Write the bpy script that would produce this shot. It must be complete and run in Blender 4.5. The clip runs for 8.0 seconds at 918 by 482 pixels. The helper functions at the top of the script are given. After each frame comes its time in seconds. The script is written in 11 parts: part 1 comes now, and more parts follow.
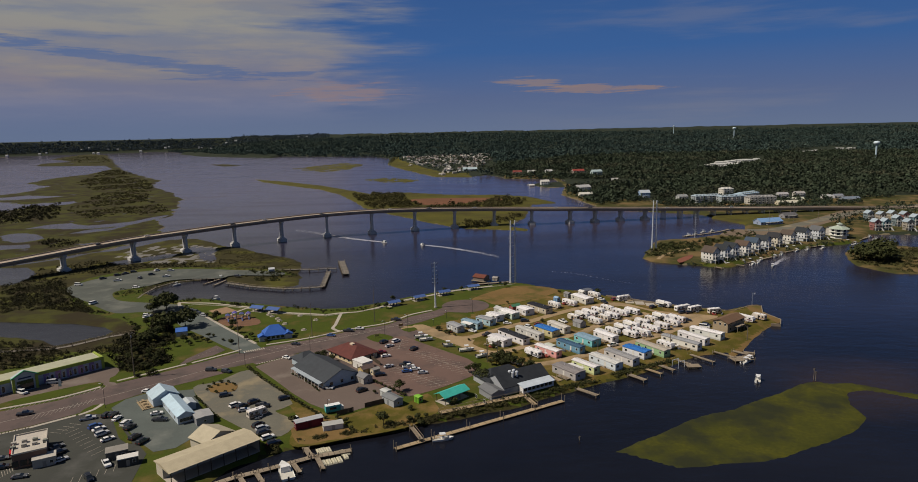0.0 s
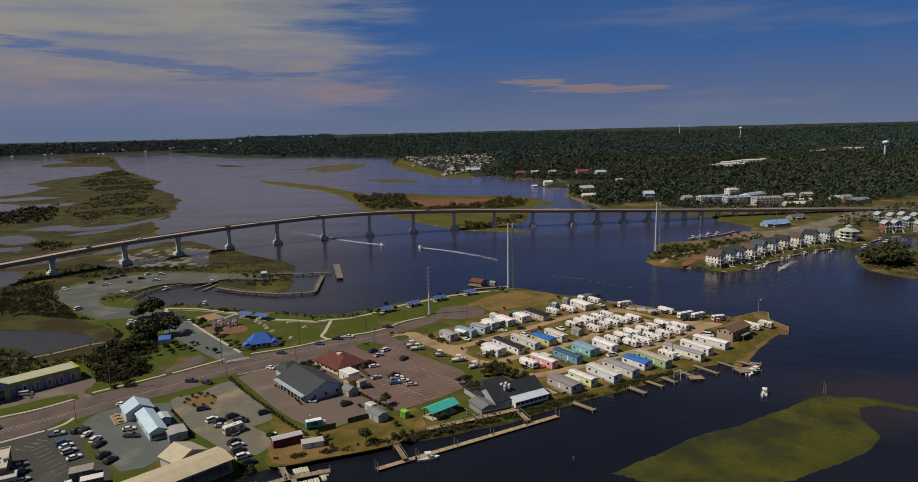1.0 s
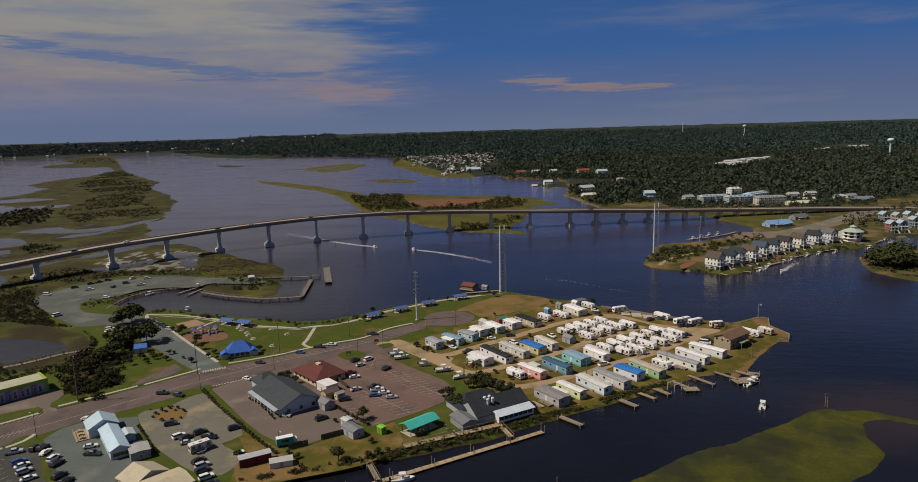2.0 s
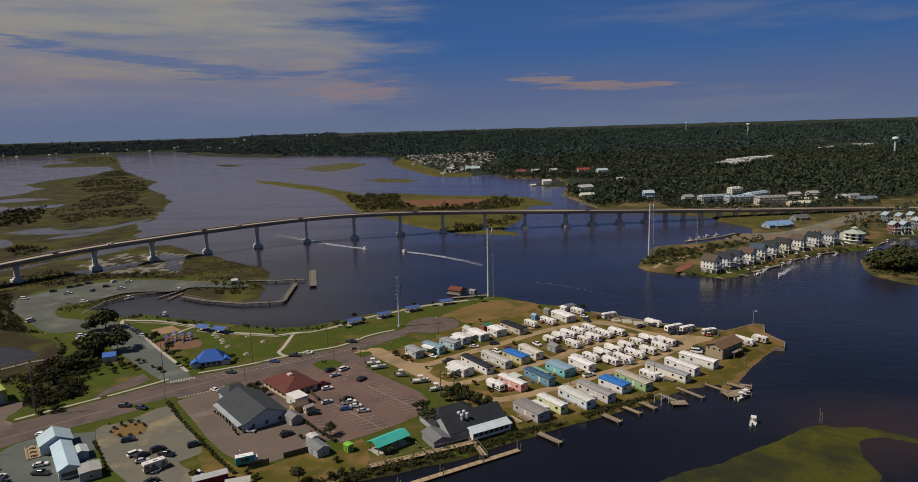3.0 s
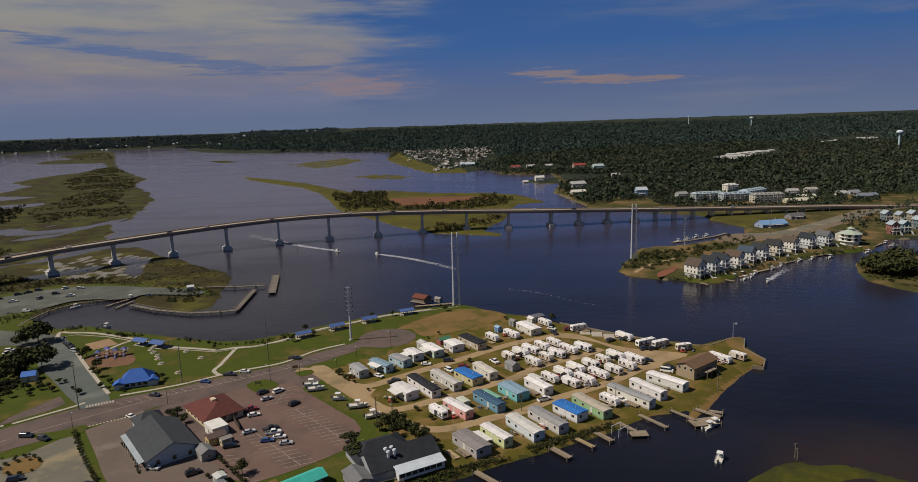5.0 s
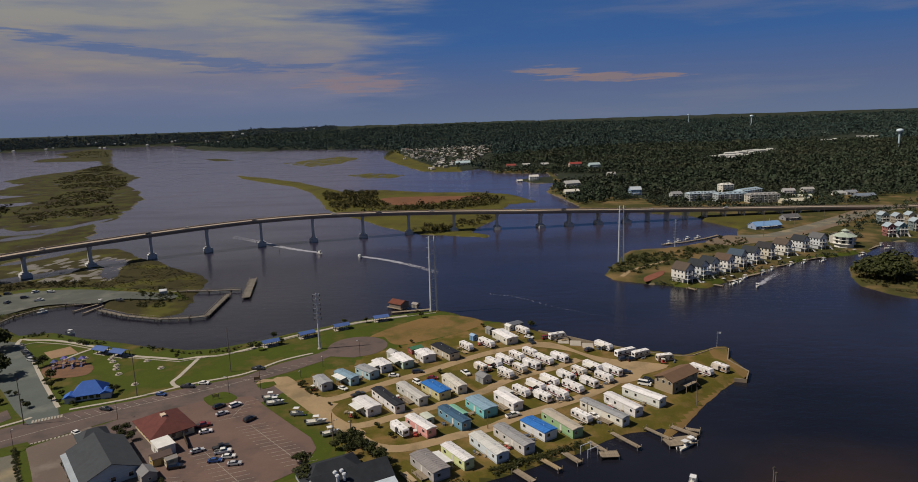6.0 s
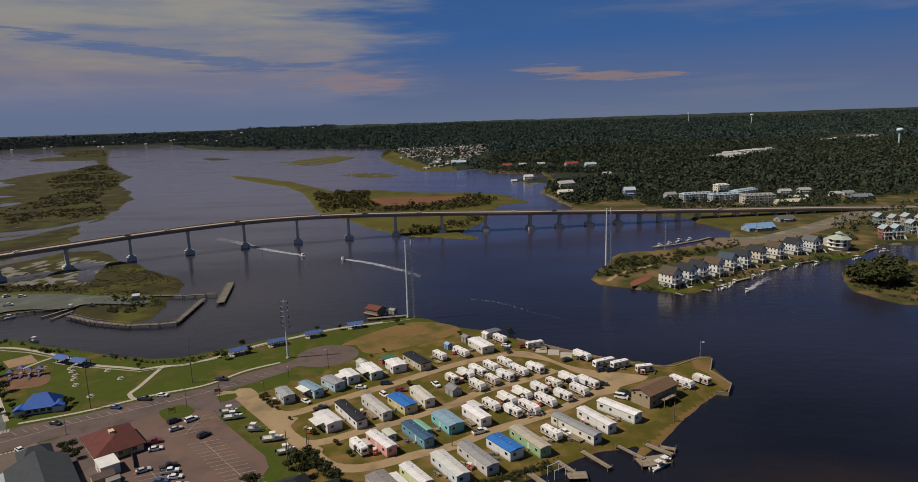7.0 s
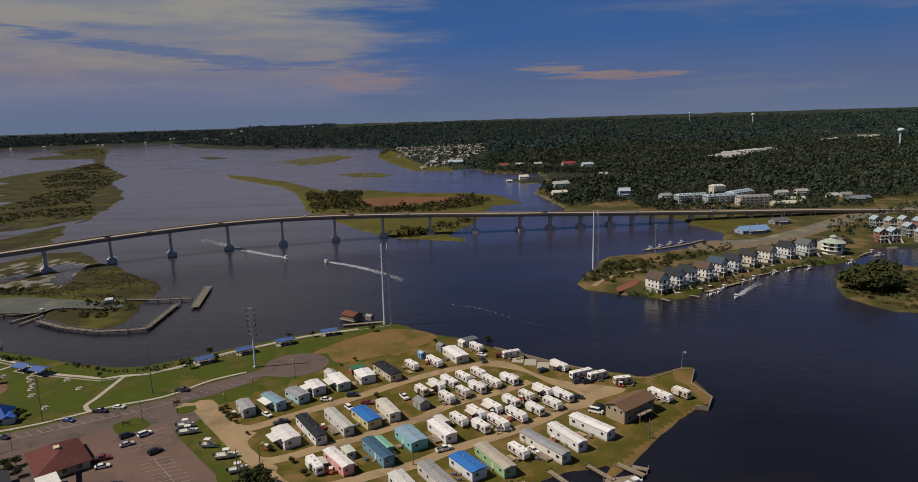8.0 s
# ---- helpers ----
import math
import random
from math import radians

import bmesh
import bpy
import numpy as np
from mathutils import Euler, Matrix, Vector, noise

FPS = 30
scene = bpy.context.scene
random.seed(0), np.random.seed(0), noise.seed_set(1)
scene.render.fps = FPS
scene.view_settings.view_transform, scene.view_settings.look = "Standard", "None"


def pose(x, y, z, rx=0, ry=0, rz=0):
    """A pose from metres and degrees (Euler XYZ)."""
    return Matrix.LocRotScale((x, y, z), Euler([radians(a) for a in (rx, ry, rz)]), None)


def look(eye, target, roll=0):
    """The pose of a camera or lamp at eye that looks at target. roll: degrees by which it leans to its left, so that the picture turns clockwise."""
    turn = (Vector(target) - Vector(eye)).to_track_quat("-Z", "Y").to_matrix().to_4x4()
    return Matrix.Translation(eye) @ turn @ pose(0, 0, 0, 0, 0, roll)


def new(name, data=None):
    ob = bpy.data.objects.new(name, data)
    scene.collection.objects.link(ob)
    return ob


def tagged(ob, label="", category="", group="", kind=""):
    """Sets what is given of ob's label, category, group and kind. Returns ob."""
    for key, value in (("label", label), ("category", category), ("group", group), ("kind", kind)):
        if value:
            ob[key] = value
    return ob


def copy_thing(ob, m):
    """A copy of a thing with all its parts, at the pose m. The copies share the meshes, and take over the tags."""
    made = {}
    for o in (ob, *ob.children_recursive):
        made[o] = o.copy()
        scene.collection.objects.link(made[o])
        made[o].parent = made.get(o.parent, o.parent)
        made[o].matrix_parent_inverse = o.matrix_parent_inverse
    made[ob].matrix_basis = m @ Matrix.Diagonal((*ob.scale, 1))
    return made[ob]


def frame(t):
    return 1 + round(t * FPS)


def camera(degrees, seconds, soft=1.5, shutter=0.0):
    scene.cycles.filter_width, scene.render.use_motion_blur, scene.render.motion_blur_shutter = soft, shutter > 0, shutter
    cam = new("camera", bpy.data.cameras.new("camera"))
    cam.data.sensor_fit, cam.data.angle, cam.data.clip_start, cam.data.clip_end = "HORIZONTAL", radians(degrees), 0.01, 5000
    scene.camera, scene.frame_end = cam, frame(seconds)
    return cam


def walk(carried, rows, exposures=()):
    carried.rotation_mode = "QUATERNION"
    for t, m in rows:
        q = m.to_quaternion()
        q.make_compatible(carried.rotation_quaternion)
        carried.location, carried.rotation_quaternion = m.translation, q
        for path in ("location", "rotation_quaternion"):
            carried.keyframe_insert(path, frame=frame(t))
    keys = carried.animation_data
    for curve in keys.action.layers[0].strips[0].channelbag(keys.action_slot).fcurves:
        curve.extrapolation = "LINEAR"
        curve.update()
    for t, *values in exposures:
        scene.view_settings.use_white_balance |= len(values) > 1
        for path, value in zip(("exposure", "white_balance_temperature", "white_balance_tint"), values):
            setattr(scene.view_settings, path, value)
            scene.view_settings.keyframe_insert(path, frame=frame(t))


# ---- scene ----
cam = camera(70.0, 8.0, soft=0.9)
PATH = [
    (0, (-2.789, -10.008, 105.806), (-2.748, -8.037, 105.469), -1.2),
    (0.5, (0.187, -3.381, 105.61), (0.219, -1.41, 105.274), -1.2),
    (1, (3.805, 3.443, 105.57), (3.829, 5.414, 105.234), -1.3),
    (2.5, (17.89, 22.797, 105.572), (17.896, 24.768, 105.232), -1.6),
    (3, (23.599, 29.434, 105.727), (23.599, 31.405, 105.385), -1.6),
    (3.5, (29.532, 36.264, 105.919), (29.528, 38.234, 105.574), -1.6),
    (4, (35.683, 43.115, 106.047), (35.675, 45.084, 105.699), -1.7),
    (4.5, (41.547, 49.65, 106.145), (41.535, 51.618, 105.792), -1.8),
    (6, (61.092, 69.957, 106.895), (61.074, 71.924, 106.531), -1.8),
    (6.5, (67.456, 76.227, 106.989), (67.436, 78.193, 106.623), -1.8),
    (7, (73.709, 82.269, 107.063), (73.687, 84.235, 106.696), -1.8),
    (7.5, (79.77, 87.903, 107.144), (79.745, 89.869, 106.776), -1.8),
    (8, (86.128, 93.696, 107.416), (86.1, 95.662, 107.046), -1.7),
]
walk(cam, [(t, look(eye, target, roll)) for t, eye, target, roll in PATH])

# ---- sky and sun ----
SUN_AZ, SUN_EL = 261.0, 50.0  # degrees: from which side (clockwise from +y), and how high
SUN_DIR = Vector((math.sin(radians(SUN_AZ)) * math.cos(radians(SUN_EL)), math.cos(radians(SUN_AZ)) * math.cos(radians(SUN_EL)), math.sin(radians(SUN_EL))))
sun = new("sun", bpy.data.lights.new("sun", "SUN"))
sun.data.energy, sun.data.angle, sun.data.color = 4.5, radians(0.6), (1.0, 0.89, 0.745)
sun.matrix_world = look(SUN_DIR * 400, (0, 0, 0))
scene.view_settings.exposure = 0.0

world = bpy.data.worlds.new("sky")
scene.world = world
world.use_nodes = True
WN, WL = world.node_tree.nodes, world.node_tree.links
WN.clear()


def wnode(kind, **kw):
    n = WN.new(kind)
    for k, v in kw.items():
        if k.startswith("i_"):
            n.inputs[int(k[2:])].default_value = v
    return n


def wmath(op, a, b=0.0, clamp=False):
    n = WN.new("ShaderNodeMath")
    n.operation, n.use_clamp = op, clamp
    for i, v in enumerate((a, b)):
        if isinstance(v, (int, float)):
            n.inputs[i].default_value = v
        else:
            WL.new(v, n.inputs[i])
    return n.outputs[0]


def wramp(value, stops):
    n = WN.new("ShaderNodeValToRGB")
    e = n.color_ramp.elements
    while len(e) < len(stops):
        e.new(0.5)
    for k, (p, c) in zip(e, stops):
        k.position, k.color = p, (*c, 1)
    WL.new(value, n.inputs[0])
    return n.outputs[0]


def wmix(fac, a, b):
    n = WN.new("ShaderNodeMixRGB")
    WL.new(fac, n.inputs[0])
    for i, v in ((1, a), (2, b)):
        if isinstance(v, tuple):
            n.inputs[i].default_value = (*v, 1)
        else:
            WL.new(v, n.inputs[i])
    return n.outputs[0]


def wstep(v, lo, hi):
    n = WN.new("ShaderNodeMapRange")
    n.interpolation_type = "SMOOTHSTEP"
    WL.new(v, n.inputs[0])
    n.inputs[1].default_value, n.inputs[2].default_value = lo, hi
    return n.outputs[0]


def wnoise(scale3, detail, rough, offset=(0, 0, 0)):
    m = WN.new("ShaderNodeMapping")
    m.inputs[1].default_value, m.inputs[3].default_value = offset, scale3
    WL.new(wco.outputs["Generated"], m.inputs[0])
    n = WN.new("ShaderNodeTexNoise")
    n.inputs["Scale"].default_value, n.inputs["Detail"].default_value, n.inputs["Roughness"].default_value = 1.0, detail, rough
    WL.new(m.outputs[0], n.inputs["Vector"])
    return n.outputs[0]


wco = WN.new("ShaderNodeTexCoord")
wsep = WN.new("ShaderNodeSeparateXYZ")
WL.new(wco.outputs["Generated"], wsep.inputs[0])
SX, SY, SZ = wsep.outputs
sky = WN.new("ShaderNodeTexSky")
sky.sky_type, sky.sun_disc = "NISHITA", False
sky.sun_elevation, sky.sun_rotation = radians(SUN_EL), radians(SUN_AZ)
sky.air_density, sky.dust_density, sky.ozone_density = 1.0, 0.3, 4.0
skyc = WN.new("ShaderNodeMixRGB")
skyc.blend_type, skyc.inputs[0].default_value, skyc.inputs[2].default_value = "MULTIPLY", 1.0, (0.04, 0.04, 0.04, 1)
WL.new(sky.outputs[0], skyc.inputs[1])
# the hazy band over the horizon: grey violet below, deep blue above
low = wramp(SZ, [(0.0, (0.122, 0.162, 0.262)), (0.045, (0.096, 0.135, 0.256)), (0.11, (0.042, 0.113, 0.295)), (0.2, (0.034, 0.094, 0.26)), (0.34, (0.026, 0.05, 0.115)), (0.6, (0.02, 0.042, 0.095))])
clear = wmix(wstep(SZ, 0.25, 0.75), low, skyc.outputs[0])
# cloud sheets: a large bank over the sound, thin veils elsewhere
n_big = wnoise((2.6, 2.6, 21.0), 4.0, 0.55, (1.3, 0.4, 0.25))
n_fine = wnoise((6.5, 6.5, 70.0), 6.0, 0.62, (0.2, 3.1, 0.7))
n_sum = wmath("ADD", wmath("MULTIPLY", n_big, 0.62), wmath("MULTIPLY", n_fine, 0.38))
n_torn = wnoise((14.0, 14.0, 170.0), 5.0, 0.65, (0.7, 0.2, 1.1))
edge = wmath("ADD", SX, wmath("MULTIPLY", wmath("SUBTRACT", n_sum, 0.5), 1.5))
side = wstep(edge, 0.04, -0.34)
bank = wmath("MULTIPLY", wstep(wmath("ADD", n_sum, wmath("MULTIPLY", side, 0.24)), 0.44, 0.66), wstep(edge, 0.03, -0.27))
bank = wmath("MULTIPLY", bank, wstep(SZ, -0.01, 0.06))
bank = wmath("MULTIPLY", bank, wstep(SZ, 0.5, 0.25))
bank_col = wramp(SZ, [(0.0, (0.148, 0.186, 0.288)), (0.04, (0.188, 0.198, 0.282)), (0.075, (0.222, 0.200, 0.235)), (0.11, (0.262, 0.24, 0.235)), (0.15, (0.285, 0.275, 0.25)), (0.3, (0.285, 0.275, 0.265))])


def streak(az, el, half_az, half_el, tilt):
    """A soft lens-shaped patch of sky, for one thin cloud."""
    u = wmath("DIVIDE", SX, wmath("MAXIMUM", SY, 0.05))
    du = wmath("SUBTRACT", u, math.tan(radians(az)))
    dv = wmath("SUBTRACT", wmath("SUBTRACT", SZ, math.sin(radians(el))), wmath("MULTIPLY", du, tilt))
    a, b = wmath("DIVIDE", du, half_az), wmath("DIVIDE", dv, half_el)
    r = wmath("ADD", wmath("MULTIPLY", a, a), wmath("MULTIPLY", b, b))
    r = wmath("ADD", r, wmath("MULTIPLY", wmath("SUBTRACT", n_torn, 0.5), 5.5))
    return wmath("MULTIPLY", wstep(r, 1.0, 0.1), wstep(SY, 0.0, 0.2))


gap = wmath("ADD", streak(-26.0, 5.9, 0.30, 0.0095, -0.10), streak(-15.5, 4.6, 0.12, 0.006, 0.03), True)
bank = wmath("MULTIPLY", bank, wmath("SUBTRACT", 1.0, wmath("MULTIPLY", gap, 0.6)))
mottle = wnoise((5.0, 5.0, 34.0), 5.0, 0.6, (2.2, 0.9, 1.7))
bank = wmath("MULTIPLY", bank, wmath("ADD", 0.68, wmath("MULTIPLY", wstep(mottle, 0.36, 0.6), 0.32)))
warm = wmath("MULTIPLY", wstep(wnoise((3.0, 3.0, 26.0), 3.0, 0.5, (0.3, 2.9, 0.1)), 0.5, 0.7), wstep(SZ, 0.03, 0.09))
bank_col = wmix(wmath("MULTIPLY", warm, 0.6), bank_col, (0.305, 0.265, 0.215))
c1 = wmix(wmath("MULTIPLY", bank, 0.95), clear, bank_col)
veil = wmath("MULTIPLY", wstep(n_sum, 0.48, 0.66), wmath("MULTIPLY", wstep(SX, 0.0, 0.35), 0.35))
c2 = wmix(veil, c1, (0.18, 0.19, 0.25))
c3 = wmix(wmath("MULTIPLY", streak(7.7, 3.75, 0.06, 0.0085, -0.07), 0.6), c2, (0.29, 0.205, 0.165))
c3 = wmix(wmath("MULTIPLY", streak(12.9, 3.05, 0.12, 0.0068, -0.02), 0.62), c3, (0.29, 0.195, 0.155))
c3 = wmix(wmath("MULTIPLY", streak(-8.6, 3.2, 0.09, 0.016, 0.0), 0.5), c3, (0.28, 0.19, 0.18))
back = WN.new("ShaderNodeBackground")
back.inputs[1].default_value = 1.0
WL.new(c3, back.inputs[0])
wout = WN.new("ShaderNodeOutputWorld")
WL.new(back.outputs[0], wout.inputs[0])


# ---- materials ----
def material(name, col, col2=None, scale=1.0, rough=0.8, metal=0.0, bump=0.0, fine=8.0, vary=0.0, island=0.0, world_space=False, stretch=(1, 1, 1), spec=0.14, patch=None, patch_at=(0.5, 0.62), patch_scale=0.1):
    """A procedural surface: two colours mixed by noise at two scales, an optional third in patches, bump, and variation from thing to thing."""
    m = bpy.data.materials.new(name)
    m.use_nodes = True
    nt = m.node_tree
    N, L = nt.nodes, nt.links
    b = N["Principled BSDF"]
    b.inputs["Roughness"].default_value, b.inputs["Metallic"].default_value = rough, metal
    b.inputs["Specular IOR Level"].default_value = spec
    tc = N.new("ShaderNodeNewGeometry") if world_space else N.new("ShaderNodeTexCoord")
    src = tc.outputs["Position"] if world_space else tc.outputs["Object"]
    mp = N.new("ShaderNodeMapping")
    mp.inputs[3].default_value = stretch
    L.new(src, mp.inputs[0])

    def tex(s, d):
        n = N.new("ShaderNodeTexNoise")
        n.inputs["Scale"].default_value, n.inputs["Detail"].default_value, n.inputs["Roughness"].default_value = s, d, 0.62
        L.new(mp.outputs[0], n.inputs["Vector"])
        return n.outputs[0]

    def mixc(fac, a, c, mode="MIX"):
        n = N.new("ShaderNodeMixRGB")
        n.blend_type = mode
        if isinstance(fac, float):
            n.inputs[0].default_value = fac
        else:
            L.new(fac, n.inputs[0])
        for i, v in ((1, a), (2, c)):
            if isinstance(v, tuple):
                n.inputs[i].default_value = (*v[:3], 1)
            else:
                L.new(v, n.inputs[i])
        return n.outputs[0]

    def rng(v, a, c, lo, hi):
        n = N.new("ShaderNodeMapRange")
        L.new(v, n.inputs[0])
        for i, k in enumerate((a, c, lo, hi)):
            n.inputs[i + 1].default_value = k
        return n.outputs[0]

    col2 = col2 or tuple(c * 0.72 for c in col)
    big, small = tex(scale, 4.0), tex(scale * fine, 3.0)
    c = mixc(rng(big, 0.33, 0.67, 0.0, 1.0), col, col2)
    c = mixc(rng(small, 0.32, 0.68, 0.0, 0.62), c, col2)
    if patch:
        c = mixc(rng(tex(patch_scale, 5.0), patch_at[0], patch_at[1], 0.0, 1.0), c, patch)
    if vary or island:
        hs = N.new("ShaderNodeHueSaturation")
        rnd = tc.outputs["Random Per Island"] if (island and world_space) else (N.new("ShaderNodeNewGeometry").outputs["Random Per Island"] if island else N.new("ShaderNodeObjectInfo").outputs["Random"])
        k = island or vary
        L.new(rng(rnd, 0, 1, 1 - k, 1 + k), hs.inputs["Value"])
        L.new(c, hs.inputs["Color"])
        c = hs.outputs[0]
    L.new(c, b.inputs["Base Color"])
    if bump:
        bp = N.new("ShaderNodeBump")
        bp.inputs["Strength"].default_value, bp.inputs["Distance"].default_value = min(1.0, bump), max(0.02, bump * 0.1)
        L.new(small, bp.inputs["Height"])
        L.new(bp.outputs[0], b.inputs["Normal"])
    return m


MATS = {}


def paint(col, kind="siding", rough=0.6):
    """Painted surfaces, one material a colour."""
    key = (kind, col)
    if key not in MATS:
        d = tuple(c * 0.8 for c in col)
        if kind == "siding":
            MATS[key] = material("painted_siding", col, d, scale=0.5, rough=rough, bump=0.15, stretch=(0.4, 0.4, 6), fine=4, vary=0.06)
        elif kind == "roof":
            MATS[key] = material("roof_sheet", col, tuple(c * 0.78 for c in col), scale=0.35, rough=rough, bump=0.2, fine=9, vary=0.1)
        elif kind == "car":
            m = material("car_paint", col, tuple(c * 0.92 for c in col), scale=0.7, rough=0.28, spec=0.6)
            m.node_tree.nodes["Principled BSDF"].inputs["Coat Weight"].default_value = 0.5
            MATS[key] = m
        else:
            MATS[key] = material(kind, col, d, scale=1.2, rough=rough, bump=0.1, vary=0.06)
    return MATS[key]


def water_material():
    m = bpy.data.materials.new("sound_water")
    m.use_nodes = True
    N, L = m.node_tree.nodes, m.node_tree.links
    b = N["Principled BSDF"]
    b.inputs["Roughness"].default_value, b.inputs["IOR"].default_value = 0.06, 1.333
    geo = N.new("ShaderNodeNewGeometry")

    def tex(s, d, stretch=(1, 1, 1), rot=0.0):
        mp = N.new("ShaderNodeMapping")
        mp.inputs[2].default_value, mp.inputs[3].default_value = (0, 0, rot), stretch
        L.new(geo.outputs["Position"], mp.inputs[0])
        n = N.new("ShaderNodeTexNoise")
        n.inputs["Scale"].default_value, n.inputs["Detail"].default_value = s, d
        L.new(mp.outputs[0], n.inputs["Vector"])
        return n.outputs[0]

    gust = N.new("ShaderNodeMapRange")
    L.new(tex(0.006, 6.0, (1, 3.5, 1), 0.35), gust.inputs[0])
    for i, k in enumerate((0.4, 0.62, 0.055, 0.21)):
        gust.inputs[i + 1].default_value = k
    L.new(gust.outputs[0], b.inputs["Roughness"])
    ramp = N.new("ShaderNodeValToRGB")
    ramp.color_ramp.elements[0].position, ramp.color_ramp.elements[0].color = 0.35, (0.0055, 0.006, 0.0098, 1)
    ramp.color_ramp.elements[1].position, ramp.color_ramp.elements[1].color = 0.7, (0.0105, 0.011, 0.0165, 1)
    L.new(tex(0.012, 4.0), ramp.inputs[0])
    # sky sheen painted into the open sound's base colour; channel and canal stay dark
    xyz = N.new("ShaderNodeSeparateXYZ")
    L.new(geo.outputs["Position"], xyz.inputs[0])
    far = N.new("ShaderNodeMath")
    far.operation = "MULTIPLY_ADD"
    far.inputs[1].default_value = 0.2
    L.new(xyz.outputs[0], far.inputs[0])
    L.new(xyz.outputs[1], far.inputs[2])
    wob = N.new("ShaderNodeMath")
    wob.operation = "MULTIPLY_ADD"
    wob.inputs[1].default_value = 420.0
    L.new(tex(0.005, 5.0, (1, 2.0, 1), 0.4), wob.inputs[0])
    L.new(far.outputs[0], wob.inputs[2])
    sheen = N.new("ShaderNodeMapRange")
    sheen.interpolation_type = "SMOOTHSTEP"
    L.new(wob.outputs[0], sheen.inputs[0])
    sheen.inputs[1].default_value, sheen.inputs[2].default_value = 400.0, 1450.0
    sheen_mix = N.new("ShaderNodeMixRGB")
    L.new(sheen.outputs[0], sheen_mix.inputs[0])
    L.new(ramp.outputs[0], sheen_mix.inputs[1])
    sheen_mix.inputs[2].default_value = (0.066, 0.056, 0.092, 1)
    # a brown shoal beside the sea grass
    near = N.new("ShaderNodeVectorMath")
    near.operation = "DISTANCE"
    flat = N.new("ShaderNodeMapping")
    flat.inputs[3].default_value = (0.75, 1.0, 0.0)
    L.new(geo.outputs["Position"], flat.inputs[0])
    L.new(flat.outputs[0], near.inputs[0])
    near.inputs[1].default_value = (128.1, 237.6, 0.0)
    rough_edge = N.new("ShaderNodeMath")
    rough_edge.operation = "MULTIPLY_ADD"
    rough_edge.inputs[1].default_value = 40.0
    L.new(tex(0.03, 4.0), rough_edge.inputs[0])
    L.new(near.outputs["Value"], rough_edge.inputs[2])
    shoal = N.new("ShaderNodeMapRange")
    shoal.interpolation_type = "SMOOTHSTEP"
    L.new(rough_edge.outputs[0], shoal.inputs[0])
    shoal.inputs[1].default_value, shoal.inputs[2].default_value = 62.0, 26.0
    base_mix = N.new("ShaderNodeMixRGB")
    L.new(shoal.outputs[0], base_mix.inputs[0])
    L.new(sheen_mix.outputs[0], base_mix.inputs[1])
    base_mix.inputs[2].default_value = (0.026, 0.017, 0.014, 1)
    L.new(base_mix.outputs[0], b.inputs["Base Color"])
    mix = N.new("ShaderNodeMath")
    mix.operation = "MULTIPLY_ADD"
    mix.inputs[1].default_value = 2.2
    L.new(tex(0.09, 3.0, (1, 2.2, 1), 0.5), mix.inputs[0])
    L.new(tex(0.7, 3.0, (1, 1.8, 1), 0.5), mix.inputs[2])
    bp = N.new("ShaderNodeBump")
    bp.inputs["Strength"].default_value, bp.inputs["Distance"].default_value = 0.36, 0.25
    L.new(mix.outputs[0], bp.inputs["Height"])
    L.new(bp.outputs[0], b.inputs["Normal"])
    return m


WATER = water_material()
MUD = material("mud", (0.16, 0.135, 0.085), (0.1, 0.085, 0.055), 0.05, 0.8, world_space=True)
MARSH = material("marsh_grass", (0.064, 0.064, 0.013), (0.034, 0.036, 0.010), 0.03, 0.95, bump=0.7, fine=9, world_space=True, patch=(0.03, 0.024, 0.011), patch_at=(0.45, 0.57), patch_scale=0.03)
LAWN = material("lawn", (0.066, 0.084, 0.009), (0.038, 0.054, 0.007), 0.07, 0.95, bump=0.5, fine=20, world_space=True, patch=(0.115, 0.088, 0.026), patch_at=(0.5, 0.7), patch_scale=0.07)
FLOOR = material("forest_floor", (0.03, 0.037, 0.022), (0.02, 0.026, 0.016), 0.03, 0.95, bump=0.6, fine=10, world_space=True)
WEED = material("sea_grass", (0.074, 0.072, 0.008), (0.036, 0.04, 0.008), 0.05, 0.9, bump=0.4, fine=16, world_space=True, patch=(0.024, 0.027, 0.012), patch_at=(0.46, 0.6), patch_scale=0.035)
DRY = material("dry_grass", (0.2, 0.125, 0.048), (0.14, 0.09, 0.035), 0.06, 0.95, bump=0.5, fine=18, world_space=True, patch=(0.08, 0.075, 0.018), patch_at=(0.52, 0.66), patch_scale=0.05)
RED_EARTH = material("red_earth", (0.19, 0.085, 0.045), (0.12, 0.06, 0.035), 0.03, 0.95, world_space=True, fine=8)
ROAD = material("worn_pavement", (0.135, 0.099, 0.09), (0.1, 0.076, 0.071), 0.04, 0.85, bump=0.15, fine=30, world_space=True, patch=(0.08, 0.065, 0.061), patch_at=(0.5, 0.64), patch_scale=0.11)
LOT = material("lot_pavement", (0.16, 0.104, 0.087), (0.124, 0.083, 0.071), 0.05, 0.85, bump=0.15, fine=30, world_space=True, patch=(0.1, 0.072, 0.064), patch_at=(0.5, 0.64), patch_scale=0.09)
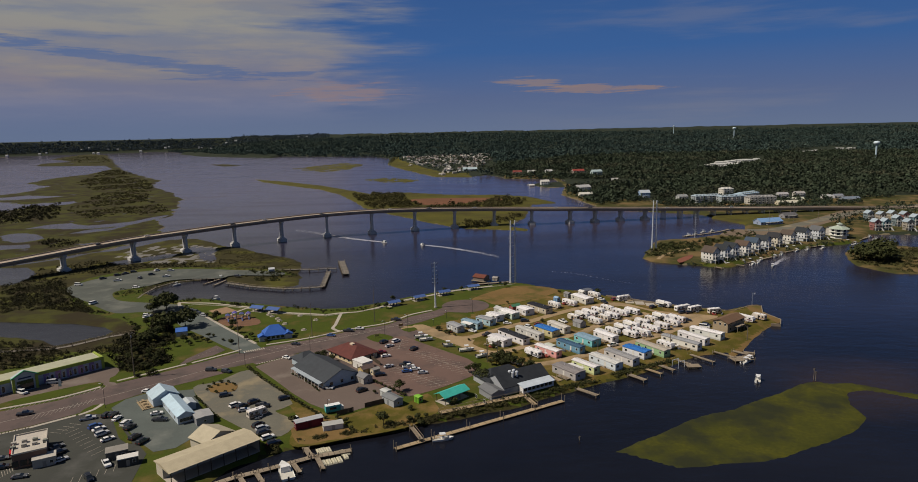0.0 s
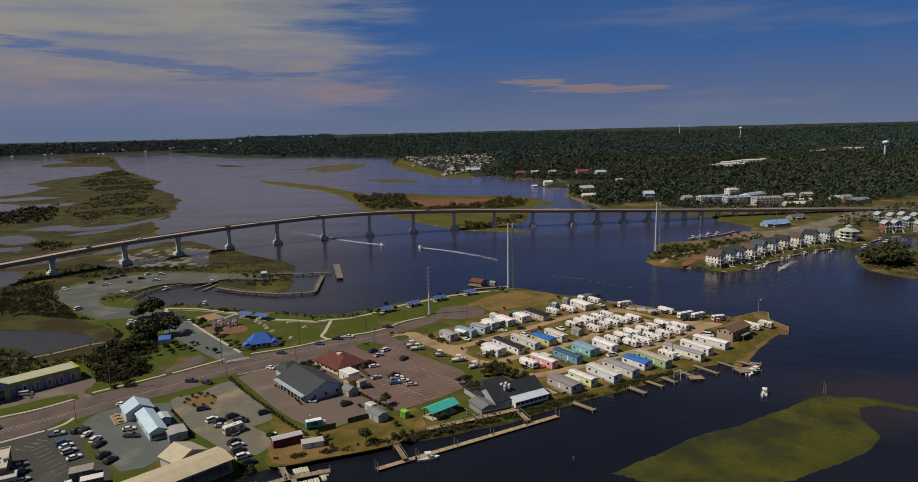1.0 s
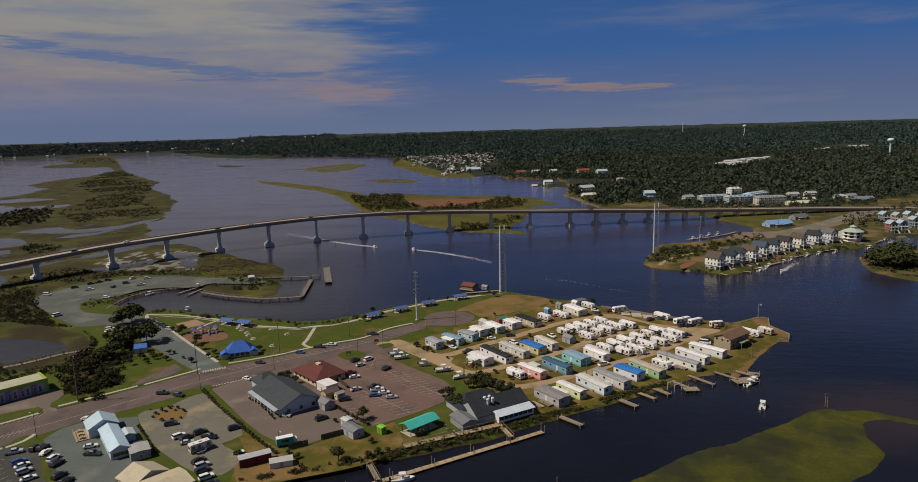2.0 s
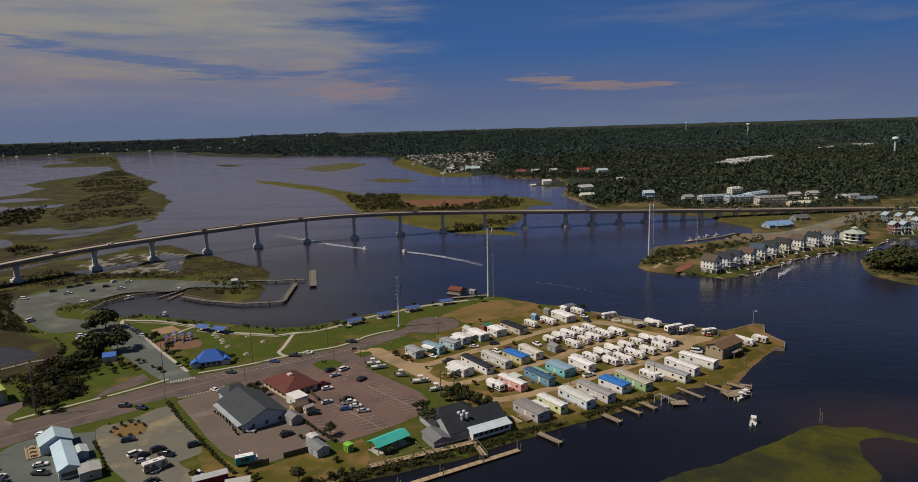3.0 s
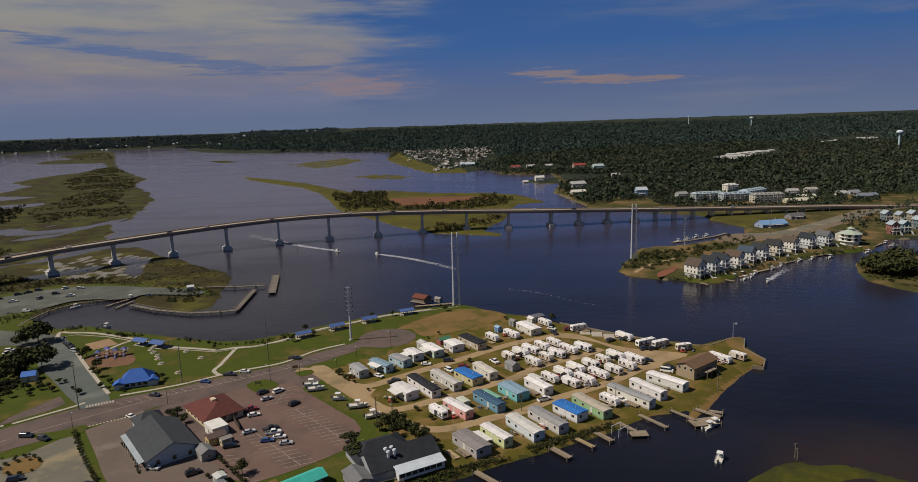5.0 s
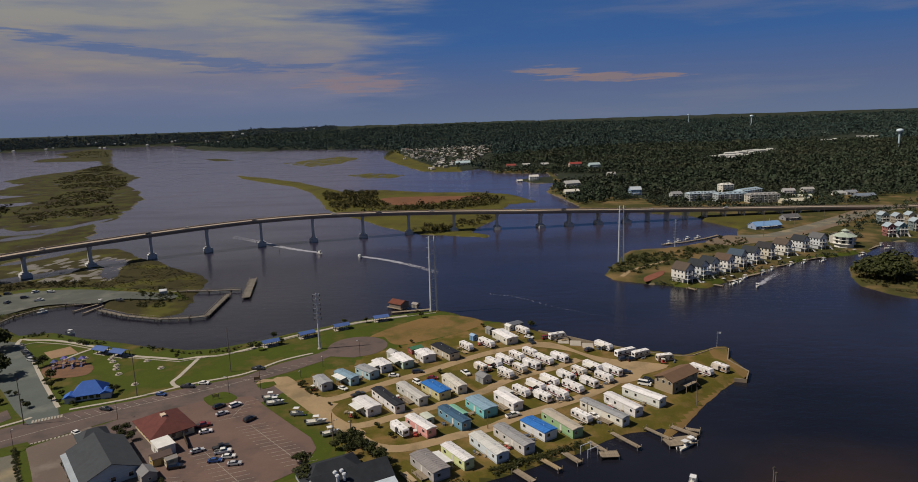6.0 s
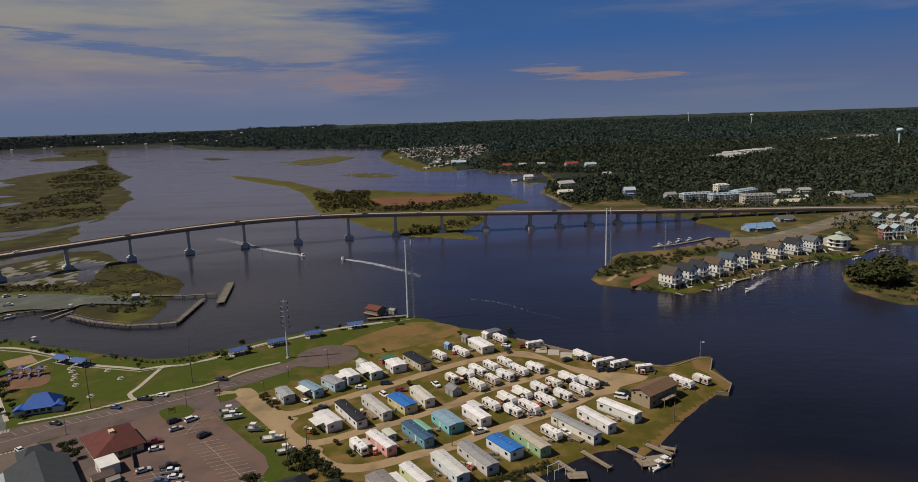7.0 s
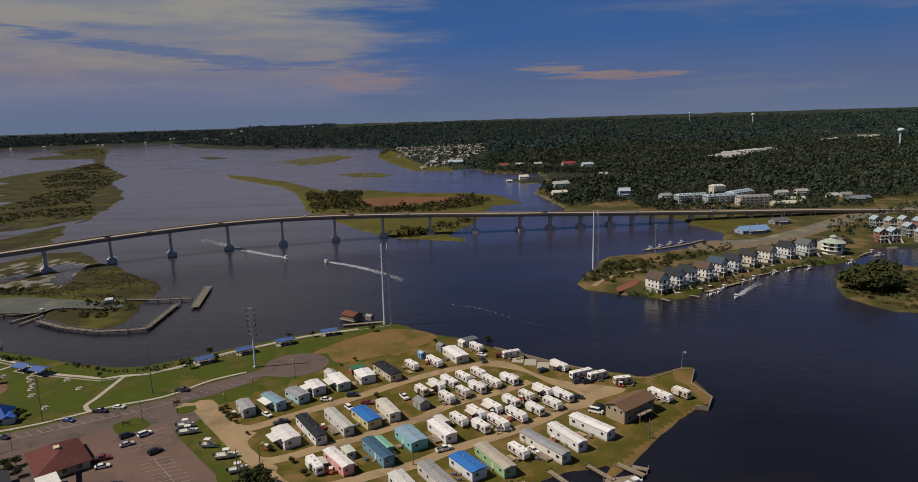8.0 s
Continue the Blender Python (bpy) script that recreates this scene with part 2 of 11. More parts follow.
GREY_LOT = material("grey_pavement", (0.15, 0.116, 0.1), (0.116, 0.091, 0.079), 0.05, 0.85, bump=0.15, fine=30, world_space=True, patch=(0.175, 0.146, 0.126), patch_at=(0.52, 0.66), patch_scale=0.06)
ASPHALT = material("asphalt", (0.112, 0.13, 0.121), (0.08, 0.093, 0.088), 0.05, 0.85, bump=0.15, fine=30, world_space=True, patch=(0.145, 0.156, 0.142), patch_at=(0.54, 0.7), patch_scale=0.05)
GRAVEL = material("gravel", (0.155, 0.148, 0.118), (0.112, 0.108, 0.09), 0.06, 0.95, bump=0.4, fine=30, world_space=True, patch=(0.23, 0.195, 0.13), patch_at=(0.5, 0.66), patch_scale=0.06)
SAND_ROAD = material("sandy_track", (0.345, 0.25, 0.145), (0.265, 0.192, 0.112), 0.09, 0.95, bump=0.3, fine=20, world_space=True, patch=(0.19, 0.145, 0.085), patch_at=(0.52, 0.7), patch_scale=0.1)
CONCRETE = material("concrete", (0.42, 0.38, 0.32), (0.33, 0.3, 0.26), 0.2, 0.85, bump=0.1, fine=14, world_space=True)
DECK_CONC = material("bridge_concrete", (0.40, 0.33, 0.26), (0.32, 0.27, 0.22), 0.06, 0.85, bump=0.1, fine=20, world_space=True)
PIER_CONC = material("pier_concrete", (0.56, 0.56, 0.55), (0.42, 0.42, 0.42), 0.15, 0.85, bump=0.1, fine=10, world_space=True)
GIRDER = material("girder_concrete", (0.33, 0.27, 0.23), (0.26, 0.21, 0.18), 0.08, 0.85, world_space=True)
LINE = material("road_paint", (0.46, 0.42, 0.36), (0.24, 0.21, 0.18), 0.8, 0.8, world_space=True)
TIMBER = material("weathered_timber", (0.30, 0.245, 0.18), (0.2, 0.165, 0.125), 0.5, 0.85, bump=0.3, vary=0.12)
NEW_TIMBER = material("tan_timber", (0.38, 0.295, 0.185), (0.28, 0.21, 0.13), 0.5, 0.8, bump=0.3, vary=0.12)
DARK_TIMBER = material("wet_timber", (0.09, 0.07, 0.05), (0.055, 0.045, 0.035), 0.6, 0.8, bump=0.3)
STEEL = material("galvanised_steel", (0.6, 0.64, 0.69), (0.48, 0.51, 0.56), 0.3, 0.5, metal=0.1)
DARK_STEEL = material("dark_steel", (0.08, 0.08, 0.085), (0.05, 0.05, 0.055), 0.5, 0.5, metal=0.5)
POLE_WOOD = material("pole_wood", (0.20, 0.17, 0.14), (0.14, 0.12, 0.1), 0.7, 0.9)
GLASS = material("window_glass", (0.02, 0.026, 0.035), (0.015, 0.02, 0.026), 1.0, 0.08, spec=0.8)
RUBBER = material("tyre_rubber", (0.022, 0.022, 0.024), (0.016, 0.016, 0.018), 3.0, 0.85)
LEAF = material("oak_foliage", (0.056, 0.062, 0.023), (0.032, 0.037, 0.014), 0.35, 0.8, island=0.4, spec=0.1)
LEAF_FAR = material("wood_foliage", (0.047, 0.063, 0.039), (0.031, 0.042, 0.028), 0.09, 0.9, island=0.3, world_space=True, spec=0.05, fine=4, patch=(0.064, 0.066, 0.043), patch_at=(0.5, 0.68), patch_scale=0.008)
# distance haze of the far woods is put into this blue-green base colour
LEAF_HAZE = material("hazed_wood_foliage", (0.046, 0.070, 0.061), (0.030, 0.048, 0.045), 0.06, 0.9, island=0.3, world_space=True, spec=0.05, fine=4, patch=(0.058, 0.076, 0.062), patch_at=(0.5, 0.66), patch_scale=0.005)
LEAF_LIGHT = material("shrub_foliage", (0.055, 0.058, 0.017), (0.034, 0.038, 0.013), 0.4, 0.85, island=0.35, spec=0.2)
BARK = material("bark", (0.11, 0.085, 0.06), (0.07, 0.055, 0.04), 1.5, 0.95, bump=0.5)
SHINGLE_DARK = material("dark_shingles", (0.038, 0.043, 0.051), (0.026, 0.029, 0.035), 0.5, 0.95, bump=0.3, fine=14, spec=0.1)
# pale blue here paints the haze over the far shore into the leaves
SHORE_HAZE_LEAF = material("hazed_shore_foliage", (0.064, 0.086, 0.096), (0.046, 0.063, 0.072), 0.03, 0.9, island=0.2, world_space=True, spec=0.05)
SCRUB = material("marsh_scrub_foliage", (0.074, 0.068, 0.029), (0.05, 0.048, 0.021), 0.02, 0.9, island=0.2, world_space=True, spec=0.05)
FOAM = material("wake_foam", (0.5, 0.5, 0.55), (0.25, 0.26, 0.32), 0.4, 0.6, world_space=True)
PARK_GRASS = material("worn_park_grass", (0.107, 0.087, 0.015), (0.065, 0.06, 0.010), 0.09, 0.95, bump=0.5, fine=16, world_space=True, patch=(0.185, 0.116, 0.047), patch_at=(0.46, 0.68), patch_scale=0.1)
BROWN_MARSH = material("brown_marsh_grass", (0.052, 0.045, 0.014), (0.03, 0.027, 0.011), 0.05, 0.95, bump=0.7, fine=8, world_space=True, patch=(0.072, 0.07, 0.014), patch_at=(0.5, 0.64), patch_scale=0.03)
TIDE_FLAT = material("wet_tidal_flat", (0.066, 0.074, 0.115), (0.055, 0.06, 0.09), 0.004, 0.5, world_space=True, stretch=(1, 3, 1), patch=(0.05, 0.055, 0.06), patch_at=(0.56, 0.66), patch_scale=0.006)
PALE_MUD = material("pale_tidal_mud", (0.21, 0.2, 0.185), (0.14, 0.132, 0.12), 0.08, 0.6, world_space=True)
ROUGH_GRASS = material("rough_dry_grass", (0.066, 0.064, 0.017), (0.043, 0.044, 0.014), 0.03, 0.95, bump=0.5, fine=14, world_space=True, patch=(0.15, 0.102, 0.045), patch_at=(0.47, 0.62), patch_scale=0.025)
BRUSH = material("dark_brush_foliage", (0.040, 0.037, 0.018), (0.024, 0.024, 0.012), 0.05, 0.9, island=0.4, world_space=True, spec=0.1)
DARK_LOT = material("dark_asphalt", (0.062, 0.064, 0.056), (0.044, 0.046, 0.041), 0.05, 0.85, bump=0.15, fine=30, world_space=True, patch=(0.085, 0.085, 0.078), patch_at=(0.54, 0.7), patch_scale=0.05)
GREY_TIMBER = material("silvered_timber", (0.21, 0.19, 0.165), (0.14, 0.125, 0.108), 0.5, 0.85, bump=0.3, vary=0.15)
GOLD_GRASS = material("golden_marsh_grass", (0.1, 0.089, 0.016), (0.062, 0.06, 0.013), 0.03, 0.95, bump=0.5, fine=14, world_space=True, patch=(0.05, 0.042, 0.014), patch_at=(0.5, 0.66), patch_scale=0.025)
RAMP_LOT = material("worn_ramp_asphalt", (0.104, 0.114, 0.102), (0.07, 0.077, 0.069), 0.04, 0.85, bump=0.15, fine=24, world_space=True, patch=(0.135, 0.14, 0.122), patch_at=(0.5, 0.68), patch_scale=0.06)


# ---- mesh building ----
class Mesh:
    """Gathers faces for one mesh."""

    def __init__(self):
        self.v, self.f, self.mi = [], [], []

    def add(self, verts, faces, mi=0):
        o = len(self.v)
        self.v += [tuple(p) for p in verts]
        self.f += [tuple(i + o for i in f) for f in faces]
        self.mi += [mi] * len(faces)
        return self

    def box(self, x0, y0, z0, x1, y1, z1, mi=0):
        return self.add([(x0, y0, z0), (x1, y0, z0), (x1, y1, z0), (x0, y1, z0), (x0, y0, z1), (x1, y0, z1), (x1, y1, z1), (x0, y1, z1)],
                        [(3, 2, 1, 0), (4, 5, 6, 7), (0, 1, 5, 4), (1, 2, 6, 5), (2, 3, 7, 6), (3, 0, 4, 7)], mi)

    def prism(self, poly, z0, z1, mi=0):
        n = len(poly)
        if sum(a[0] * b[1] - b[0] * a[1] for a, b in zip(poly, poly[1:] + poly[:1])) < 0:
            poly = poly[::-1]
        vs = [(x, y, z0) for x, y in poly] + [(x, y, z1) for x, y in poly]
        return self.add(vs, [tuple(range(n, 2 * n))] + [(i, (i + 1) % n, n + (i + 1) % n, n + i) for i in range(n)], mi)

    def profile(self, prof, x0, x1, mi=0):
        """A closed outline in y, z drawn out along x."""
        n = len(prof)
        vs = [(x0, y, z) for y, z in prof] + [(x1, y, z) for y, z in prof]
        return self.add(vs, [tuple(range(n))[::-1], tuple(range(n, 2 * n))] + [(i, (i + 1) % n, n + (i + 1) % n, n + i) for i in range(n)], mi)

    def rod(self, a, b, r0, r1=None, n=8, mi=0):
        a, b = Vector(a), Vector(b)
        r1 = r0 if r1 is None else r1
        d = (b - a).normalized()
        s = d.orthogonal().normalized()
        t = d.cross(s)
        vs = [a + (s * math.cos(k) + t * math.sin(k)) * r0 for k in (2 * math.pi * i / n for i in range(n))]
        vs += [b + (s * math.cos(k) + t * math.sin(k)) * r1 for k in (2 * math.pi * i / n for i in range(n))]
        return self.add(vs, [tuple(range(n))[::-1], tuple(range(n, 2 * n))] + [(i, (i + 1) % n, n + (i + 1) % n, n + i) for i in range(n)], mi)

    def beam(self, a, b, w, h, mi=0):
        """A square bar from a to b, w wide and h high."""
        a, b = Vector(a), Vector(b)
        d = (b - a).normalized()
        s = d.cross(Vector((0, 0, 1)))
        s = s.normalized() * w / 2 if s.length > 1e-4 else Vector((w / 2, 0, 0))
        u = s.cross(d).normalized() * h / 2
        vs = [a - s - u, a + s - u, a + s + u, a - s + u, b - s - u, b + s - u, b + s + u, b - s + u]
        return self.add(vs, [(0, 1, 2, 3), (7, 6, 5, 4), (0, 4, 5, 1), (1, 5, 6, 2), (2, 6, 7, 3), (3, 7, 4, 0)], mi)

    def data(self, name, mats, smooth=False):
        me = bpy.data.meshes.new(name)
        me.from_pydata(self.v, [], self.f)
        for m in mats if isinstance(mats, (list, tuple)) else [mats]:
            me.materials.append(m)
        me.polygons.foreach_set("material_index", self.mi)
        if smooth:
            me.polygons.foreach_set("use_smooth", [True] * len(self.f))
        me.update()
        return me


def part(name, mesh, mats, parent, label="", m=None, smooth=False):
    """One mesh object under a thing or under a part."""
    ob = new(name, mesh.data(name, mats, smooth) if isinstance(mesh, Mesh) else mesh)
    ob.parent = parent
    if m is not None:
        ob.matrix_basis = m
    return tagged(ob, label)


def thing(name, label, category, m=None, group="", kind=""):
    ob = new(name)
    ob.empty_display_size = 0.5
    if m is not None:
        ob.matrix_basis = m
    return tagged(ob, label, category, group, kind)


def solid(name, mesh, mats, label, category, group="", kind="", m=None, smooth=False):
    ob = new(name, mesh.data(name, mats, smooth))
    if m is not None:
        ob.matrix_basis = m
    return tagged(ob, label, category, group, kind)


def at(x, y, deg=0.0, z=1.3):
    return pose(x, y, z, 0, 0, deg)


def curve_of(pts, step=4.0, closed=False):
    """A smooth line through the points of the plan (Catmull-Rom)."""
    n, out = len(pts), []
    P = [np.array(p, float) for p in pts]
    for i in range(n if closed else n - 1):
        p0 = P[i - 1] if (closed or i > 0) else P[0]
        p1, p2 = P[i], P[(i + 1) % n]
        p3 = P[(i + 2) % n] if (closed or i + 2 < n) else P[-1]
        k = max(1, int(np.linalg.norm(p2 - p1) / step))
        for t in np.arange(k) / k:
            out.append(tuple(0.5 * (2 * p1 + (p2 - p0) * t + (2 * p0 - 5 * p1 + 4 * p2 - p3) * t * t + (3 * p1 - p0 - 3 * p2 + p3) * t ** 3)))
    if not closed:
        out.append(tuple(P[-1]))
    return out


def ribbon(pts, width):
    """The outline of a strip of the given width along a line."""
    P = [np.array(p, float) for p in pts]
    left, right = [], []
    for i, p in enumerate(P):
        d = P[min(i + 1, len(P) - 1)] - P[max(i - 1, 0)]
        nrm = np.array((-d[1], d[0])) / max(1e-6, np.hypot(*d)) * width / 2
        left.append(tuple(p + nrm))
        right.append(tuple(p - nrm))
    return left, right


def strip_mesh(pts, width, z0, z1, mesh=None, mi=0):
    """A strip with thickness, quad by quad. z0, z1 may be functions of the index."""
    left, right = ribbon(pts, width)
    mesh = mesh or Mesh()
    n, vs = len(pts), []
    for i in range(n):
        a = z0(i) if callable(z0) else z0
        b = z1(i) if callable(z1) else z1
        vs += [(*left[i], a), (*right[i], a), (*right[i], b), (*left[i], b)]
    fs = [(0, 1, 2, 3)[::-1], tuple(4 * (n - 1) + k for k in range(4))]
    for i in range(n - 1):
        for k in range(4):
            fs.append((4 * i + k, 4 * i + (k + 1) % 4, 4 * i + 4 + (k + 1) % 4, 4 * i + 4 + k))
    return mesh.add(vs, fs, mi)


# ---- plan of shores, in metres ----
LAND_Z = 1.3
MAIN_SHORE = [(-77, 178.8), (-73.9, 185.6), (-69.6, 190.2), (-63.5, 195.7), (-56.5, 199.3), (-47.1, 202.1), (-37.3, 204.5), (-27.4, 207.4), (-17.3, 212.2), (-4.6, 217.2), (8.7, 222.8), (22.5, 227.7), (35, 235.7), (42.7, 239.3), (53.4, 245.2), (64.5, 250.7), (76.1, 256.5), (91.4, 264.5), (104.8, 272.3), (115, 277.8), (122.9, 279.3), (129.5, 282.5), (135.5, 288.5), (146.3, 301.3), (156.5, 312.3), (166.5, 320.2), (171.9, 319.4), (177.3, 327.5), (176.2, 344.9), (180.8, 359.4), (174, 357.5), (156.6, 349.2), (145.5, 355.3), (130.6, 361.8), (115.3, 368.7), (98.4, 385.7), (86.9, 400.4), (65.7, 410.5), (53.8, 423.4), (44.5, 429.6), (32.1, 425.8), (11.8, 419.6), (-7.9, 408.9), (-26.6, 398.6), (-44, 384.7), (-60.8, 375.6), (-74.7, 374.3), (-97.2, 380.5), (-121.4, 391.1), (-137.9, 396.9), (-162.2, 408.2), (-177.5, 403.8), (-205.5, 425), (-240, 428), (-300, 400), (-420, 420), (-900, 380), (-900, 60), (-140, 60), (-95, 150)]
RAMP_SHORE = [(-210.8, 437), (-209.3, 452.4), (-202.3, 466.3), (-184.4, 470), (-173, 470.7), (-167.2, 484), (-145.3, 477.4), (-107.2, 463.2), (-131.9, 494.6), (-206.7, 512.5), (-239.2, 511.9), (-259.9, 497), (-272.6, 478.1), (-273.7, 450.6), (-252.7, 422.1), (-232.5, 402.2), (-199.5, 372.4), (-181.5, 370.7)]
POND_SCRUB = [(-330, 330), (-330, 470), (-316.3, 471.7), (-286.5, 472.2), (-259.9, 430.4), (-219.9, 385.2), (-188.8, 360.9), (-172.9, 347.9), (-155.1, 311.1), (-145.7, 301.5), (-141.5, 270), (-154.5, 279.8), (-172.1, 305.4), (-186.3, 298.9), (-204.2, 274.9)]
SAND_BANK = [(123.5, 273.2), (128.8, 281.4), (135.2, 289.1), (140.2, 295.1), (146.3, 301.8), (155.2, 311.6), (164.8, 320.7), (169.5, 319.8), (158.9, 309), (149.8, 299.1), (142.6, 289.9), (136.6, 282.4), (130.2, 275.9), (124.5, 271.2)]
NEAR_MARSH = [(-171.1, 474.6), (-161.6, 456), (-136.6, 439.7), (-115.7, 432.3), (-106, 440.3), (-110.4, 460.2), (-114.2, 480.3), (-116.1, 502.1), (-120.5, 520.8), (-135.2, 542.3), (-171, 573.1), (-188.7, 597), (-216.1, 613.7), (-233.1, 637.9), (-259.7, 662.6), (-285.2, 657.8), (-299.2, 623.8), (-311.1, 600.3), (-330.3, 591.2), (-335.2, 569.5), (-480, 440), (-800, 420), (-800, 380), (-300, 380), (-215, 420), (-206.3, 421), (-205.9, 440.6), (-200, 456), (-188.7, 463.3), (-173.9, 465.9)]
FAR_MARSH = [(-2170.4, 4007.8), (-2115.6, 4070.1), (-1892.0, 3762.7), (-1376.2, 2784.9), (-1148.7, 2343.1), (-986.5, 2051.4), (-842.8, 1817.9), (-671.6, 1558.4), (-611.8, 1381.0), (-521.8, 1240.8), (-445.3, 1105.8), (-407.1, 993.7), (-375.8, 901.7), (-360.3, 849.6), (-367.8, 822.7), (-329.1, 750.9), (-304.0, 699.4), (-372.0, 640.0), (-304.9, 643.6), (-315.8, 612.4), (-334.3, 585.1), (-355.5, 550.4), (-380.8, 543.7), (-900.0, 640.0), (-1100.0, 760.0), (-843.6, 1248.5), (-833.2, 1317.0), (-875.0, 1450.8), (-995.9, 1563.6), (-1023.1, 1741.5), (-1024.2, 1902.1), (-1077.6, 2145.2), (-1241.8, 2418.3), (-1532.5, 2495.3), (-1649.9, 2712.7), (-1624.8, 2896.9), (-1930.6, 3270.1), (-2075.1, 3698.7)]
MID_ISLAND = [(-441.8, 1524.6), (-331.7, 1409.3), (-246.7, 1301.4), (-173.5, 1177.8), (-125.7, 1097.2), (-70.4, 1117.2), (1.5, 1060.2), (87.2, 1035.3), (124.5, 1008.3), (142.9, 950.5), (154.8, 906.7), (119.4, 890.4), (107.9, 852.1), (93.4, 765.3), (74, 715.3), (70.6, 693.5), (84.3, 673.4), (81.1, 660.6), (44.7, 673.9), (19.4, 688.8), (1, 706.6), (-26, 742.8), (-49.9, 786.4), (-74, 819.8), (-116, 899.4), (-143.1, 990.6), (-176.8, 1094.4), (-238.7, 1218.9), (-320.9, 1326.3), (-400.2, 1433.7)]
GRASS_BANK_A = [(-447.6, 1935), (-403.6, 2081.6), (-341.4, 2246.3), (-251.6, 2093.9), (-260.7, 1870.3), (-321.4, 1734.9)]
GRASS_BANK_B = [(-189.1, 1429.5), (-134.3, 1486.9), (-51.1, 1392.2), (-69.8, 1329), (-129.8, 1350.6)]
GRASS_BANK_C = [(-837.6, 2343.2), (-764.7, 2339.3), (-663.7, 2185.8), (-718.2, 2151.8)]
MAINLAND = [(-4700, 2600), (-3300, 3050), (-2361.9, 3947.3), (-2113.3, 4085.8), (-1896.4, 4190.9), (-1768.3, 4246.5), (-1203.1, 3270.7), (-990.3, 3065.1), (-741.3, 2843.3), (-733.8, 3005.5), (-520.5, 2855.8), (-317.3, 2823.9), (-210.3, 2538.4), (-176.4, 2052.6), (-104.6, 1746.8), (-25.6, 1493.2), (57.6, 1459), (96.7, 1494.2), (128.9, 1397.6), (173.5, 1364.4), (227.5, 1373.2), (241.9, 1280.7), (152.9, 1212.3), (180.9, 1147), (212.3, 1147.2), (181.5, 1016.1), (191.1, 944.5), (199.5, 882.6), (201.3, 846.6), (190, 821.8), (249.2, 792.5), (299.5, 752.4), (305.5, 720.5), (318.1, 678.5), (297.6, 631.1), (260.6, 604.6), (229.7, 587.7), (190.5, 578.5), (155, 504.7), (158.1, 489.6), (172.8, 480.7), (185.5, 474), (198.8, 465.8), (215.1, 470.2), (232.3, 479.8), (249.6, 495.5), (277.3, 517), (308.5, 534.7), (338.4, 547.5), (358, 551.6), (375.2, 563.7), (396, 589.6), (520, 560), (900, 560), (4700, 560), (4700, 4900), (-4700, 4900)]
POINT_SHORE = [(201.3, 846.6), (190, 821.8), (249.2, 792.5), (299.5, 752.4), (305.5, 720.5), (318.1, 678.5), (297.6, 631.1), (260.6, 604.6), (229.7, 587.7), (190.5, 578.5), (155, 504.7), (158.1, 489.6), (172.8, 480.7), (185.5, 474), (198.8, 465.8), (215.1, 470.2), (232.3, 479.8), (249.6, 495.5), (277.3, 517), (308.5, 534.7), (338.4, 547.5), (358, 551.6), (375.2, 563.7), (396, 589.6), (424.3, 593.2), (620, 560), (900, 560), (900, 860), (582.3, 898.6), (412.5, 858.5), (308.5, 873.3), (253.5, 920.6)]
TOWN_MARSH = [(-176.4, 2052.6), (-104.6, 1746.8), (-24.8, 1476), (57.4, 1442.5), (58.8, 1547.2), (-9.4, 1596.5), (-96.1, 1949.1), (-186.9, 2476)]
CREEK_BANK = [(125.5, 1383.5), (172.1, 1350.1), (225.4, 1358.7), (210.7, 1137.1), (181.5, 1016.1), (190, 937.7), (198.4, 876.7), (200.2, 841.2), (249.2, 792.5), (289.6, 836.3), (305.4, 886.8), (246, 889.5), (214.1, 959.9), (226.4, 1198.3), (238.4, 1450.9), (181.3, 1441), (130.6, 1462.4)]
CANAL_BANK = [(-69.1, 188.3), (-56.2, 198.1), (-37.1, 203.2), (-17.3, 210.8), (-4.6, 215.7), (22.3, 226.1), (42.4, 237.5), (64.1, 248.8), (90.7, 262.3), (104, 270.1), (104.3, 274.7), (77.3, 260.6), (54.2, 248.9), (35.6, 239.8), (23, 232.6), (-4.6, 222.2), (-27.9, 212.5), (-45.8, 206.4), (-62.6, 200.1), (-68.8, 194)]
OAK_ISLAND = [(322.7, 508.4), (306.3, 476.9), (299.5, 459.4), (302.6, 446.5), (307.1, 434.2), (311, 428.1), (460, 395), (600, 380), (700, 430), (460, 470), (381.9, 531.5), (354.8, 535.7)]
GRASS_ISLAND = [(48.0, 189.6), (54.1, 193.2), (63.7, 198.9), (74.1, 205.9), (83.7, 211.9), (94.4, 217.1), (103.2, 219.6), (115.7, 227.4), (128.5, 234.5), (140.9, 242.1), (149.3, 244.0), (154.1, 241.7), (161.4, 241.8), (169.9, 236.2), (175.8, 231.0), (187.5, 227.8), (180.4, 218.3), (170.6, 226.7), (162.4, 232.0), (154.7, 230.2), (150.5, 220.5), (148.7, 207.4), (138.4, 197.9), (124.0, 190.8), (113.5, 186.2), (105.6, 182.1), (96.6, 179.3), (86.9, 178.4), (75.6, 177.7), (68.1, 177.4), (61.8, 180.7), (55.8, 185.6)]
GOLD_MARSH = [(297, 721.1), (337.2, 736.3), (371.1, 729.3), (380.2, 724.3), (336.3, 671.3), (313.3, 666.5), (305.2, 700.4)]
